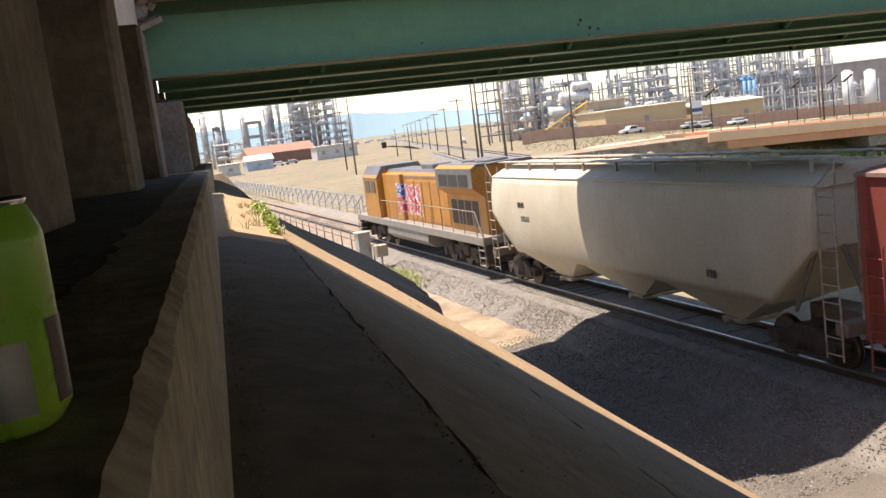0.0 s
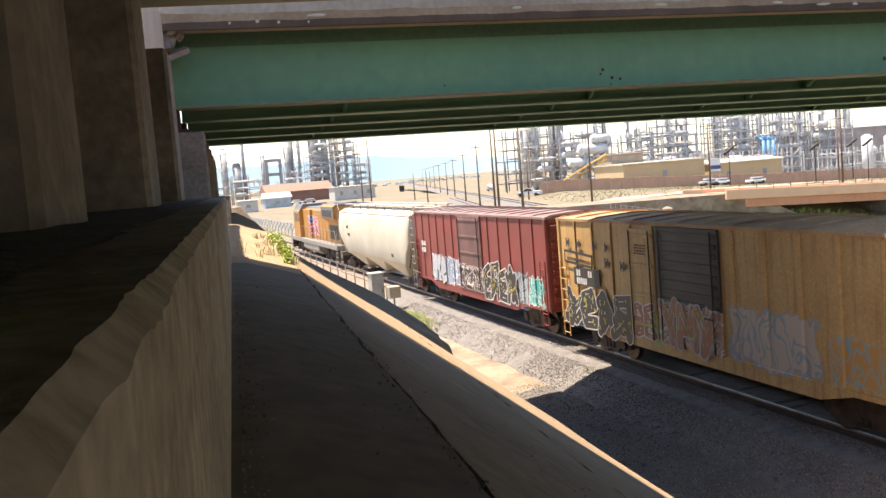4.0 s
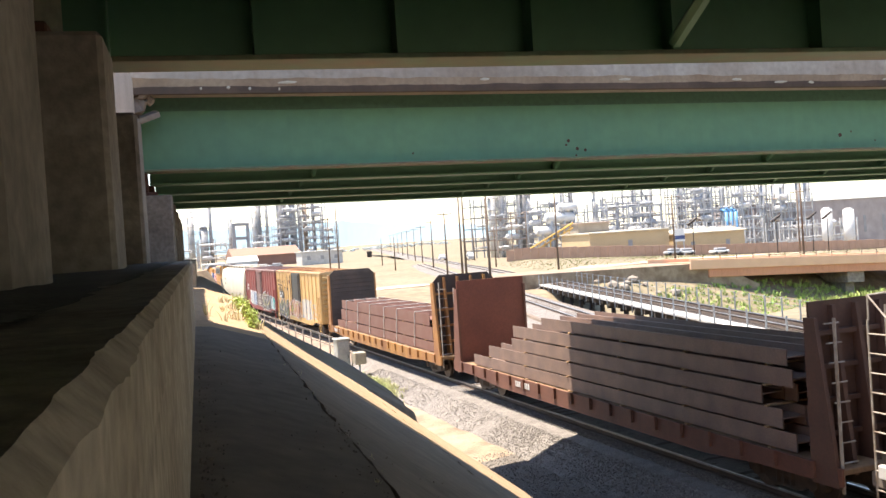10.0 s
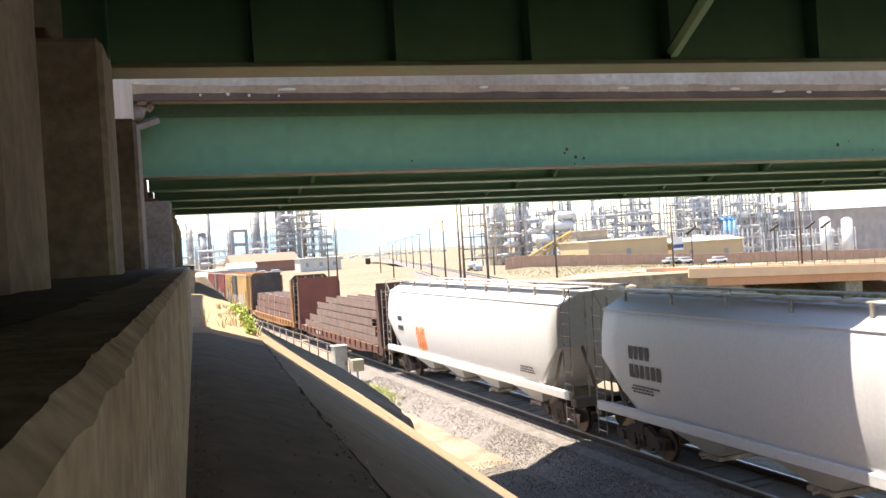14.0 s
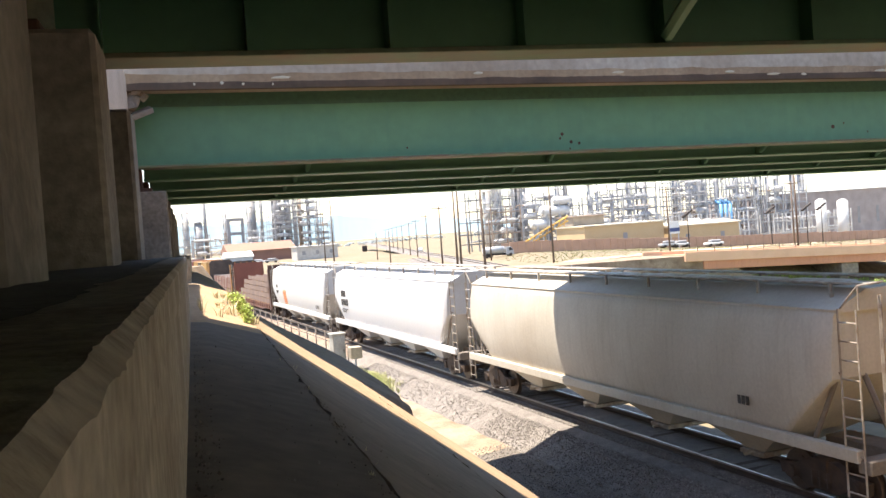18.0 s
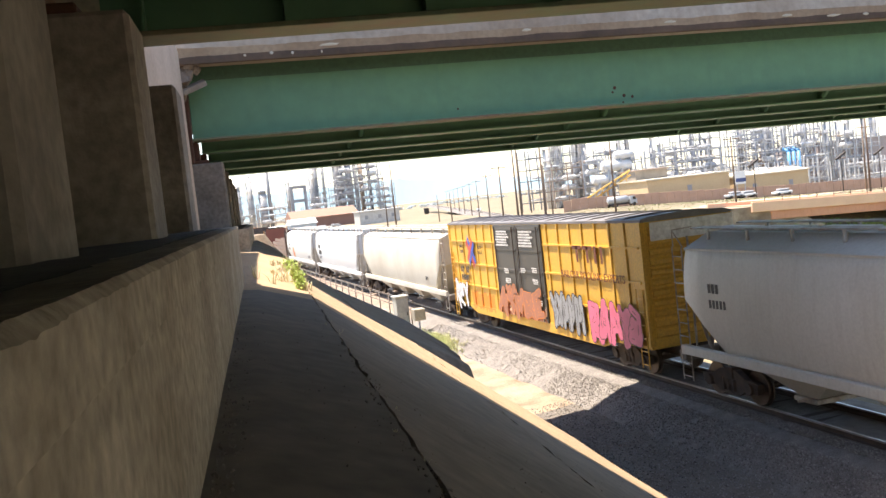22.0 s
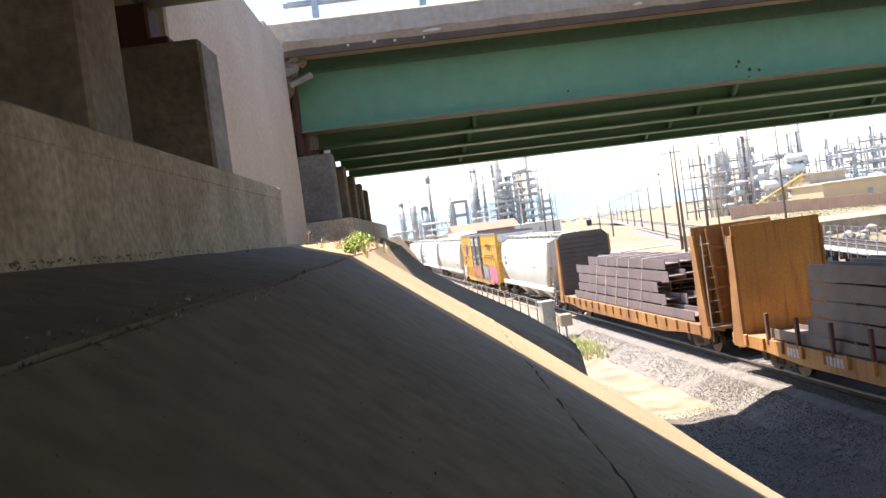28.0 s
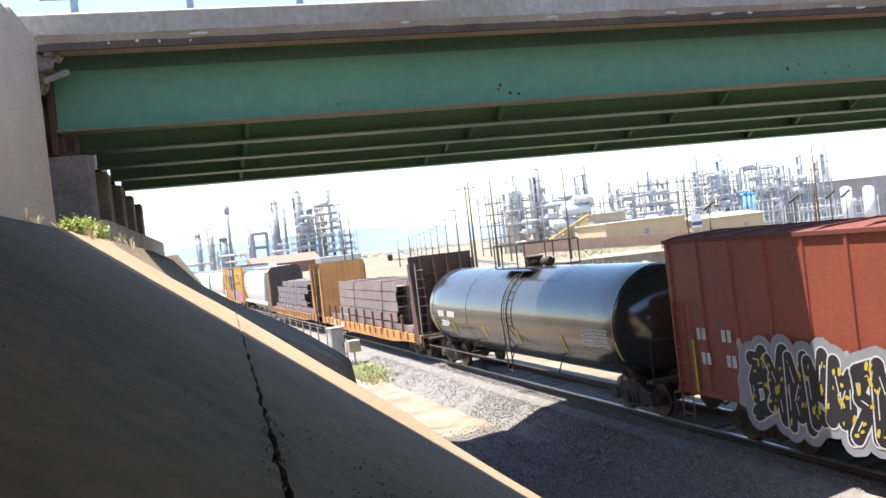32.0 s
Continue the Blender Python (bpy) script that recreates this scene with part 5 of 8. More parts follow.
    for y in (6.6, -6.6):
        bm = empty_bm()
        for x in (-1.02, 1.02):
            prism(bm, [(-2.4, 0.7), (-1.9, 0.95), (1.9, 0.95), (2.4, 0.7), (2.3, 0.42), (1.4, 0.4), (0.9, 0.55), (-0.9, 0.55), (-1.4, 0.4), (-2.3, 0.42)], "x", x - 0.1, x + 0.1)
            for a in (-1.95, 0, 1.95):
                rod(bm, (x - 0.2, a, 0.53), (x + 0.2, a, 0.53), 0.19, 12)
            for a in (-1.0, 1.0):
                rod(bm, (x * 1.1, a, 0.55), (x * 1.1, a, 1.15), 0.12, 10)
        bevelled(bm, -1.1, 1.1, -0.4, 0.4, 0.6, 1.2, 0.04)
        bg = part("bogie", bm, BLACKIRON, car, "black six-wheel bogie", at=pose(0, y, 0))
        for a in (-1.95, 0, 1.95):
            ws = empty_bm()
            for x in (-0.76, 0.76):
                rod(ws, (x - 0.06, 0, 0), (x + 0.06, 0, 0), 0.52, 24)
                for q in range(4):
                    rod(ws, (x - 0.07, 0.26 * math.cos(q * 1.57), 0.26 * math.sin(q * 1.57)), (x + 0.07, 0.26 * math.cos(q * 1.57), 0.26 * math.sin(q * 1.57)), 0.07, 8)
            rod(ws, (-1, 0, 0), (1, 0, 0), 0.09, 10)
            WHEELS.append((part("wheelset", ws, WHEELSTEEL, bg, at=pose(0, a, 0.53)), a))
    for e in (-1, 1):
        bm = empty_bm()
        bevelled(bm, -0.15, 0.15, min(e * 10.2, e * 10.7), max(e * 10.2, e * 10.7), 0.7, 1.0, 0.03)
        bevelled(bm, -1.4, 1.4, min(e * 10.2, e * 10.35), max(e * 10.2, e * 10.35), 0.5, 1.3, 0.03)
        part("coupler", bm, BLACKIRON, car)
    return car


def hitch(ob, centre):
    CARS.append((ob, centre))
    return ob


WHITE, INK = (0.72, 0.71, 0.70), (0.03, 0.03, 0.035)
hitch(locomotive(), 45.5)
tan_hop = mat("hopper_tan", (0.62, 0.57, 0.46), 0.6, second=(0.50, 0.44, 0.34), scale=0.5, streaks=0.16, spots=(0.36, 0.29, 0.21), bump=0.04, spread=0.06)
c = hitch(hopper("cream covered hopper car stained with rust near its bottom", 19.0, tan_hop, bays=3, sill=False), 24.9)
marks(c, -1.56, 6.3, 3.05, 4, 0.2, DARKMARK, label="dark number shown as bars")
marks(c, -1.56, 6.1, 2.55, 5, 0.2, DARKMARK)
marks(c, -1.53, -4.9, 1.75, 3, 0.2, DARKMARK)
red = mat("boxcar_red", (0.27, 0.055, 0.045), 0.65, second=(0.20, 0.05, 0.04), scale=0.8, streaks=0.45, spots=(0.12, 0.06, 0.05), tags=(
    (1.6, 5.4, 1.15, 2.35, (0.22, 0.27, 0.36), WHITE, 0.45, 1), (-6.0, -4.9, 1.1, 2.3, (0.38, 0.42, 0.44), (0.10, 0.12, 0.14), 0.4, 8), (-7.4, -6.1, 1.15, 2.2, (0.06, 0.36, 0.34), (0.6, 0.66, 0.64), 0.4, 4)))
red_door = mat("boxcar_red_door", (0.20, 0.10, 0.09), 0.7, scale=1.0, streaks=0.4, tags=((-1.5, 1.4, 1.1, 2.2, (0.09, 0.05, 0.05), (0.62, 0.58, 0.5), 0.35, 2),))
pale_roof = mat("boxcar_pale_roof", (0.22, 0.11, 0.10), 0.8, second=(0.30, 0.23, 0.21), scale=0.6, amount=0.9)
c = hitch(boxcar("faded red boxcar covered in graffiti", 16.0, 4.42, red, ((-1.5, 1.4),), 14, red_door, pale_roof), 6.8)
marks(c, -1.585, 6.9, 2.75, 4, 0.24, WHITEMARK, label="white number shown as bars")
marks(c, -1.585, 6.9, 2.42, 4, 0.24, WHITEMARK)
graffiti(c, -1.592, -1.6, -5.0, 1.15, 2.35, 4, SPRAY["black"], SPRAY["white"], 21, 0.15, 0.05, accent=SPRAY["yellow"])
graffiti(c, -1.592, 5.3, 3.4, 1.2, 2.3, 3, SPRAY["pale"], SPRAY["white"], 22, 0.09, 0.05)
abox = mat("boxcar_yellow_old", (0.60, 0.38, 0.15), 0.6, second=(0.46, 0.27, 0.10), scale=0.6, streaks=0.5, spots=(0.22, 0.09, 0.035), tags=(
    (1.4, 2.2, 1.0, 1.9, (0.38, 0.42, 0.10), (0.5, 0.5, 0.2), 0.4, 3), (-4.6, -1.6, 1.15, 2.5, (0.50, 0.42, 0.34), (0.3, 0.33, 0.35), 0.6, 9), (-6.4, -5.0, 1.2, 2.2, (0.55, 0.3, 0.1), (0.3, 0.4, 0.4), 0.4, 6)))
abox_door = mat("boxcar_black_door", (0.06, 0.055, 0.05), 0.6, scale=1.0, tags=((-1.6, 1.9, 1.0, 2.3, (0.50, 0.30, 0.2), (0.6, 0.6, 0.58), 0.45, 8),))
rusty_roof = mat("boxcar_rusty_roof", (0.33, 0.12, 0.07), 0.8, second=(0.55, 0.38, 0.20), scale=0.8, amount=0.8)
c = hitch(boxcar("old yellow boxcar with a black door and graffiti", 15.7, 4.42, abox, ((-1.3, 1.6),), 13, abox_door, rusty_roof, door_ribs=12), -9.95)
for y, z, n in ((7.15, 3.5, 3), (6.4, 3.48, 4), (5.25, 3.46, 2), (4.5, 3.46, 2), (4.55, 2.96, 4), (3.6, 2.94, 4), (2.6, 2.9, 4)):
    bm = empty_bm()
    for i in range(n):
        box(bm, -1.590, -1.582, y - 0.085 * i - 0.06, y - 0.085 * i, z + 0.06 * (i % 2), z + 0.3 - 0.08 * (i % 2))
    box(bm, -1.588, -1.581, y - 0.085 * n, y, z + 0.1, z + 0.19)
    part("lettering", bm, DARKMARK, c, "heavy dark letter shown as a block")
bm = empty_bm()
for y0, y1, z0, z1 in ((-1.2, 1.2, 0.14, 0.22), (-1.2, 1.2, -0.22, -0.14), (-1.2, -1.11, -0.22, 0.22), (1.11, 1.2, -0.22, 0.22), (-0.3, 0.3, -0.08, 0.0)):
    box(bm, -0.004, 0.004, y0, y1, z0, z1)
part("emblem", bm, DARKMARK, c, "dark rectangular emblem outline", at=pose(-1.585, 6.35, 3.14, 3, 0, 0) @ Matrix.Diagonal((1, 0.82, 1, 1)))
bm = empty_bm()
box(bm, -1.587, -1.579, 4.95, 6.7, 2.28, 2.86)
part("number_panel", bm, DARKMARK, c, "black painted number panel")
marks(c, -1.589, 6.5, 2.58, 2, 0.2, WHITEMARK, label="white number shown as bars")
marks(c, -1.589, 5.7, 2.58, 2, 0.2, WHITEMARK)
marks(c, -1.589, 6.5, 2.32, 5, 0.2, WHITEMARK)
bm = empty_bm()
bevelled(bm, -1.60, -1.53, 1.68, 3.1, 1.15, 4.25, 0.015)
pd = part("plug_door", bm, abox, c, "narrow tan plug door with worn rails")
for z in (1.5, 2.35, 3.2, 4.05):
    bm = empty_bm()
    bevelled(bm, -1.632, -1.596, 1.74, 3.04, z - 0.05, z + 0.05, 0.01)
    part("door_rib", bm, abox, pd)
for y in (1.86, 2.92):
    bm = empty_bm()
    rod(bm, (-1.64, y, 1.1), (-1.64, y, 4.2), 0.022, 6)
    part("lock_bar", bm, RAIL, pd)
bars(c, -1.606, 2.75, 3.75, 0.7, 4, 0.05, BROWNMARK)
graffiti(c, -1.612, 2.9, 1.8, 1.2, 2.1, 2, SPRAY["brown"], SPRAY["white"], 33, 0.09, 0.04)
graffiti(c, -1.594, 7.4, 3.1, 1.0, 2.05, 4, SPRAY["black"], SPRAY["white"], 31, 0.18, 0.035, accent=SPRAY["lime"])
graffiti(c, -1.648, 1.4, -1.1, 1.1, 2.2, 3, SPRAY["brown"], SPRAY["pale"], 32, 0.13, 0.04, accent=SPRAY["lime"])

gold = mat("flat_gold", (0.47, 0.235, 0.06), 0.7, second=(0.28, 0.125, 0.05), scale=0.9, amount=0.9, streaks=0.6, spots=(0.18, 0.08, 0.04))
dark_frame = mat("dark_bulkhead", (0.085, 0.045, 0.035), 0.75, second=(0.13, 0.065, 0.045), scale=0.9, streaks=0.4)
rust_frame = mat("flat_rust", (0.20, 0.085, 0.055), 0.75, second=(0.12, 0.05, 0.035), scale=0.9, amount=0.8, streaks=0.4)
dark_plank = mat("dark_plank", (0.055, 0.045, 0.04), 0.85, second=(0.09, 0.07, 0.06), scale=1.5)
brown_plate = mat("brown_plate", (0.22, 0.075, 0.05), 0.75, second=(0.16, 0.055, 0.04), scale=0.7)
orange_plate = mat("orange_plate", (0.60, 0.30, 0.09), 0.7, second=(0.48, 0.22, 0.07), scale=0.7, streaks=0.5, spots=(0.16, 0.06, 0.03))
deck_wood = mat("deck_wood", (0.30, 0.19, 0.10), 0.85, second=(0.18, 0.11, 0.07), scale=1.5)
rust_beam = mat("rust_beam", (0.20, 0.11, 0.085), 0.8, second=(0.17, 0.075, 0.055), scale=1.4, fine=25, streaks=0.25)
mill_beam = mat("mill_beam", (0.20, 0.15, 0.15), 0.7, 0.05, second=(0.15, 0.115, 0.12), scale=1.2, fine=25)
grey_beam = mat("grey_beam", (0.26, 0.20, 0.18), 0.7, 0.05, second=(0.19, 0.145, 0.13), scale=1.2, fine=25)
worn_beam = mat("worn_beam", (0.25, 0.17, 0.135), 0.7, 0.1, second=(0.16, 0.11, 0.095), scale=1.4, fine=25, streaks=0.3, spots=(0.22, 0.14, 0.09))
timber = mat("timber", (0.42, 0.27, 0.15), 0.85, scale=3)
pale_strap = mat("pale_strap", (0.55, 0.52, 0.48), 0.6, scale=4)


def loaded(flat, load, centre):
    hitch(flat, centre)
    hitch(load, centre)


f5 = flatcar("gold bulkhead flatcar with dark plank end walls", 20.7, deck_wood, gold, (gold, dark_plank), (gold, dark_plank))
loaded(f5, beam_load("brown steel beams bundled under pale straps", [(0.42, 1.3, 3, -8.9, 8.9, 0.2), (0.62, 1.25, 3, -8.6, 8.2, 0.3), (0.52, 1.2, 3, -8.4, 8.0, 0.3)], rust_beam, (-6.2, -3.4, -1.2, 1.5, 4.0, 6.6), pale_strap, 3, timber), -29.8)
marks(f5, -1.56, 8.8, 0.86, 9, 0.2, WHITEMARK)
f6 = flatcar("rusty bulkhead flatcar with a solid brown end wall", 21.3, deck_wood, rust_frame, (rust_frame, brown_plate, 4.45, False), (dark_frame, dark_frame, 4.45, False))
loaded(f6, beam_load("stepped stack of rusty steel beams", [(0.40, 1.38, 4, -9.4, 9.0, 0.4), (0.42, 1.36, 4, -9.3, 7.9, 0.8), (0.40, 1.32, 4, -9.3, 6.4, 1.2), (0.40, 1.25, 3, -9.2, 5.4, 0.8), (0.36, 1.15, 3, -9.2, 3.6, 0.8)], worn_beam, (), pale_strap, 11, timber), -52.3)
marks(f6, -1.56, 4.6, 0.84, 8, 0.2, WHITEMARK)
white_hop = mat("hopper_white", (0.56, 0.56, 0.56), 0.5, second=(0.56, 0.55, 0.53), scale=0.4, streaks=0.14, spots=(0.36, 0.33, 0.29), bump=0.04, spread=0.06, tags=((3.7, 4.9, 1.5, 2.6, (0.62, 0.13, 0.04), (0.7, 0.45, 0.2), 0.35, 5),))
white_hop2 = mat("hopper_white_new", (0.60, 0.61, 0.63), 0.45, second=(0.62, 0.62, 0.63), scale=0.4, streaks=0.1, spots=(0.45, 0.42, 0.38), bump=0.04, spread=0.05)
dusty_hop = mat("hopper_dusty", (0.58, 0.55, 0.48), 0.6, second=(0.44, 0.39, 0.32), scale=0.4, streaks=0.2, spots=(0.26, 0.21, 0.16), bump=0.04, spread=0.06)
grey_hop = mat("hopper_grey", (0.60, 0.58, 0.53), 0.55, second=(0.50, 0.47, 0.41), scale=0.4, streaks=0.18, spots=(0.30, 0.25, 0.19), bump=0.04, spread=0.06)
c = hitch(hopper("white covered hopper car with an orange spray mark", 19.6, white_hop), -73.4)
marks(c, -1.57, 7.5, 2.75, 4, 0.22, DARKMARK)
marks(c, -1.57, 7.5, 2.3, 5, 0.22, DARKMARK)
bars(c, -1.55, -6.0, 1.9, 1.3, 3, 0.05, DARKMARK)
c = hitch(hopper("clean white covered hopper car", 20.4, white_hop2), -94.6)
marks(c, -1.57, 8.0, 2.85, 4, 0.36, DARKMARK, label="dark number shown as bars")
marks(c, -1.57, 8.0, 2.35, 6, 0.36, DARKMARK)
bars(c, -1.56, 8.0, 2.1, 1.4, 3, 0.05, DARKMARK)
c = hitch(hopper("dusty cream covered hopper car", 20.2, dusty_hop, bays=4), -115.9)
marks(c, -1.56, -6.4, 1.85, 3, 0.2, DARKMARK)
tb = mat("boxcar_yellow", (0.68, 0.385, 0.05), 0.5, second=(0.60, 0.33, 0.05), scale=0.5, streaks=0.25, spots=(0.38, 0.19, 0.05), tags=(
    (3.9, 7.0, 1.02, 1.75, (0.66, 0.22, 0.02), (0.55, 0.2, 0.03), 0.6, 4),))
tb_door = mat("boxcar_dark_door", (0.07, 0.063, 0.055), 0.5, second=(0.055, 0.05, 0.045), scale=0.8, tags=((-1.9, 3.3, 1.0, 1.7, (0.40, 0.11, 0.05), (0.5, 0.3, 0.2), 0.5, 10),))
dark_roof = mat("boxcar_grey_roof", (0.20, 0.19, 0.19), 0.7, 0.1, second=(0.14, 0.13, 0.13), scale=0.8)
c = hitch(boxcar("tall yellow boxcar with dark double doors, emblem and graffiti", 19.2, 4.93, tb, ((0.52, 3.05), (-2.0, 0.48)), 19, tb_door, dark_roof, rows=(2.05, 3.05, 4.1), end_rows=11), -137.0)
EMBLEM_RED, EMBLEM_BLUE = mat("emblem_red", (0.55, 0.06, 0.05), 0.5), mat("emblem_blue", (0.05, 0.09, 0.42), 0.5)
for sgn in (1, -1):
    for off, m in ((0.13, EMBLEM_RED), (-0.13, EMBLEM_BLUE)):
        bm = empty_bm()
        prism(bm, [(off - 0.11, -0.68), (off + 0.11, -0.68 + 0.1 * sgn), (off + 0.11, 0.68), (off - 0.11, 0.68 - 0.1 * sgn)], "x", -0.003, 0.003)
        part("emblem", bm, m, c, "crossed red and blue emblem", at=pose(-1.602 - 0.003 * sgn, 6.3, 3.62, sgn * 40, 0, 0))
graffiti(c, -1.612, 9.1, 7.25, 1.15, 2.1, 3, SPRAY["white"], SPRAY["black"], 41, 0.12, 0.03)
graffiti(c, -1.662, 2.9, -1.8, 1.25, 2.2, 5, SPRAY["brown"], SPRAY["orange"], 42, 0.14, 0.035)
graffiti(c, -1.612, -2.5, -5.1, 1.15, 2.2, 5, SPRAY["grey"], SPRAY["black"], 43, 0.11, 0.05)
graffiti(c, -1.612, -5.7, -9.1, 1.1, 2.2, 5, SPRAY["pink"], SPRAY["black"], 44, 0.16, 0.03)
for txt, y, z in (("next", 7.65, 3.78), ("load", 7.65, 3.55), ("any", 5.05, 3.78), ("road", 5.05, 3.55)):
    words(c, txt, -1.60, y, z, 0.30, DARKMARK)
words(c, "RAILCAR POOLING EXPERTS", -1.60, -6.0, 2.98, 0.37, BROWNMARK)
for y0, y1, z0, z1 in ((-4.75, -5.45, 4.0, 4.12), (-5.03, -5.17, 3.55, 4.12), (-5.55, -6.25, 4.0, 4.12), (-5.83, -5.97, 3.55, 4.12), (-6.40, -6.55, 3.55, 4.12), (-6.85, -7.0, 3.55, 4.12)):
    bm = empty_bm()
    box(bm, -1.604, -1.597, y1, y0, z0, z1)
    part("emblem_bar", bm, BROWNMARK, c, "brown bar of a block emblem")
marks(c, -1.60, 8.0, 2.62, 2, 0.3, DARKMARK)
marks(c, -1.60, 7.2, 2.62, 2, 0.3, DARKMARK)
marks(c, -1.60, 8.0, 2.25, 6, 0.26, DARKMARK)
for y in (2.7, 0.2):
    bars(c, -1.66, y, 4.55, 1.7, 6, 0.07, WHITEMARK)
for y, z in ((0.2, 3.1), (-1.0, 3.15), (-1.0, 2.7), (2.0, 3.0), (-1.3, 1.9), (1.9, 2.6)):
    bars(c, -1.66, y, z, 0.6, 3, 0.045, WHITEMARK)
bm = empty_bm()
box(bm, -1.35, 1.5, -9.735, -9.725, 4.3, 4.85)
part("end_placard", bm, WHITEMARK, c, "white panel on the end wall")
c = hitch(hopper("pale grey covered hopper car with dust streaks", 16.4, grey_hop, bays=3), -156.1)
marks(c, -1.56, 6.3, 3.0, 3, 0.24, DARKMARK)
marks(c, -1.56, 6.3, 2.6, 5, 0.22, DARKMARK)
bm = empty_bm()
for k in range(4):
    box(bm, -1.582, -1.574, -3.5 - 0.3, -3.5 + 0.3, 2.58, 2.62)
part("emblem", bm, DARKMARK, c)
f12 = flatcar("yellow bulkhead flatcar with plank-lined end walls", 21.2, deck_wood, gold, (gold, dark_plank), (gold, gold, 4.62, False))
loaded(f12, beam_load("stack of purplish grey steel beams with uneven ends", [(0.36, 1.35, 4, -9.0, 8.7, 1.2), (0.40, 1.25, 4, -6.5, 7.6, 1.4), (0.42, 1.2, 4, -5.0, 7.2, 0.6), (0.42, 1.15, 3, -6.6, 7.8, 1.0), (0.4, 1.0, 3, -5.6, 6.6, 1.0)], mill_beam, (-3.0, -1.2, 0.5, 2.2, 3.8), pale_strap, 21, timber), -176.2)
f13 = flatcar("orange bulkhead flatcar with a solid orange end wall", 21.4, deck_wood, orange_plate, (gold, orange_plate, 4.62, False), (dark_frame, dark_frame, 4.62, False))
loaded(f13, beam_load("tall stack of grey steel beams with dark hollow ends", [(0.30, 1.4, 3, -9.2, 8.6, 2.5), (0.45, 1.3, 4, -6.5, 6.4, 0.3), (0.45, 1.28, 4, -6.8, 6.2, 0.3), (0.45, 1.26, 4, -6.6, 6.2, 0.3), (0.45, 1.24, 4, -6.7, 6.0, 0.2)], grey_beam, (-4.2, 1.8), rust_frame, 31, timber), -199.3)
for y in (-8.0, -6.2, -4.4, -2.6, -0.8, 1.0, 2.8, 4.6, 6.4, 8.2):
    bm = empty_bm()
    bevelled(bm, -1.56, -1.46, y - 0.06, y + 0.06, 1.0, 1.95, 0.01)
    part("stake", bm, rust_frame, f13, "rusty side stake")
marks(f13, -1.58, 7.0, 0.82, 4, 0.24, WHITEMARK)
marks(f13, -1.58, 4.9, 0.82, 5, 0.24, WHITEMARK)
gloss = mat("tank_black", (0.10, 0.105, 0.115), 0.16, 0.7, second=(0.15, 0.135, 0.12), scale=0.6, spread=0.05, bump=0.015, streaks=0.3, spots=(0.16, 0.14, 0.11))
hitch(tank_car("glossy black tank car with a railed top platform", 18.0, gloss), -219.8)
red_roof = mat("boxcar_red_roof", (0.20, 0.05, 0.035), 0.8, second=(0.14, 0.045, 0.035), scale=0.6, amount=0.9)
tobx = mat("boxcar_rust_red", (0.31, 0.075, 0.038), 0.6, second=(0.24, 0.06, 0.034), scale=0.6, streaks=0.3, spots=(0.16, 0.045, 0.03), tags=(
    (-3.0, 5.6, 1.0, 2.3, (0.33, 0.33, 0.34), (0.4, 0.4, 0.4), 0.9, 4),))
c = hitch(boxcar("rust red boxcar with large black and white graffiti", 16.0, 4.55, tobx, ((-2.2, 0.6),), 14, tobx, red_roof, post_depth=0.03), -238.0)
graffiti(c, -1.60, 5.2, 0.7, 0.95, 2.2, 8, SPRAY["black"], SPRAY["white"], 51, 0.15, 0.035, cloud=SPRAY["grey"], accent=SPRAY["yellow"])
graffiti(c, -1.648, 0.7, -3.2, 0.95, 2.2, 7, SPRAY["black"], SPRAY["white"], 52, 0.15, 0.035, accent=SPRAY["yellow"])
marks(c, -1.565, 7.0, 2.32, 2, 0.26, WHITEMARK)
marks(c, -1.565, 6.1, 2.32, 2, 0.26, WHITEMARK)
marks(c, -1.565, 6.9, 1.78, 2, 0.26, WHITEMARK)
marks(c, -1.565, 6.0, 1.78, 2, 0.26, WHITEMARK)
bm = empty_bm()
box(bm, -1.566, -1.560, 7.15, 7.22, 1.1, 2.3)
part("reflector", bm, YELLOWMARK, c)


# ---- plants ----
def tuft(verts, faces, x, y, z, h, n, rng, lean=0.5, width=0.012):
    """Narrow bent blades that spring from one spot."""
    for i in range(n):
        a = rng.uniform(0, 2 * math.pi)
        r, hh = rng.uniform(0, 0.25) * h, h * rng.uniform(0.5, 1.0)
        bx, by = x + r * math.cos(a), y + r * math.sin(a)
        o = hh * rng.uniform(0.1, lean)
        wx, wy = -math.sin(a) * width * rng.uniform(0.6, 1.5), math.cos(a) * width * rng.uniform(0.6, 1.5)
        k = len(verts)
        verts += [(bx - wx, by - wy, z), (bx + wx, by + wy, z),
                  (bx + 0.35 * o * math.cos(a) + wx, by + 0.35 * o * math.sin(a) + wy, z + 0.6 * hh), (bx + 0.35 * o * math.cos(a) - wx, by + 0.35 * o * math.sin(a) - wy, z + 0.6 * hh),
                  (bx + o * math.cos(a), by + o * math.sin(a), z + hh)]
        faces += [(k, k + 1, k + 2, k + 3), (k + 3, k + 2, k + 4)]


def grown(name, verts, faces, material, label, category, kind=""):
    me = bpy.data.meshes.new(name)
    me.from_pydata(verts, [], faces)
    me.materials.append(material)
    return tagged(new(name, me), label, category, kind=kind)


def on_slope(d, s):
    p = ABUT @ Vector((d, s, slope_z(d)))
    return p


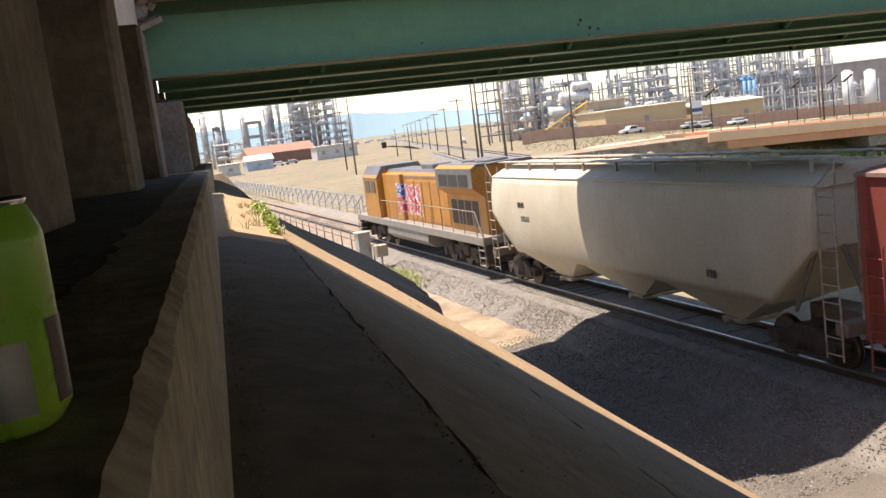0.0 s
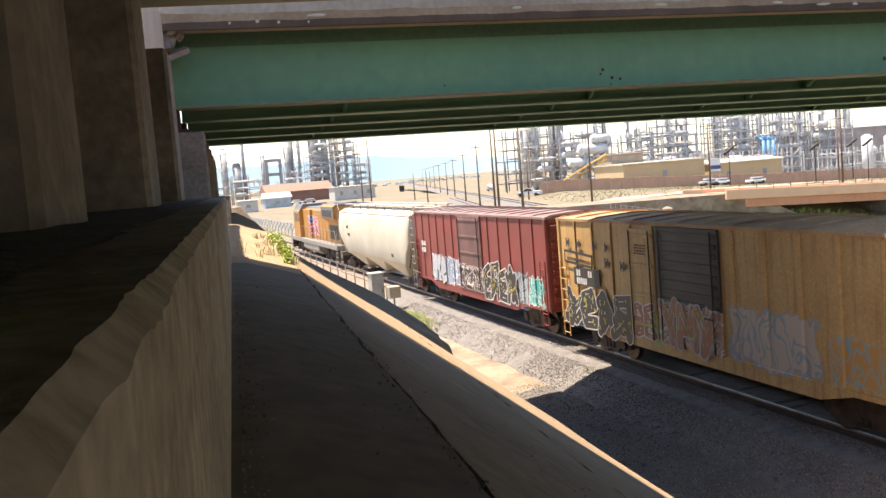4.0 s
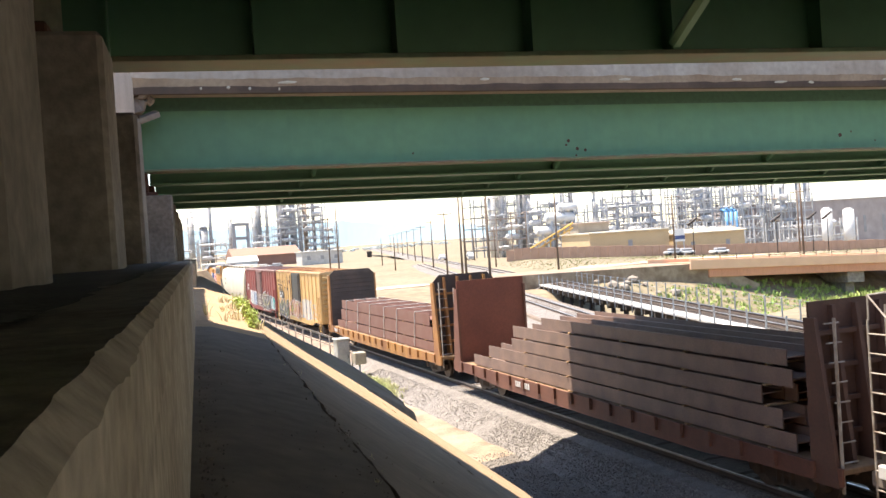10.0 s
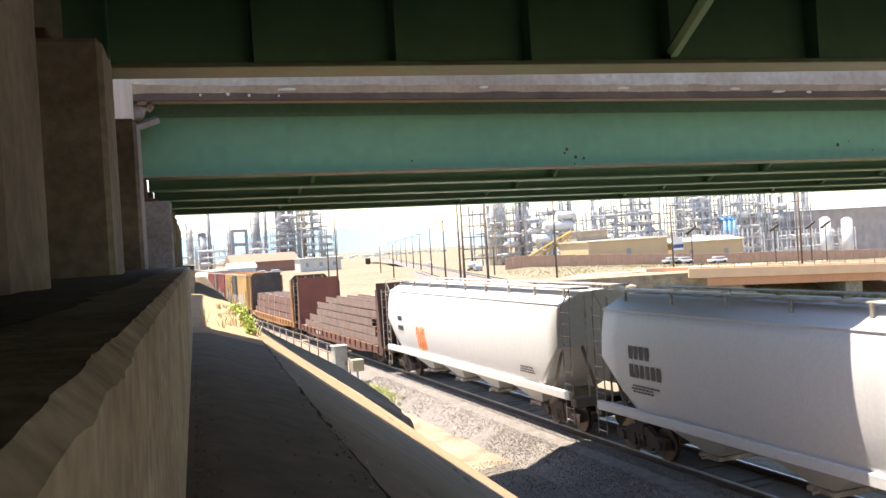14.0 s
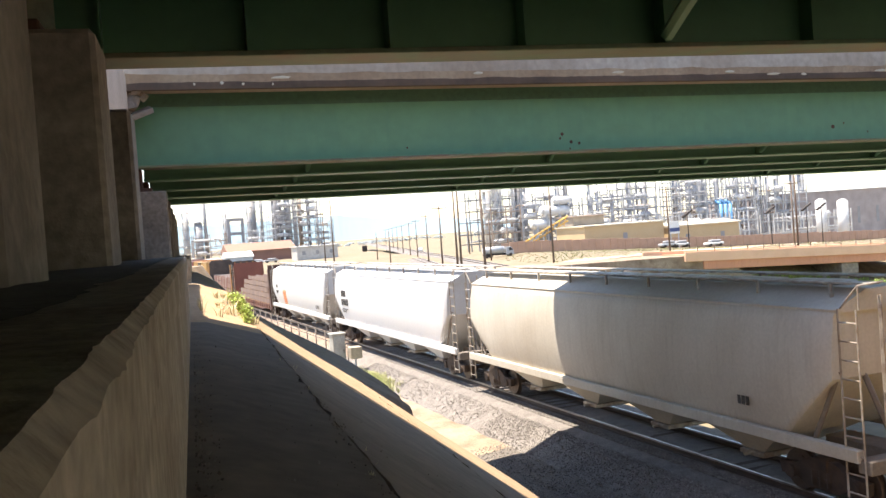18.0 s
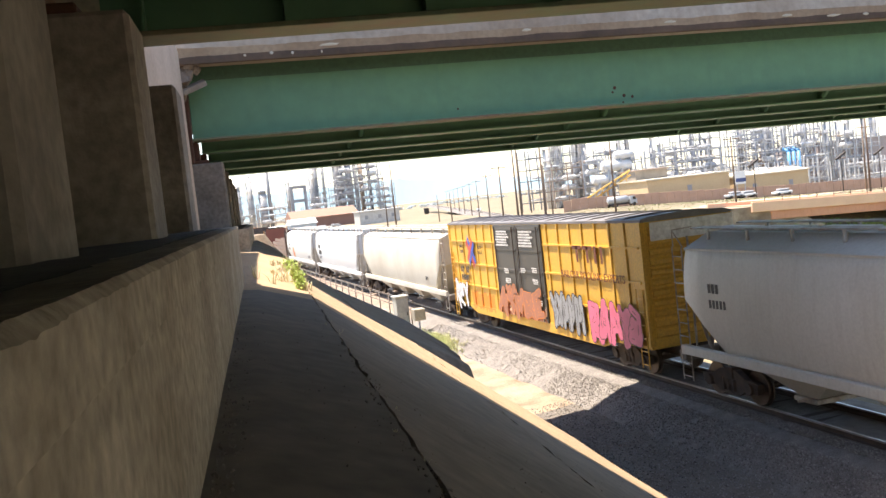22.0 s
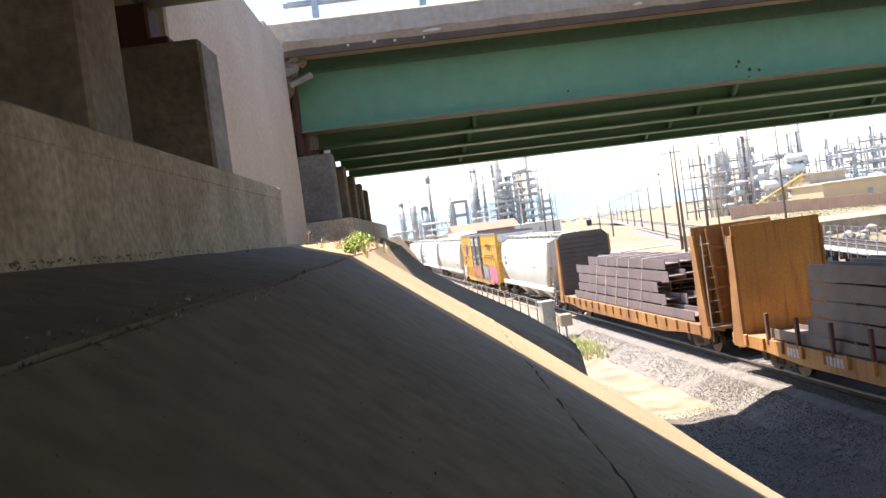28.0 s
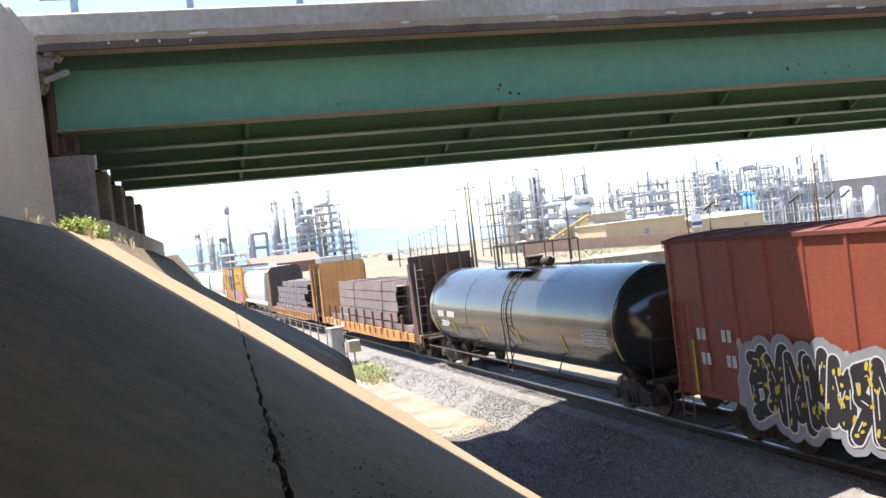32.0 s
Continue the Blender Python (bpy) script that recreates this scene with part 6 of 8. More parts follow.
def weed_bush(d, s, r, h, n, seed):
    """A leafy weed: thin stems with many small leaves."""
    rng = random.Random(seed)
    at = on_slope(d, s)
    ob = thing("weed_bush", "bright green leafy weed growing from a joint in the slope", "plant", "weeds on the slope", at=pose(at.x, at.y, at.z - 0.01))
    st, verts, faces = empty_bm(), [], []
    for i in range(12):
        a, q = rng.uniform(0, 6.28), rng.uniform(0.1, 1)
        top = Vector((r * q * math.cos(a), r * q * math.sin(a), h * rng.uniform(0.5, 1)))
        rod(st, (0.1 * top.x, 0.1 * top.y, 0), top, 0.006, 4, 0.002)
        for j in range(n // 7):
            c = top * rng.uniform(0.2, 1.02) + Vector((rng.gauss(0, 0.02), rng.gauss(0, 0.02), rng.gauss(0, 0.025)))
            c.z = max(0.01, c.z)
            u = Vector((rng.gauss(0, 1), rng.gauss(0, 1), rng.gauss(0, 0.7))).normalized() * rng.uniform(0.010, 0.022)
            w = u.cross(Vector((rng.gauss(0, 1), rng.gauss(0, 1), rng.gauss(0, 1)))).normalized() * u.length * 0.42
            k = len(verts)
            verts += [c - u, c + w, c + u, c - w]
            faces.append((k, k + 1, k + 2, k + 3))
    part("stem", st, STRAW, ob)
    me = bpy.data.meshes.new("leaves")
    me.from_pydata(verts, [], faces)
    me.materials.append(WEED)
    part("leaves", me, WEED, ob)


for d, along, r, h, seed in ((0.47, 0.25, 0.035, 0.10, 3), (0.48, 0.75, 0.045, 0.15, 4), (0.49, 1.5, 0.06, 0.20, 7), (0.47, 2.2, 0.06, 0.19, 8), (0.45, 2.9, 0.05, 0.16, 9)):
    weed_bush(d, along, 1.15 * r, h, 230, seed)
rng = random.Random(11)
verts, faces = [], []
for i in range(26):
    d, s = rng.choice((0.54, 0.54, 0.35, 0.2)) + rng.gauss(0, 0.06), rng.uniform(0.2, 4.5)
    p = on_slope(max(0.02, d), s)
    tuft(verts, faces, p.x, p.y, p.z - 0.01, rng.uniform(0.06, 0.2), 9, rng, 0.9, 0.004)
for i in range(26):
    s = rng.uniform(-6.5, 0.5)
    p = on_slope(0.54 + rng.gauss(0, 0.02), s)
    tuft(verts, faces, p.x, p.y, p.z - 0.015, rng.uniform(0.015, 0.04), 6, rng, 0.9, 0.002)
grown("dry_grass", verts, faces, STRAW, "dry straw-coloured grass in the joints of the slope", "grass", "stuff")
verts, faces = [], []
for i in range(1800):
    x, y = rng.gauss(-3.2, 0.35), rng.gauss(43.4, 1.4)
    tuft(verts, faces, x, y, -0.80 + 0.2 * smooth(-3.4, -2.5, x), rng.uniform(0.12, 0.34), 7, rng, 0.8, 0.01)
grown("trackside_grass", verts, faces, mat("trackside_green", (0.34, 0.38, 0.16), 0.85, second=(0.46, 0.44, 0.24), scale=1.5, island=0.3), "green grass tufts beside the track", "grass", "stuff")
verts, faces = [], []
for i in range(9000):
    x = rng.uniform(24, 96)
    y = rng.uniform(50, 104)
    c = y - 0.28 * x
    if not 46 < c < 84 or (x < 20 + 0.26 * y + 3):
        continue
    tuft(verts, faces, x, y, ground_z(x, y) - 0.05, rng.uniform(0.25, 0.8) * (1.0 + 0.5 * smooth(60, 90, x)), 10, rng, 0.8, 0.035)
grown("creek_reeds", verts, faces, mat("reed_green", (0.24, 0.40, 0.10), 0.8, second=(0.38, 0.42, 0.13), scale=0.08, island=0.45), "bright green reeds along the creek", "reeds", "stuff")
verts, faces = [], []
for i in range(6000):
    x, y = rng.uniform(22, 110), rng.uniform(96, 185)
    if x < 18 + 0.26 * y:
        continue
    tuft(verts, faces, x, y, ground_z(x, y) - 0.03, rng.uniform(0.10, 0.28), 6, rng, 0.9, 0.035)
grown("verge_grass", verts, faces, mat("verge_grass", (0.30, 0.27, 0.14), 0.9, second=(0.20, 0.22, 0.09), scale=0.03, island=0.35), "pale dry and greenish grass beside the line", "grass", "stuff")

verts, faces = [], []
for i in range(6200):
    d, s = rng.uniform(0.05, 4.2), rng.gauss(-6.0, 2.2)
    if i > 2600:
        d, s = 1.9 + abs(rng.gauss(0, 1.4)), rng.gauss(-6.3, 1.3)
    if i % 3 == 0:
        d = rng.choice((0.03, 0.54, 1.77)) + rng.gauss(0, 0.025)
    p = on_slope(max(0.02, d), s)
    r = rng.uniform(0.001, 0.004) * (2.0 if i % 40 == 0 else 1.0) * (1.5 if i > 2600 else 1.0)
    k = len(verts)
    q = Euler((rng.random() * 6, rng.random() * 6, rng.random() * 6)).to_matrix()
    for v in ((1.4, 0, 0), (-1, 0.3, 0), (0, 1, 0), (0.2, -0.8, 0), (0, 0, 0.7), (0, 0.1, -0.7)):
        verts.append(p + q @ (Vector(v) * r) + Vector((0, 0, 0.5 * r)))
    faces += [(k + a, k + b, k + c) for a, b, c in ((0, 2, 4), (2, 1, 4), (1, 3, 4), (3, 0, 4), (2, 0, 5), (1, 2, 5), (3, 1, 5), (0, 3, 5))]
grown("slope_grit", verts, faces, mat("grit", (0.10, 0.08, 0.065), 0.95, second=(0.17, 0.15, 0.13), scale=9, island=0.5), "loose grit and crumbs on the concrete slope", "gravel", "stuff")

# ---- creek crossings of the railway ----
DARKSTEEL = mat("dark_girder", (0.05, 0.04, 0.035), 0.8, scale=1.5)
PALE = mat("pale_concrete", (0.55, 0.54, 0.52), 0.85, second=(0.42, 0.40, 0.37), scale=1.0, fine=12)
POLEWOOD = mat("pole_wood", (0.17, 0.12, 0.085), 0.9, second=(0.10, 0.075, 0.06), scale=1.0, fine=16, streaks=0.4)
main_span = thing("rail_bridge_main", "railway bridge with a pale walkway and dark timber bents", "bridge", kind="structure", at=MAINLINE)
bm = empty_bm()
bevelled(bm, -1.45, 1.9, 30, 108, -0.85, -0.22, 0.03)
part("deck", bm, DARKSTEEL, main_span)
for k in range(13):
    bm = empty_bm()
    bevelled(bm, -2.55, -1.5, 30 + 6 * k, 35.97 + 6 * k, -0.42, -0.25, 0.02)
    part("walkway", bm, PALE, main_span, "pale walkway slab")
post = empty_bm()
bevelled(post, -0.045, 0.045, -0.045, 0.045, -0.9, 0.95, 0.008)
post = mesh("rail_post", post, STEEL)
bent = empty_bm()
for x in (-1.9, -0.7, 0.7, 1.9):
    rod(bent, (x, 0, -5), (x * 0.9, 0, -1.1), 0.17, 8)
box(bent, -2.3, 2.3, -0.18, 0.18, -1.15, -0.86)
bent = mesh("bent", bent, DARKSTEEL)
corbel = empty_bm()
bevelled(corbel, -2.5, -1.0, -0.14, 0.14, -0.86, -0.44, 0.02)
corbel = mesh("corbel", corbel, TIE)
for k in range(32):
    part("rail_post", post, STEEL, main_span, at=pose(-2.58, 31 + 2.45 * k, 0))
    part("rail_post", post, STEEL, main_span, at=pose(2.4, 31.8 + 2.45 * k, 0))
    part("corbel", corbel, TIE, main_span, at=pose(0, 30.6 + 2.45 * k, 0))
for k in range(20):
    part("bent", bent, DARKSTEEL, main_span, at=pose(0, 32 + 4.0 * k, 0))
for x, z in ((2.4, 0.9), (2.4, 0.5)):
    bm = empty_bm()
    rod(bm, (x, 30, z), (x, 108, z), 0.012, 5)
    part("cable", bm, STEEL, main_span)
for k in range(9):
    bm = empty_bm()
    y = 34 + 6.3 * k
    bevelled(bm, -3.5 - 0.3 * (k % 2), -2.7, y, y + 1.1, -3.4 + 0.3 * (k % 3), -2.1 + 0.3 * (k % 2), 0.06)
    part("footing_block", bm, PALE, main_span, "pale concrete block")
SIDELINE = pose(1.7, 0, -0.12, rz=-15.1)
track("track_side", "railway siding leaving the train's track", SIDELINE, 36, 230, False, 36, 150)
bm = empty_bm()
prism(bm, [(-2.6, -0.42), (2.6, -0.42), (4.6, -4.6), (-4.6, -4.6)], "y", 36, 112)
solid("siding_fill", bm, mat("cinder_fill", (0.15, 0.115, 0.09), 0.95, second=(0.21, 0.16, 0.12), scale=0.6, fine=10, spread=0.3), "brown earth fill under the siding", "embankment", kind="structure", at=SIDELINE)
span = thing("rail_bridge_train", "concrete railway bridge with a pipe handrail over the creek", "bridge", kind="structure")
bm = empty_bm()
bevelled(bm, -3.3, 4.2, 50.4, 104, -1.5, -0.36, 0.04)
part("deck", bm, CONCRETE, span)
for y in (51, 60, 69, 78, 87, 96, 103):
    bm = empty_bm()
    bevelled(bm, -2.8, 3.7, y, y + 0.7, -5, -1.5, 0.04)
    part("pier", bm, CONCRETE, span)
    bm = empty_bm()
post = empty_bm()
rod(post, (0, 0, -0.36), (0, 0, 1.12), 0.035, 8)
HANDRAIL = mat("worn_handrail", (0.24, 0.20, 0.17), 0.7, 0.2, scale=2)
post = mesh("handrail_post", post, HANDRAIL)
for i in range(40):
    part("handrail_post", post, STEEL, span, at=pose(-3.2, 46.5 + 2.4 * i, -0.35 if i < 2 else 0))
for z in (0.62, 1.12):
    bm = empty_bm()
    rod(bm, (-3.2, 46, z), (-3.2, 141, z), 0.03, 8)
    part("handrail", bm, HANDRAIL, span)
for i in range(36):
    y = 58 + 3.0 * i
    bm = empty_bm()
    for a, b in (((4, y, 0.2), (4, y + 3, 1.3)), ((4, y, 1.3), (4, y + 3, 0.2)), ((4, y, -0.36), (4, y, 1.35)), ((4, y, 1.3), (4, y + 3, 1.3)), ((4, y, 0.2), (4, y + 3, 0.2))):
        rod(bm, a, b, 0.045, 5)
    part("lattice_panel", bm, STEEL, span, "grey steel lattice railing panel")
track("track_train_far", "railway track beyond the creek", Matrix.Identity(4), 50.5, 260, False, 50.5, 200, bed=CINDER)
bm = empty_bm()
for k in range(9):
    bevelled(bm, -4.9 + 0.03 * (k % 2), -4.78 + 0.03 * (k % 2), 50 + 0.35 * k, 50.34 + 0.35 * k, -2.6, -0.5, 0.01)
solid("wing_panel", bm, PALE, "grey ribbed retaining panel beside the bridge", "retaining wall", kind="structure")
cab = thing("signal_cabinet", "pale grey steel signal cabinet on a concrete base beside the track", "cabinet", at=pose(-3.6, 47.0, -0.75, rz=4) @ Matrix.Diagonal((0.74, 0.74, 0.86, 1)))
bm = empty_bm()
bevelled(bm, -0.6, 0.6, -0.6, 0.6, -0.25, 0.35, 0.03)
part("base", bm, CONCRETE, cab)
bm = empty_bm()
bevelled(bm, -0.45, 0.45, -0.45, 0.45, 0.35, 2.4, 0.03)
part("body", bm, mat("cabinet_grey", (0.42, 0.42, 0.38), 0.55, scale=1.5), cab)
bm = empty_bm()
bevelled(bm, -0.52, 0.52, -0.52, 0.52, 2.4, 2.5, 0.03)
part("roof", bm, mat("cabinet_grey", (0.42, 0.42, 0.38)), cab)
bm = empty_bm()
bevelled(bm, -0.38, 0.38, -0.47, -0.452, 0.45, 2.3, 0.008)
dr = part("door", bm, STEEL, cab)
bm = empty_bm()
bevelled(bm, 0.26, 0.31, -0.51, -0.47, 1.3, 1.5, 0.008)
part("handle", bm, DARKSTEEL, dr)
box2 = thing("relay_box", "small grey relay box on a post", "box", at=pose(-2.95, 46.0, -0.6))
bm = empty_bm()
rod(bm, (0, 0, -0.2), (0, 0, 0.7), 0.05, 8)
part("post", bm, STEEL, box2)
bm = empty_bm()
bevelled(bm, -0.3, 0.3, -0.3, 0.3, 0.7, 1.3, 0.03)
part("body", bm, mat("tan_box", (0.40, 0.36, 0.28), 0.7, scale=2), box2)

# ---- red bridge over the creek ----
REDPAINT = mat("red_concrete", (0.60, 0.29, 0.17), 0.85, second=(0.52, 0.24, 0.14), scale=0.3, streaks=0.3, spots=(0.3, 0.12, 0.07))
ORANGE = mat("orange_barrier", (0.76, 0.48, 0.31), 0.85, second=(0.68, 0.41, 0.26), scale=0.4)
RB = pose(59, 101, 0.75, rz=-2, ry=2.4)
rbr = thing("creek_bridge", "road bridge with a red girder and an orange barrier", "bridge", kind="structure", at=RB)
bm = empty_bm()
bevelled(bm, 1.0, 120, 0.3, 10.5, -2.05, -0.15, 0.05)
part("girder", bm, REDPAINT, rbr)
bm = empty_bm()
bevelled(bm, -2.0, 120, 0, 0.3, -0.95, 0.35, 0.04)
part("barrier", bm, ORANGE, rbr, "orange concrete barrier")
bm = empty_bm()
bevelled(bm, -2.0, 120, 10.5, 10.8, -0.95, 0.35, 0.04)
part("barrier", bm, ORANGE, rbr, "orange concrete barrier")
post = empty_bm()
bevelled(post, -0.04, 0.04, -0.04, 0.04, 0.35, 1.05, 0.006)
post = mesh("fence_post", post, POLEWOOD)
for i in range(46):
    part("fence_post", post, POLEWOOD, rbr, at=pose(2.6 * i, 0.15, 0))
bm = empty_bm()
rod(bm, (0, 0.15, 1.0), (119, 0.15, 1.0), 0.02, 5)
part("fence_rail", bm, POLEWOOD, rbr)
for x in (25.5, 58, 90):
    bm = empty_bm()
    bevelled(bm, x - 1.5, x + 1.5, 0.8, 10, -3.6, -2.05, 0.06)
    bevelled(bm, x - 0.8, x + 0.8, 2.0, 8.5, -9.5, -3.6, 0.06)
    part("pier", bm, CONCRETE, rbr)
bm = empty_bm()
prism(bm, [(-30, -1.0), (-1, -0.2), (2.5, -0.4), (9, -3.2), (9, -8), (-30, -8)], "y", 0.5, 10.2)
part("abutment_fill", bm, DIRT, rbr, "tan earth fill at the bridge's end")
road = empty_bm()
prof = []
for k in range(60):
    x = 20 + 200 * k / 59
    y = 128 + 62 * smooth(110, 20, x) * 0.0 + 0.0 * x
    prof.append((x, y))
for (x0, y0), (x1, y1) in zip(prof, prof[1:]):
    a = [road.verts.new((x, y, ground_z(x, y) + 0.06)) for x, y in ((x0, y0 - 3), (x1, y1 - 3), (x1, y1 + 3), (x0, y0 + 3))]
    road.faces.new(a)
solid("dirt_road", road, mat("pale_dirt", (0.52, 0.42, 0.31), 0.95, second=(0.45, 0.36, 0.26), scale=0.1), "pale dirt road along the creek bank", "road", kind="structure")
rock = mat("riprap", (0.22, 0.19, 0.16), 0.95, scale=1, island=0.4)
rng = random.Random(31)
for i in range(12):
    bm = empty_bm()
    bmesh.ops.create_icosphere(bm, subdivisions=1, radius=rng.uniform(0.4, 1.0))
    for v in bm.verts:
        v.co = Vector((v.co.x * 1.3, v.co.y, v.co.z * 0.7)) * rng.uniform(0.8, 1.15)
    x, y = 47 + rng.gauss(0, 4), 100 + rng.gauss(0, 4)
    solid("boulder", bm, rock, "grey boulder on the creek bank", "boulder", "boulders", at=pose(x, y, ground_z(x, y) + 0.2, rz=rng.uniform(0, 360)))


# ---- poles ----
def utility_pole(x, y, h, arms=1, drop=1.0):
    ob = thing("utility_pole", "brown wooden utility pole with crossarms" if arms else "tall plain brown wooden pole", "utility pole", "utility poles", at=pose(x, y, ground_z(x, y) - 0.2, rz=-15))
    h = h - ground_z(x, y) + 0.2
    bm = empty_bm()
    rod(bm, (0, 0, 0), (0, 0, h), 0.17, 10, 0.10)
    part("pole", bm, POLEWOOD, ob)
    for k in range(arms):
        z = h - 0.4 - 0.9 * k
        bm = empty_bm()
        bevelled(bm, -1.25, 1.25, -0.18, -0.07, z - 0.07, z + 0.07, 0.01)
        arm = part("crossarm", bm, POLEWOOD, ob)
        for dx in (-1.15, -0.6, 0.6, 1.15):
            bm = empty_bm()
            rod(bm, (dx, -0.12, z + 0.07), (dx, -0.12, z + 0.25), 0.045, 6, 0.03)
            part("insulator", bm, PALE, arm)


for x, y, h, arms in ((49.3, 123.2, 14.1, 0), (27.4, 105.9, 12.2, 0), (29.2, 111.7, 12.0, 1), (25.0, 93.0, 11.1, 0), (38.6, 142, 10.4, 1), (53.6, 190, 10.1, 1), (70.7, 246, 9.9, 1), (80.8, 282, 9.7, 1),
                      (93, 326, 9.6, 1), (106, 372, 9.6, 1), (121, 425, 9.6, 1), (138, 485, 9.6, 1), (158, 555, 9.6, 1), (26.6, 167, 13.5, 0), (30.5, 190, 12.0, 1), (89.3, 116.3, 13.6, 0), (70.1, 123.3, 10.6, 1),
                      (97.9, 126.7, 10.4, 1), (62, 175, 8.0, 0), (78, 225, 8.0, 0), (48, 200, 7.0, 0), (60, 250, 7.0, 0)):
    utility_pole(x, y, h, arms)


def flood_pole(x, y, h, z):
    ob = thing("flood_light", "dark floodlight bracket on a steel pole", "floodlight", "floodlights", at=pose(x, y, z))
    bm = empty_bm()
    rod(bm, (0, 0, -0.3), (0, 0, h), 0.10, 8)
    part("pole", bm, DARKSTEEL, ob)
    bm = empty_bm()
    prism(bm, [(-1.5, h - 0.9), (1.2, h + 0.6), (1.3, h + 0.3), (-1.2, h - 1.2)], "y", -0.3, 0.3)
    part("lamp_head", bm, DARKSTEEL, ob)


for x, h in ((109, 8.0), (132, 8.5), (142.5, 9.0), (147, 9.0)):
    flood_pole(x, 172, h, ground_z(x, 172))

# ---- refinery ----
# plant steel colours are lightened, with the distance's haze put into them
HAZE = [mat("plant_grey", (0.44, 0.455, 0.475), 0.6, 0.2, second=(0.34, 0.35, 0.37), scale=0.3, fine=2), mat("plant_pale", (0.60, 0.60, 0.60), 0.6, 0.0, second=(0.40, 0.39, 0.38), scale=0.3, fine=2),
        mat("plant_dark", (0.26, 0.27, 0.29), 0.7, 0.2, second=(0.34, 0.33, 0.33), scale=0.3, fine=2), mat("plant_brown", (0.40, 0.32, 0.26), 0.7, 0.1, second=(0.30, 0.24, 0.2), scale=0.3, fine=2)]
PLANTWHITE = mat("tank_white", (0.70, 0.70, 0.70), 0.45, second=(0.60, 0.60, 0.59), scale=0.3)
TANWALL = mat("tan_wall", (0.56, 0.42, 0.25), 0.85, second=(0.50, 0.37, 0.22), scale=0.3, fine=4)
ORANGEROOF = mat("orange_roof", (0.30, 0.17, 0.12), 0.85, second=(0.26, 0.15, 0.11), scale=0.2, fine=3)
BROWNWALL = mat("brown_wall", (0.24, 0.13, 0.10), 0.85, second=(0.20, 0.11, 0.09), scale=0.2)


def column_tower(x, y, z0, top, w, k, rng, label=""):
    """A process column with rounded head, ring platforms, ladder and side pipe."""
    ob = thing("process_tower", label or "grey steel refinery tower with ring platforms and pipes", "refinery tower", "refinery towers", at=pose(x, y, z0))
    h, r = top - z0, w / 2
    bm = empty_bm()
    rod(bm, (0, 0, -0.5), (0, 0, h - r * 0.6), r, 14)
    rod(bm, (0, 0, h - r * 0.6), (0, 0, h), r, 14, r * 0.35)
    part("shell", bm, HAZE[k % 4], ob)
    z = h * 0.3
    while z < h - 0.8 and w > 0.8:
        bm = empty_bm()
        rod(bm, (0, 0, z), (0, 0, z + 0.12), r + 0.75, 12)
        pl = part("platform", bm, HAZE[2], ob)
        bm = empty_bm()
        for q in range(10):
            a, b = 2 * math.pi * q / 10, 2 * math.pi * (q + 1) / 10
            rod(bm, ((r + 0.7) * math.cos(a), (r + 0.7) * math.sin(a), z + 0.1), ((r + 0.7) * math.cos(a), (r + 0.7) * math.sin(a), z + 1.1), 0.05, 4)
            rod(bm, ((r + 0.7) * math.cos(a), (r + 0.7) * math.sin(a), z + 1.1), ((r + 0.7) * math.cos(b), (r + 0.7) * math.sin(b), z + 1.1), 0.05, 4)
        tagged(part("railing", bm, HAZE[1], pl), "thin pale railing", kind="stuff")
        z += rng.uniform(2.6, 4.5)
    bm = empty_bm()
    a = rng.uniform(3.4, 6.0)
    px, py = (r + 0.3) * math.cos(a), (r + 0.3) * math.sin(a)
    rod(bm, (px, py, 0), (px, py, h * rng.uniform(0.7, 0.97)), 0.16, 6)
    part("riser_pipe", bm, HAZE[1], ob)
    return ob


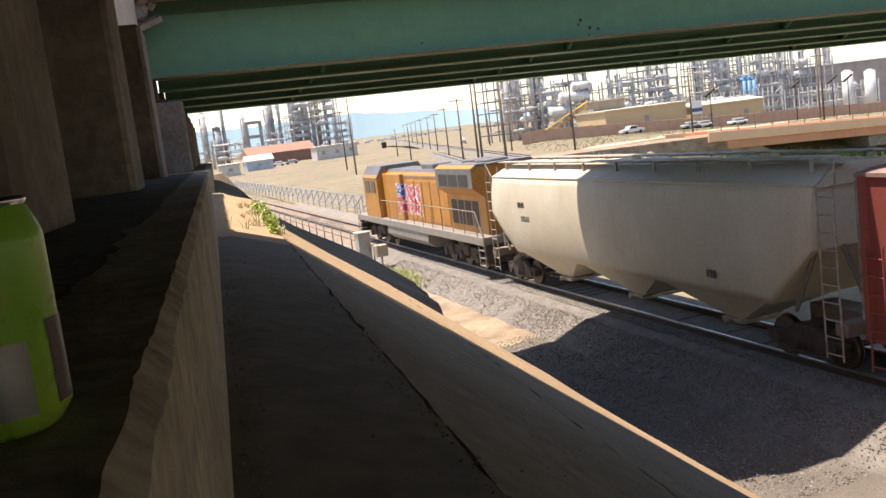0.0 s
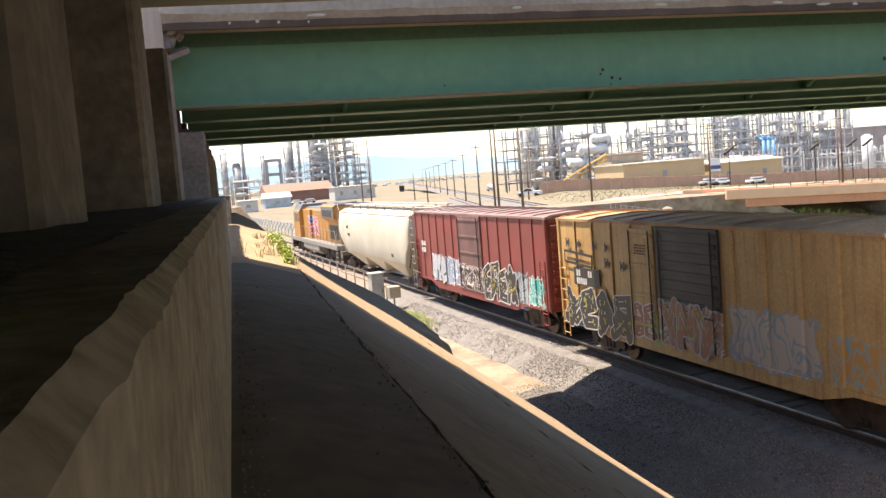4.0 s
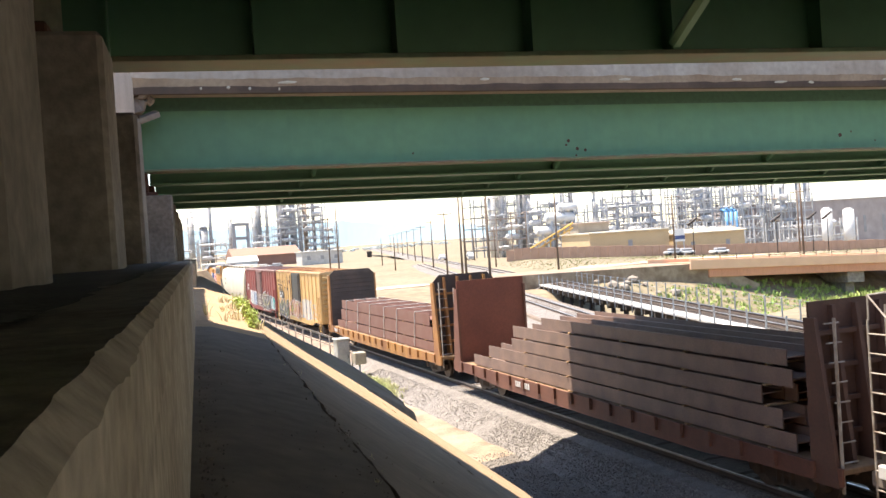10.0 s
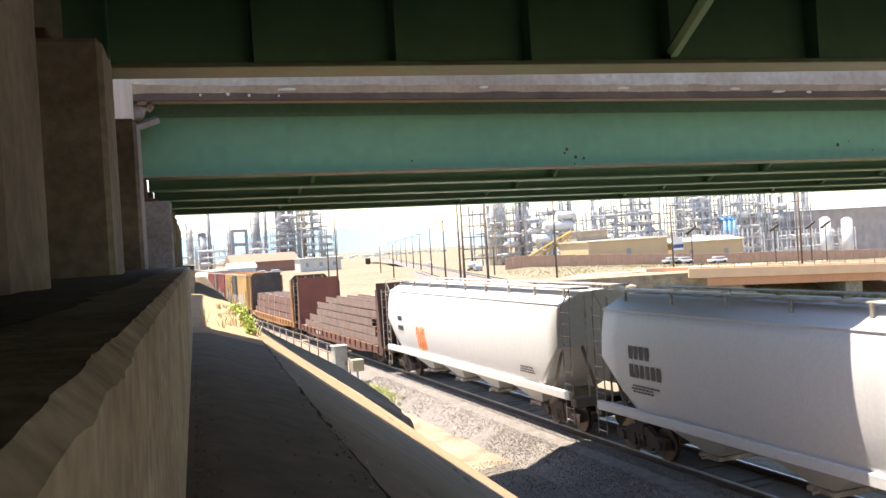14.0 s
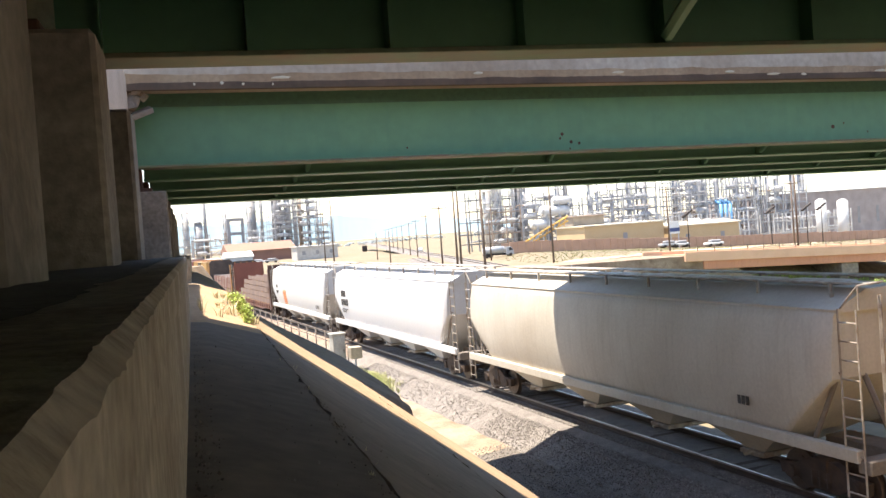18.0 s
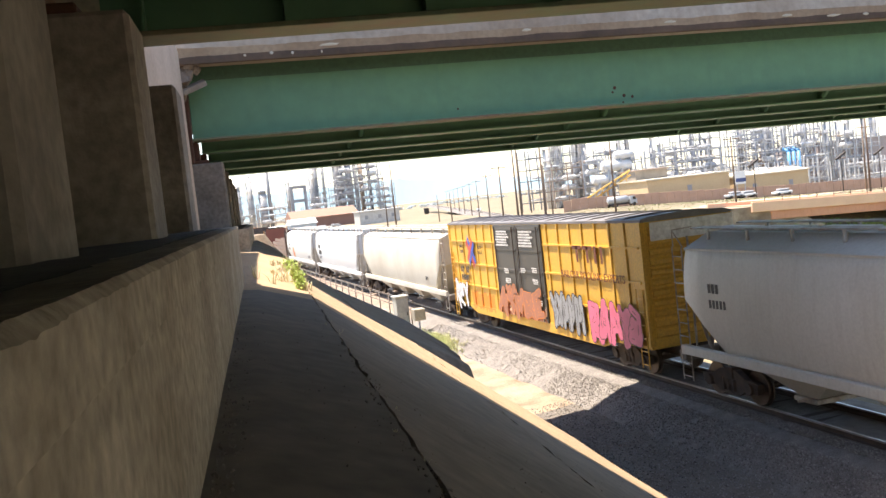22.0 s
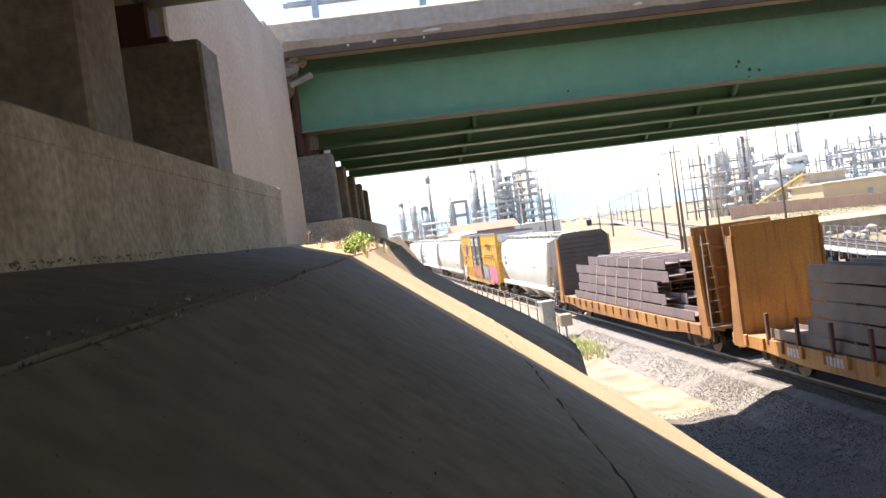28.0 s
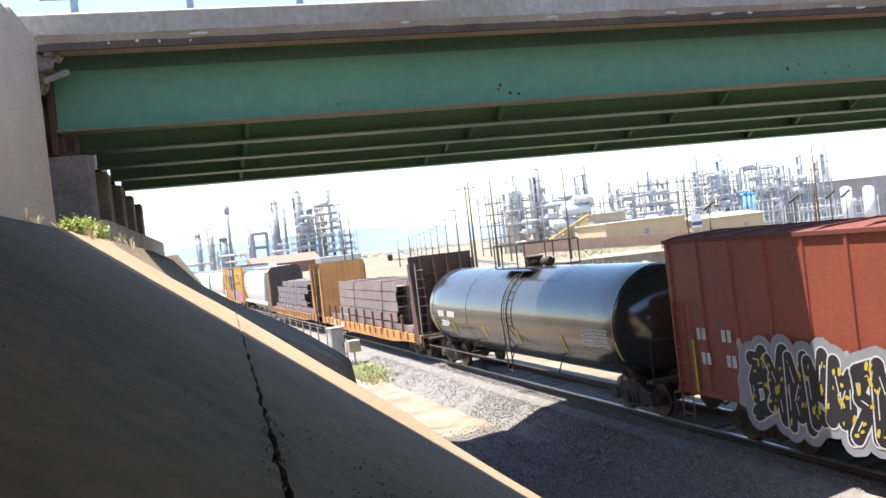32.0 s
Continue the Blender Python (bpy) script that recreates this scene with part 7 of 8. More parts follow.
def process_rack(x0, x1, y, z0, top, rng, k=0, pitch=5.0):
    """A braced steel frame of several floors, with pipes and vessels on them."""
    ob = thing("pipe_rack", "grey steel pipe rack crowded with pipes and vessels", "pipe rack", "pipe racks", at=pose(x0, y, z0))
    w, h, dp = x1 - x0, top - z0, 6.0
    n = max(1, int(w / pitch))
    col = empty_bm()
    bevelled(col, -0.16, 0.16, -0.16, 0.16, -1.0, h, 0.02)
    col = mesh("column", col, HAZE[k])
    for i in range(n + 1):
        for j in (0, dp):
            part("column", col, HAZE[k], ob, at=pose(w * i / n, j, 0))
    z = rng.uniform(2.2, 3.4)
    while z <= h:
        for j in (0, dp):
            bm = empty_bm()
            box(bm, 0, w, j - 0.12, j + 0.12, z - 0.3, z)
            part("floor_beam", bm, HAZE[k], ob)
        for q in range(rng.randint(2, 4)):
            a, b = sorted((rng.uniform(0, w), rng.uniform(0, w)))
            if b - a < 2:
                b = a + 2
            bm = empty_bm()
            yy, zz, r = rng.uniform(0.3, dp - 0.5), z + rng.uniform(0.2, 0.5), rng.uniform(0.12, 0.38)
            rod(bm, (a, yy, zz + r), (b, yy, zz + r), r, 8)
            rod(bm, (b, yy, zz + r), (b, yy, zz + r - rng.uniform(1, 2.5)), r * 0.9, 8)
            part("pipe", bm, rng.choice(HAZE[:2] + [PLANTWHITE, HAZE[0], HAZE[3]]), ob)
        if rng.random() < 0.75:
            bm = empty_bm()
            a, r = rng.uniform(1, max(1.5, w - 5)), rng.uniform(0.5, 1.0)
            rod(bm, (a, 1.2, z + r), (a + 3.5, 1.2, z + r), r, 12)
            rod(bm, (a - 0.4, 1.2, z + r), (a, 1.2, z + r), r * 0.5, 12, r)
            rod(bm, (a + 3.5, 1.2, z + r), (a + 3.9, 1.2, z + r), r, 12, r * 0.5)
            part("vessel", bm, rng.choice((HAZE[0], HAZE[1], PLANTWHITE)), ob)
        if rng.random() < 0.7:
            bm = empty_bm()
            i = rng.randrange(n)
            rod(bm, (w * i / n, -0.1, z - 0.2), (w * (i + 1) / n, -0.1, min(h, z + 3)), 0.09, 4)
            part("brace", bm, HAZE[k], ob)
        bm = empty_bm()
        for i in range(int(w / 1.2)):
            rod(bm, (1.2 * i, -0.15, z), (1.2 * i, -0.15, z + 1.0), 0.04, 4)
        rod(bm, (0, -0.15, z + 1.0), (w, -0.15, z + 1.0), 0.05, 4)
        tagged(part("railing", bm, HAZE[1], ob), "thin pale railing", kind="stuff")
        z += rng.uniform(2.6, 3.8)
    return ob


def far_left(x, z):
    return -15.0 + (x + 15.0) * 1.4, 6.3 + (z - 6.3) * 1.4


rng = random.Random(41)
for x, top, w, k in ((25.1, 17.5, 1.3, 0), (34.6, 25.5, 2.2, 0), (37.3, 26.5, 0.8, 1), (41.3, 27.5, 3.0, 2), (45.1, 21.3, 2.2, 0), (47.7, 25.3, 1.2, 1), (52.4, 28.2, 0.8, 2), (55.8, 18.4, 1.0, 0), (50.2, 22.5, 1.6, 3),
                     (13.2, 20.0, 2.2, 1), (16.5, 15.0, 2.6, 0), (9.0, 17.0, 1.8, 0), (33.0, 21.0, 1.6, 1), (43.4, 24.0, 1.0, 0)):
    X, T = far_left(x, top)
    column_tower(X, 420 + rng.uniform(-4, 8), -0.6, T, w * 1.4, k, rng)
X, T = far_left(18.7, 25)
ch = thing("chimney", "dark slender steel chimney with a wider tip", "chimney", at=pose(X, 418, 0))
bm = empty_bm()
rod(bm, (0, 0, -0.5), (0, 0, T), 0.85, 12, 0.7)
part("shaft", bm, HAZE[2], ch)
bm = empty_bm()
rod(bm, (0, 0, T - 4.5), (0, 0, T - 0.5), 1.15, 12)
part("tip", bm, HAZE[2], ch)
a, b = far_left(25.6, 8)[0], far_left(30.0, 8)[0]
fr = thing("portal_frame", "dark steel portal frame beside the stack", "steel frame", at=pose(a, 415, 0))
for x in (0, b - a):
    bm = empty_bm()
    bevelled(bm, x - 0.7, x + 0.7, -0.7, 0.7, -0.5, 18.5, 0.05)
    part("column", bm, HAZE[2], fr)
for z in (11.0, 17.2):
    bm = empty_bm()
    bevelled(bm, 0.7, b - a - 0.7, -0.5, 0.5, z, z + 1.4, 0.05)
    part("beam", bm, HAZE[2], fr)
for x0, x1, top, k in ((3, 14, 9, 0), (14, 24, 10.5, 3), (30, 39, 12, 0), (38, 47, 15, 0), (46, 55, 23.0, 2), (54, 59, 13, 0), (40, 46, 18, 2), (24, 33, 8, 1)):
    (a, T), b = far_left(x0, top), far_left(x1, top)[0]
    process_rack(a, b, 408 + rng.uniform(-4, 4), 0, T, rng, k, 5.5)


def building(name, x0, x1, y0, y1, z0, z1, wall, roof, label, windows=0, rise=0.5, at_cat="building"):
    ob = thing(name, label, at_cat, at=pose(x0, y0, z0))
    w, d, h = x1 - x0, y1 - y0, z1 - z0
    bm = empty_bm()
    bevelled(bm, 0, w, 0, d, -1.0, h, 0.04)
    part("wall", bm, wall, ob)
    bm = empty_bm()
    prism(bm, [(-0.4, h + 0.004), (d + 0.4, h + 0.004), (d + 0.4, h + 0.3), (d / 2, h + 0.3 + rise), (-0.4, h + 0.3)], "x", -0.4, w + 0.4)
    part("roof", bm, roof, ob)
    for i in range(windows):
        bm = empty_bm()
        x = w * (i + 0.5) / windows
        bevelled(bm, x - 0.6, x + 0.6, -0.05, 0.06, 0.3 * h, 0.65 * h, 0.01)
        part("window", bm, HAZE[2], ob)
    return ob


building("warehouse", 35, 62, 372, 392, 0, 3.6, BROWNWALL, ORANGEROOF, "long building with a sunlit orange roof and brown walls", 0, 3.2)
building("shed", 24.5, 33, 300, 308, 0, 2.4, mat("shed_blue", (0.42, 0.50, 0.58), 0.6, scale=0.5), PLANTWHITE, "small pale blue shed with a white gable roof", 1, 1.6)
building("equipment_block", 53, 68, 326, 336, 0, 4.0, PALE, PALE, "flat grey concrete equipment building", 3, 0.1)
building("small_cabin", 13, 18.5, 270, 276, 0, 2.6, PALE, PALE, "grey site cabin beside the yard", 1, 0.2)
building("control_house", 93, 115, 190, 204, -0.9, 4.6, TANWALL, mat("cream_roof", (0.66, 0.58, 0.44), 0.8, scale=0.4), "tan control building with a flat cream roof", 1, 0.1)
building("roof_house", 99, 108, 206, 214, -1.5, 7.2, mat("grey_brown_wall", (0.42, 0.36, 0.29), 0.85, scale=0.3), HAZE[3], "brownish grey upper block behind the control building", 0, 0.1)
building("store_house", 118, 139, 192, 204, -2.6, 3.0, TANWALL, mat("cream_roof", (0.66, 0.58, 0.44)), "tan store building with a sloping roof", 2, 0.8)
building("far_works", 186, 262, 245, 275, -6.5, 10.0, mat("mauve_wall", (0.42, 0.37, 0.36), 0.85, scale=0.2), HAZE[1], "large grey-brown works hall with dark bays", 9, 0.4)
sg = thing("sign_board", "white board with a dark blue band on posts", "sign", at=pose(115.2, 186, -1.9))
bm = empty_bm()
bevelled(bm, -1.4, 1.4, -0.1, 0.1, 3.4, 6.4, 0.03)
bd = part("board", bm, PLANTWHITE, sg)
bm = empty_bm()
bevelled(bm, -1.4, 1.4, -0.13, -0.104, 3.9, 4.8, 0.004)
part("band", bm, mat("band_blue", (0.05, 0.08, 0.22), 0.5), bd)
for x in (-1.1, 1.1):
    bm = empty_bm()
    bevelled(bm, x - 0.1, x + 0.1, -0.08, 0.08, -0.4, 3.4, 0.02)
    part("post", bm, HAZE[0], sg)

for x, top, w, k in ((90.3, 20, 2.4, 1), (94.4, 19, 1.5, 1), (96.2, 23.2, 0.7, 0), (100.4, 23, 2.1, 2), (102.8, 21.7, 1.3, 0), (112, 21.9, 1.3, 0), (114.6, 22.5, 1.3, 2), (124.2, 17.9, 0.9, 0), (142.6, 22.5, 1.3, 0),
                     (148, 17.5, 1.8, 0), (157.3, 22.3, 1.8, 2), (165.4, 22.4, 2.1, 0), (185.3, 19.1, 1.3, 0), (197, 22.4, 1.5, 0), (209.9, 22.3, 2.4, 0), (92.4, 24, 1.0, 0), (98.3, 22.0, 1.2, 1), (105.5, 18.0, 1.6, 1),
                     (118.5, 16.5, 1.4, 1), (130.0, 17.0, 1.2, 0), (172, 19.0, 1.4, 0), (178, 21.0, 1.0, 0), (190.5, 18.0, 1.2, 0), (203, 19, 1.4, 2)):
    column_tower(x, 240 + rng.uniform(-3, 9), ground_z(x, 240), top, w, k, rng)
for x0, x1, y, top, k in ((88, 97, 232, 12, 3), (97, 106, 231, 13, 0), (88, 106, 250, 17.0, 2), (106, 118, 236, 12.0, 0), (110, 122, 250, 15.5, 2), (118, 131, 234, 13, 0), (129, 138, 244, 15, 0), (131, 146, 233, 12, 0),
                          (138, 152, 247, 17, 0), (150, 166, 236, 16, 0), (160, 176, 249, 18.5, 2), (166, 184, 235, 15.5, 0), (178, 194, 248, 17.5, 2), (184, 200, 234, 13.0, 0), (140, 170, 222, 5.5, 1), (106, 140, 222, 6.0, 1), (176, 206, 222, 4.0, 1)):
    process_rack(x0, x1, y, ground_z((x0 + x1) / 2, y), top, rng, k if y < 240 else 2, 3.2)
for x, z, r, l in ((101, 9.5, 1.5, 8), (105, 12.2, 1.2, 5), (98, 6.0, 1.3, 6), (112, 6.5, 1.0, 6)):
    ob = thing("drum_vessel", "white horizontal pressure vessel on a steel frame", "vessel", "vessels", at=pose(x, 227, z))
    bm = empty_bm()
    rod(bm, (0, 0, 0), (l, 0, 0), r, 16)
    rod(bm, (-0.6, 0, 0), (0, 0, 0), r * 0.5, 16, r)
    rod(bm, (l, 0, 0), (l + 0.6, 0, 0), r, 16, r * 0.5)
    part("drum", bm, PLANTWHITE, ob)
    for dx in (1, l - 1):
        bm = empty_bm()
        bevelled(bm, dx - 0.25, dx + 0.25, -r, r, ground_z(x, 227) - z - 0.5, -r * 0.6, 0.03)
        part("saddle", bm, HAZE[0], ob)
for x, top in ((180, 7.5), (188, 7.0)):
    ob = thing("storage_tank", "tall white cylindrical storage tank", "storage tank", "white tanks", at=pose(x, 207, ground_z(x, 207)))
    h = top - ground_z(x, 207)
    bm = empty_bm()
    rod(bm, (0, 0, -0.4), (0, 0, h - 0.5), 1.5, 24)
    part("shell", bm, PLANTWHITE, ob)
    bm = empty_bm()
    rod(bm, (0, 0, h - 0.5), (0, 0, h), 1.5, 24, 0.6)
    part("roof", bm, PLANTWHITE, ob)
    bm = empty_bm()
    for dx in (-0.25, 0.25):
        rod(bm, (dx, -1.6, 0), (dx, -1.6, h), 0.04, 4)
    part("ladder_rail", bm, HAZE[0], ob)
cool = thing("blue_pipes", "row of bright blue pipe bends on the rack", "pipes", at=pose(166, 233.5, 5.0))
for k in range(3):
    bm = empty_bm()
    rod(bm, (1.8 * k, 0, -10.5), (1.8 * k, 0, 3.2), 0.5, 10)
    rod(bm, (1.8 * k, 0, 3.2), (1.8 * k, 2.4, 4.2), 0.5, 10)
    part("pipe_bend", bm, mat("pipe_blue", (0.12, 0.34, 0.62), 0.5, scale=0.5), cool)
conv = thing("conveyor", "yellow inclined conveyor truss with diagonal braces", "conveyor", at=pose(84, 205, ground_z(84, 205)))
for a, b in (((0, 0.8), (13, 6.8)), ((0, 2.0), (13, 8.0))):
    bm = empty_bm()
    rod(bm, (a[0], 0, a[1]), (b[0], 0, b[1]), 0.22, 6)
    part("chord", bm, mat("machine_yellow", (0.66, 0.40, 0.10), 0.6, scale=0.6), conv)
for k in range(7):
    bm = empty_bm()
    x = 1 + 1.8 * k
    rod(bm, (x, 0, 0.8 + 0.46 * x), (x + 0.9, 0, 2.0 + 0.46 * (x + 0.9)), 0.12, 5)
    rod(bm, (x, 0, -0.4), (x, 0, 0.8 + 0.46 * x), 0.13, 5)
    part("brace", bm, mat("machine_yellow", (0.66, 0.40, 0.10)), conv)
fence = thing("board_fence", "reddish brown board fence along the plant road", "fence", kind="structure")
FENCE = mat("fence_brown", (0.46, 0.29, 0.21), 0.9, second=(0.38, 0.24, 0.17), scale=0.6, fine=4)
for k in range(64):
    x = 70 + 2.0 * k
    y = 187.0
    bm = empty_bm()
    z = ground_z(x + 1, y)
    bevelled(bm, x, x + 1.94, y, y + 0.12, z - 0.3, z + 2.5 + 0.06 * (k % 3), 0.02)
    part("fence_panel", bm, FENCE, fence)
for x, y, l, m in ((112, 182, 4.6, PLANTWHITE), (108, 181, 4.4, HAZE[0]), (120, 180, 4.8, PLANTWHITE), (42, 330, 5.0, HAZE[2]), (36, 322, 4.6, PLANTWHITE), (30, 330, 4.6, HAZE[3])):
    ob = thing("parked_car", "small parked car beside the plant", "car", "parked cars", at=pose(x, y, ground_z(x, y) + 0.05))
    bm = empty_bm()
    bevelled(bm, 0, l, 0, 1.8, 0.4, 1.0, 0.15)
    part("body", bm, m, ob)
    bm = empty_bm()
    bevelled(bm, 0.25 * l, 0.85 * l, 0.15, 1.65, 0.95, 1.6, 0.2)
    part("cabin", bm, HAZE[2], ob)
    for dx in (0.2 * l, 0.8 * l):
        bm = empty_bm()
        rod(bm, (dx, -0.05, 0.34), (dx, 1.85, 0.34), 0.36, 12)
        part("wheel", bm, DARKSTEEL, ob)


# ---- road vehicles ----
RIDES = []


def wheels_on(ob, xs, r, w):
    for x in xs:
        for y in (-w, w - 0.3):
            bm = empty_bm()
            rod(bm, (x, y, r), (x, y + 0.3, r), r, 14)
            part("wheel", bm, DARKSTEEL, ob)


pick = thing("pickup_truck", "white pickup truck driving along the plant road", "pickup truck")
bm = empty_bm()
prism(bm, [(-2.8, 0.45), (2.8, 0.45), (2.8, 1.0), (1.3, 1.12), (0.6, 1.8), (-0.9, 1.8), (-1.1, 1.15), (-2.8, 1.15)], "y", -0.95, 0.95)
part("body", bm, PLANTWHITE, pick)
bm = empty_bm()
prism(bm, [(1.1, 1.16), (0.55, 1.7), (-0.8, 1.7), (-0.95, 1.16)], "y", -0.965, 0.965)
part("window", bm, DARKSTEEL, pick)
wheels_on(pick, (-1.8, 1.8), 0.4, 0.98)
RIDES.append((pick, [(0, 95.3, 183, 180), (1, 87.5, 183, 180), (2, 80.5, 183, 180), (3, 74, 183.5, 178), (4.5, 66, 190, 120), (9, 84, 262, 75), (20, 125, 400, 72), (32, 165, 520, 72)]))
tk = thing("tank_truck", "grey tank truck with a rounded tank", "tank truck")
bm = empty_bm()
rod(bm, (-4.2, 0, 2.1), (1.6, 0, 2.1), 1.05, 18)
rod(bm, (-4.6, 0, 2.1), (-4.2, 0, 2.1), 0.6, 18, 1.05)
rod(bm, (1.6, 0, 2.1), (2.0, 0, 2.1), 1.05, 18, 0.6)
part("tank", bm, HAZE[0], tk)
bm = empty_bm()
prism(bm, [(2.2, 0.6), (4.4, 0.6), (4.4, 1.7), (3.7, 2.8), (2.2, 2.8)], "y", -1.15, 1.15)
part("cab", bm, HAZE[0], tk)
bm = empty_bm()
prism(bm, [(3.0, 1.75), (4.2, 1.75), (3.65, 2.6), (3.0, 2.6)], "y", -1.17, 1.17)
part("window", bm, DARKSTEEL, tk)
bm = empty_bm()
bevelled(bm, -4.5, 4.2, -0.5, 0.5, 0.6, 1.05, 0.04)
part("chassis", bm, DARKSTEEL, tk)
wheels_on(tk, (-3.6, -2.4, 3.4), 0.5, 1.2)
for piece in tk.children:
    piece.data.transform(Matrix.Scale(0.76, 4))
RIDES.append((tk, [(0, 106, 318, -107), (8, 86, 250, -107), (14, 68, 200, -95), (16.5, 64.5, 187, -35), (18.5, 68.8, 182.5, -4), (20.5, 75.4, 182, 0), (21.5, 79.5, 182, 0), (25, 96, 182, 0), (32, 132, 182, 0)]))
CARPAINT = mat("white_car_paint", (0.72, 0.72, 0.72), 0.3, second=(0.66, 0.66, 0.66), scale=0.6, spread=0.03, bump=0.0)


def road_car(label, wheelbase, height):
    """A car that drives towards -x; the origin lies on the road under its middle."""
    ob = thing("road_car", label, "car", "cars on the bridge")
    f, h = wheelbase / 2, height
    bm = empty_bm()
    prism(bm, [(-f - 0.9, 0.35), (f + 0.9, 0.35), (f + 0.95, 0.95), (f + 0.75, 1.08), (f - 0.2, h - 0.04), (-f + 0.75, h), (-f - 0.1, 1.12), (-f - 0.85, 1.0)], "y", 0.0, 1.85)
    bmesh.ops.bevel(bm, geom=list(bm.edges), offset=0.05, segments=2, affect="EDGES")
    part("body", bm, CARPAINT, ob)
    bm = empty_bm()
    prism(bm, [(f + 0.55, 1.14), (f - 0.25, h - 0.12), (-f + 0.75, h - 0.1), (-f + 0.05, 1.14)], "y", -0.012, 1.862)
    part("window", bm, DARKSTEEL, ob, "dark side glass")
    for x in (-f, f):
        for y in (-0.02, 1.62):
            bm = empty_bm()
            rod(bm, (x, y, 0.42), (x, y + 0.25, 0.42), 0.42, 22)
            wh = part("wheel", bm, mat("tyre_black", (0.03, 0.03, 0.032), 0.85, scale=6), ob, "black tyre")
            bm = empty_bm()
            rod(bm, (x, y - 0.012, 0.42), (x, y + 0.262, 0.42), 0.25, 18)
            part("rim", bm, STEEL, wh)
    return ob


BRIDGE_CARS = [(road_car("white van crossing the road bridge", 2.75, 1.95), 29.0, -12.62), (road_car("white sport utility car crossing the road bridge", 2.75, 1.8), 31.5, -12.0)]
loco = thing("distant_engine", "dark locomotive standing far down the line", "locomotive", at=pose(145.3, 560, ground_z(145, 560), rz=-14.6))
bm = empty_bm()
bevelled(bm, -1.5, 1.5, 0, 14, 0.9, 4.2, 0.15)
part("body", bm, DARKSTEEL, loco)
bm = empty_bm()
bevelled(bm, -1.2, 1.2, 0.5, 13.5, -0.3, 0.9, 0.1)
part("bogie", bm, DARKSTEEL, loco)

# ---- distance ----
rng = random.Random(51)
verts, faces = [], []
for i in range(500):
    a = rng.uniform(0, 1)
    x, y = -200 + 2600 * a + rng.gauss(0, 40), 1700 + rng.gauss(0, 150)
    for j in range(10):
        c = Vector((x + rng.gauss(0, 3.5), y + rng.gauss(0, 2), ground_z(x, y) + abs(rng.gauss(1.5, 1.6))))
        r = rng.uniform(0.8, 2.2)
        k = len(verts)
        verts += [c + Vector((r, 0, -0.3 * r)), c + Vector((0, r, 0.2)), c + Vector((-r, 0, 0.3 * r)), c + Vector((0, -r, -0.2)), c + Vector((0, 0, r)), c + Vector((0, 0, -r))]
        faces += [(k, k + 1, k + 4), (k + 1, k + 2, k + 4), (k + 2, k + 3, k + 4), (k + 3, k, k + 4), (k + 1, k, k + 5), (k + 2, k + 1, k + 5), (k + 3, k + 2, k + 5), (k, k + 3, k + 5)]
# the trees' bluish grey carries the haze of distance in its colour
grown("distant_trees", verts, faces, mat("far_haze_grey", (0.36, 0.42, 0.44), 0.9, island=0.3), "hazy low trees across the plain", "trees", "stuff")
# distance haze is put into a pale blue colour that also glows
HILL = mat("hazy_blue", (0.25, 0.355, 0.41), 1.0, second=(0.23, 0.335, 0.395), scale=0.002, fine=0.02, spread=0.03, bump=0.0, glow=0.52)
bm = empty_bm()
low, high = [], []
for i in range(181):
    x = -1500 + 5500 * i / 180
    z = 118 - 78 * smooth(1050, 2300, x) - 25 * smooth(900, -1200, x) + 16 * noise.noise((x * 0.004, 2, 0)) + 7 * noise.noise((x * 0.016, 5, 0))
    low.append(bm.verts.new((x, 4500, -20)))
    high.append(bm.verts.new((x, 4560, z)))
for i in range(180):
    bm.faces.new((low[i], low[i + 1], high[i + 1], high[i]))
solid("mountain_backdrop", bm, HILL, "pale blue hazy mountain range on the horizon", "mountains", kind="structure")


# ---- drink can on the wall ----
can = thing("drink_can", "empty green and yellow drink can with a dark panel", "can", at=pose(-15.126, 1.055, 6.229, rz=20))
CAN_GREEN = mat("can_green", (0.20, 0.42, 0.045), 0.3, 0.0, second=(0.32, 0.48, 0.06), scale=14, fine=60, spread=0.05, bump=0.02)
ALU = mat("aluminium", (0.75, 0.75, 0.76), 0.25, 1.0, spread=0.04, scale=20, bump=0.02)


def turned(rows, seg=32, a0=0.0, a1=2 * math.pi, bm=None):
    bm = bm or empty_bm()
    n = seg if a1 - a0 > 6.28 else seg + 1
    rings = [[bm.verts.new((r * math.cos(a0 + (a1 - a0) * i / seg), r * math.sin(a0 + (a1 - a0) * i / seg), z)) for i in range(n)] for r, z in rows]
    for p, q in zip(rings, rings[1:]):
        for i in range(n if n == seg else n - 1):
            bm.faces.new((p[i], p[(i + 1) % n], q[(i + 1) % n], q[i])).smooth = True
    return bm


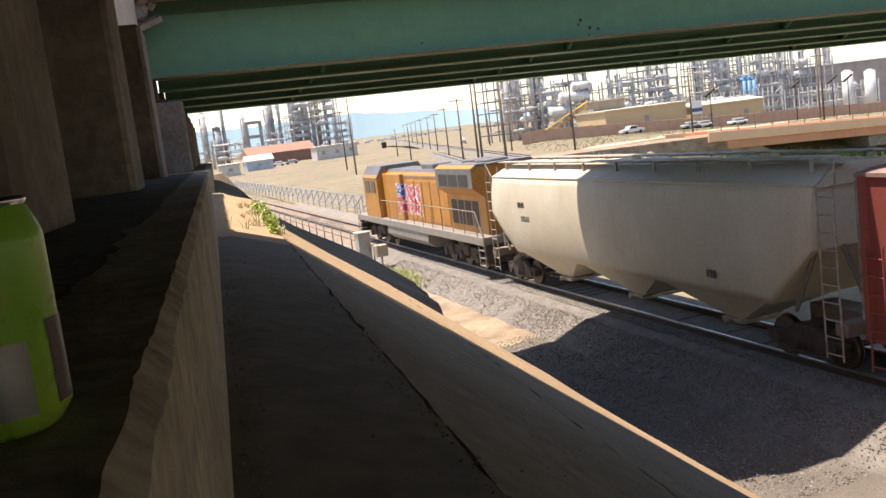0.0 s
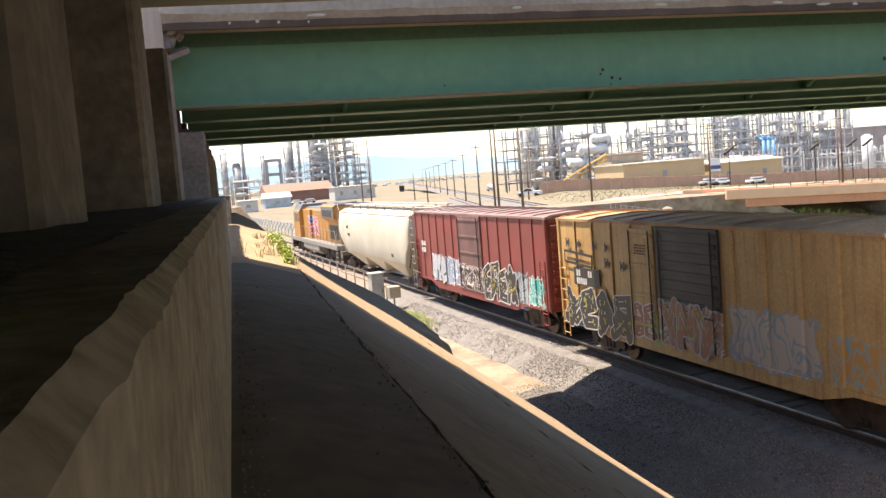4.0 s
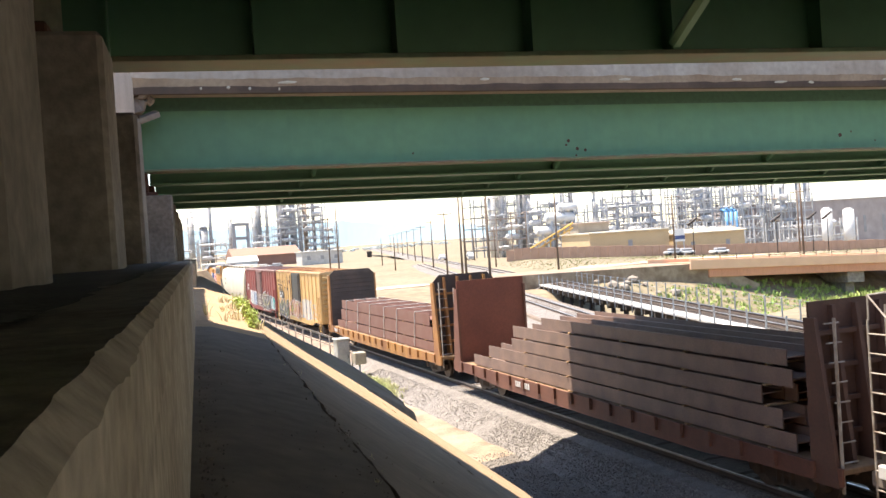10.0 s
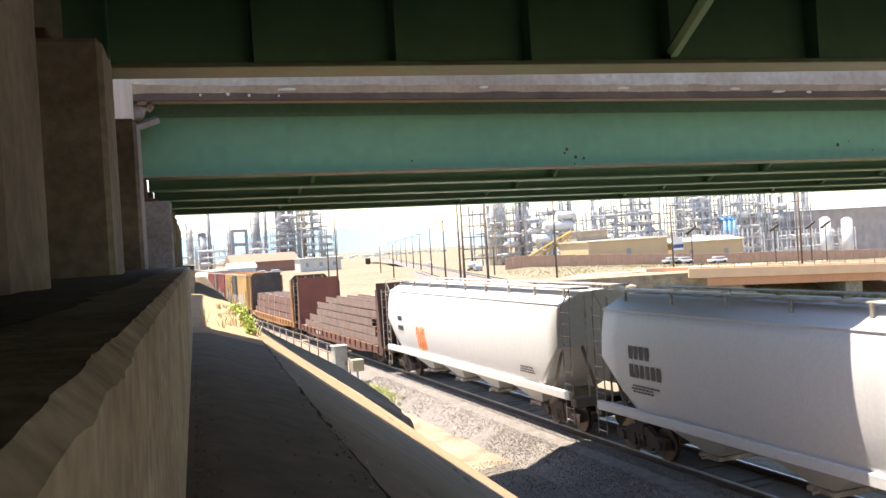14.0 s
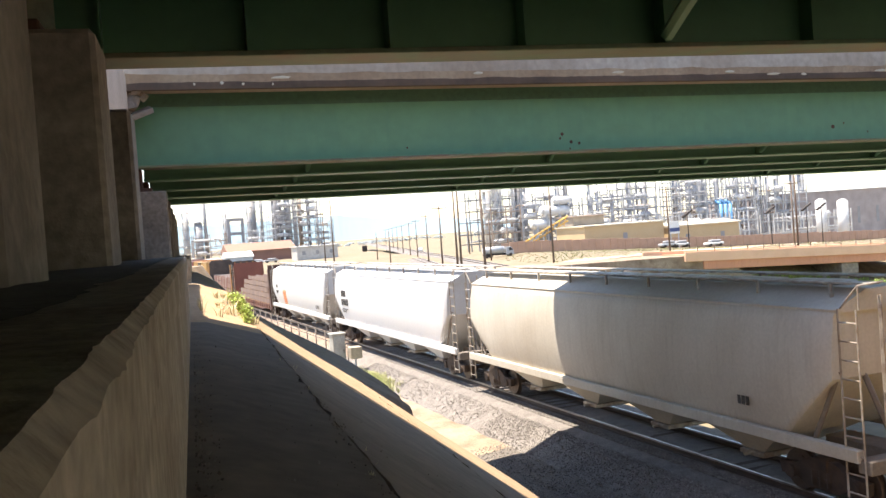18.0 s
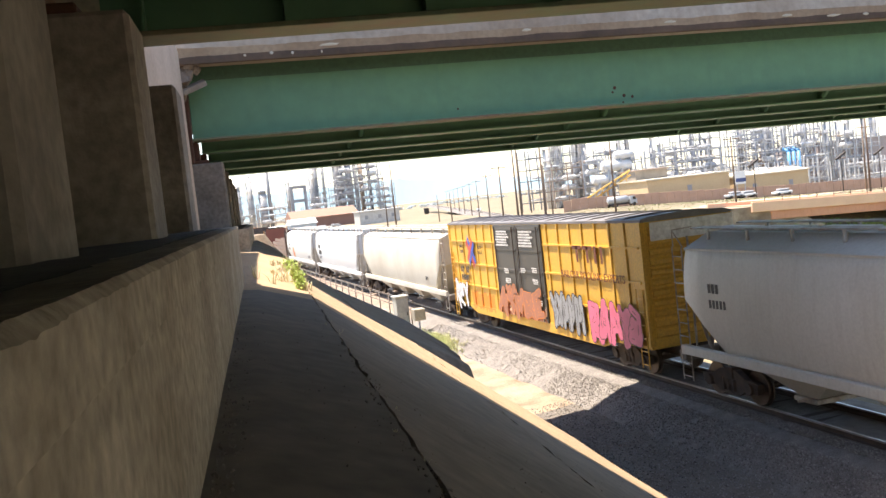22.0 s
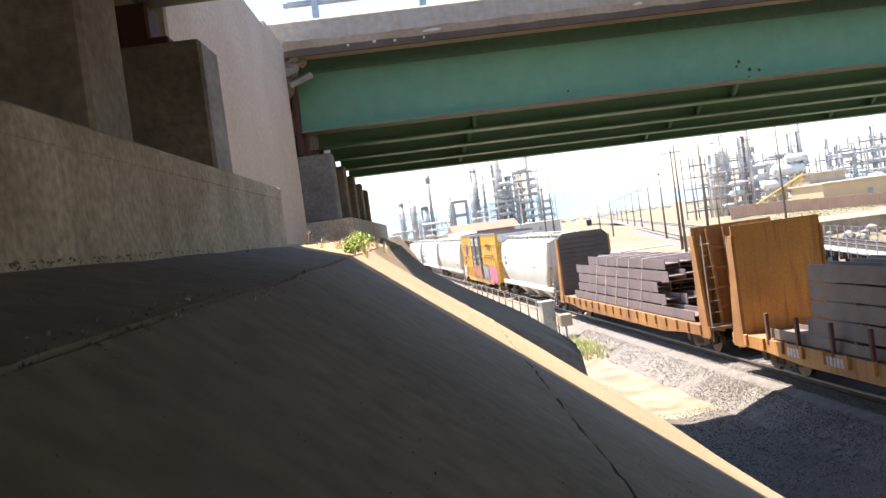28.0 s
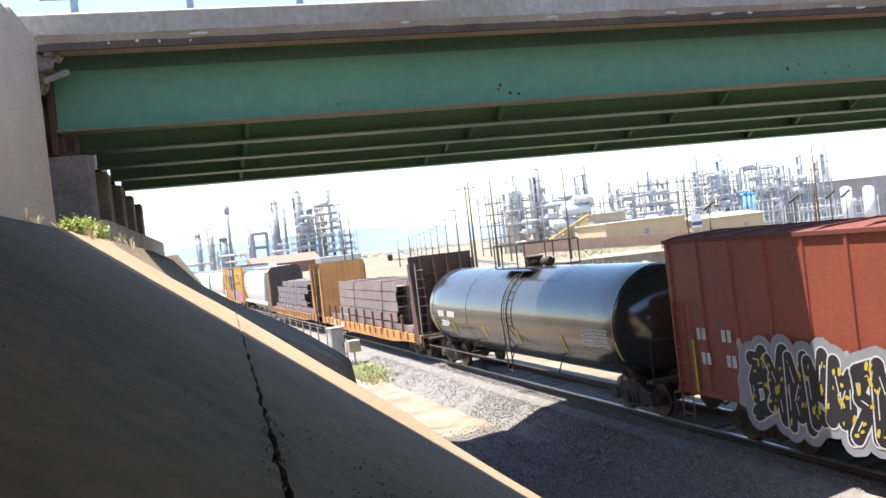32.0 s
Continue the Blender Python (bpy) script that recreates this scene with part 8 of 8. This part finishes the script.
RIDES_CAN = [(0, -15.138), (1, -15.139), (1.5, -15.147), (2, -15.155), (2.5, -15.158), (3, -15.160), (5.5, -15.176), (20, -15.182), (32, -15.182)]
part("body", turned([(0.001, 0.004), (0.023, 0.0), (0.027, 0.003), (0.033, 0.012), (0.033, 0.100)]), CAN_GREEN, can)
part("neck", turned([(0.033, 0.100), (0.0325, 0.104), (0.028, 0.115), (0.0268, 0.1175)]), CAN_GREEN, can)
part("rim", turned([(0.0268, 0.1175), (0.0278, 0.1195), (0.0272, 0.1215), (0.0258, 0.121), (0.0252, 0.1165), (0.001, 0.1165)]), ALU, can, "silver rim")
for name, a, b, z0, z1, m in (("dark_panel", 5.35, 5.95, 0.014, 0.058, mat("can_dark", (0.02, 0.03, 0.03), 0.3, 0.3, scale=20)), ("grey_panel", 3.9, 4.95, 0.012, 0.050, mat("can_grey", (0.22, 0.225, 0.225), 0.35, 0.4, scale=20)),
                              ("red_dot", 4.5, 4.7, 0.078, 0.084, mat("can_red", (0.55, 0.04, 0.03), 0.35, scale=20)), ("teal_dot", 4.35, 4.65, 0.087, 0.092, mat("can_teal", (0.03, 0.35, 0.35), 0.35, scale=20)),
                              ("orange_dot", 4.45, 4.7, 0.070, 0.075, mat("can_orange", (0.70, 0.25, 0.03), 0.35, scale=20))):
    part(name, turned([(0.0333, z0), (0.0333, z1)], 8, a, b), m, can)


# ---- what moves ----
def motions():
    for ob, centre in CARS:
        walk(ob, [(t, pose(0, centre + V * t, 0)) for t in (0, 8, 16, 24, 32)])
    # the wheels roll: less than a quarter turn from row to row
    times = [k / 15 for k in range(481)]
    turns = [Matrix.Rotation(-V * t / 0.46, 4, "X") for t in times]
    for ob, a in WHEELS:
        at = ob.matrix_basis.translation.copy()
        walk(ob, [(t, Matrix.Translation(at) @ q) for t, q in zip(times, turns)])
    for ob, rows in RIDES:
        walk(ob, [(t, pose(x, y, ground_z(x, y) + 0.03, rz=turn)) for t, x, y, turn in rows])
    # two cars cross the bridge from its far end, one after the other
    deck = turned_about(-14.25, 17.3, 7.74, -1.0, 0.7)
    for ob, t0, x0 in BRIDGE_CARS:
        rows = [(0, 27.0), (t0 - (27.0 - x0) / 27.0, 27.0), (t0 - 0.3, x0 + 8.1), (t0, x0), (min(32.0, t0 + 1.2), x0 - 27.0 * min(32.0 - t0, 1.2))]
        if rows[-1][0] < 32:
            rows.append((32, rows[-1][1]))
        walk(ob, [(t, deck @ pose(x, 17.3, 9.342)) for t, x in rows])
    # the light can slides a little on the wall
    walk(can, [(t, pose(x, 1.055, 6.229, rz=20)) for t, x in RIDES_CAN])


motions()
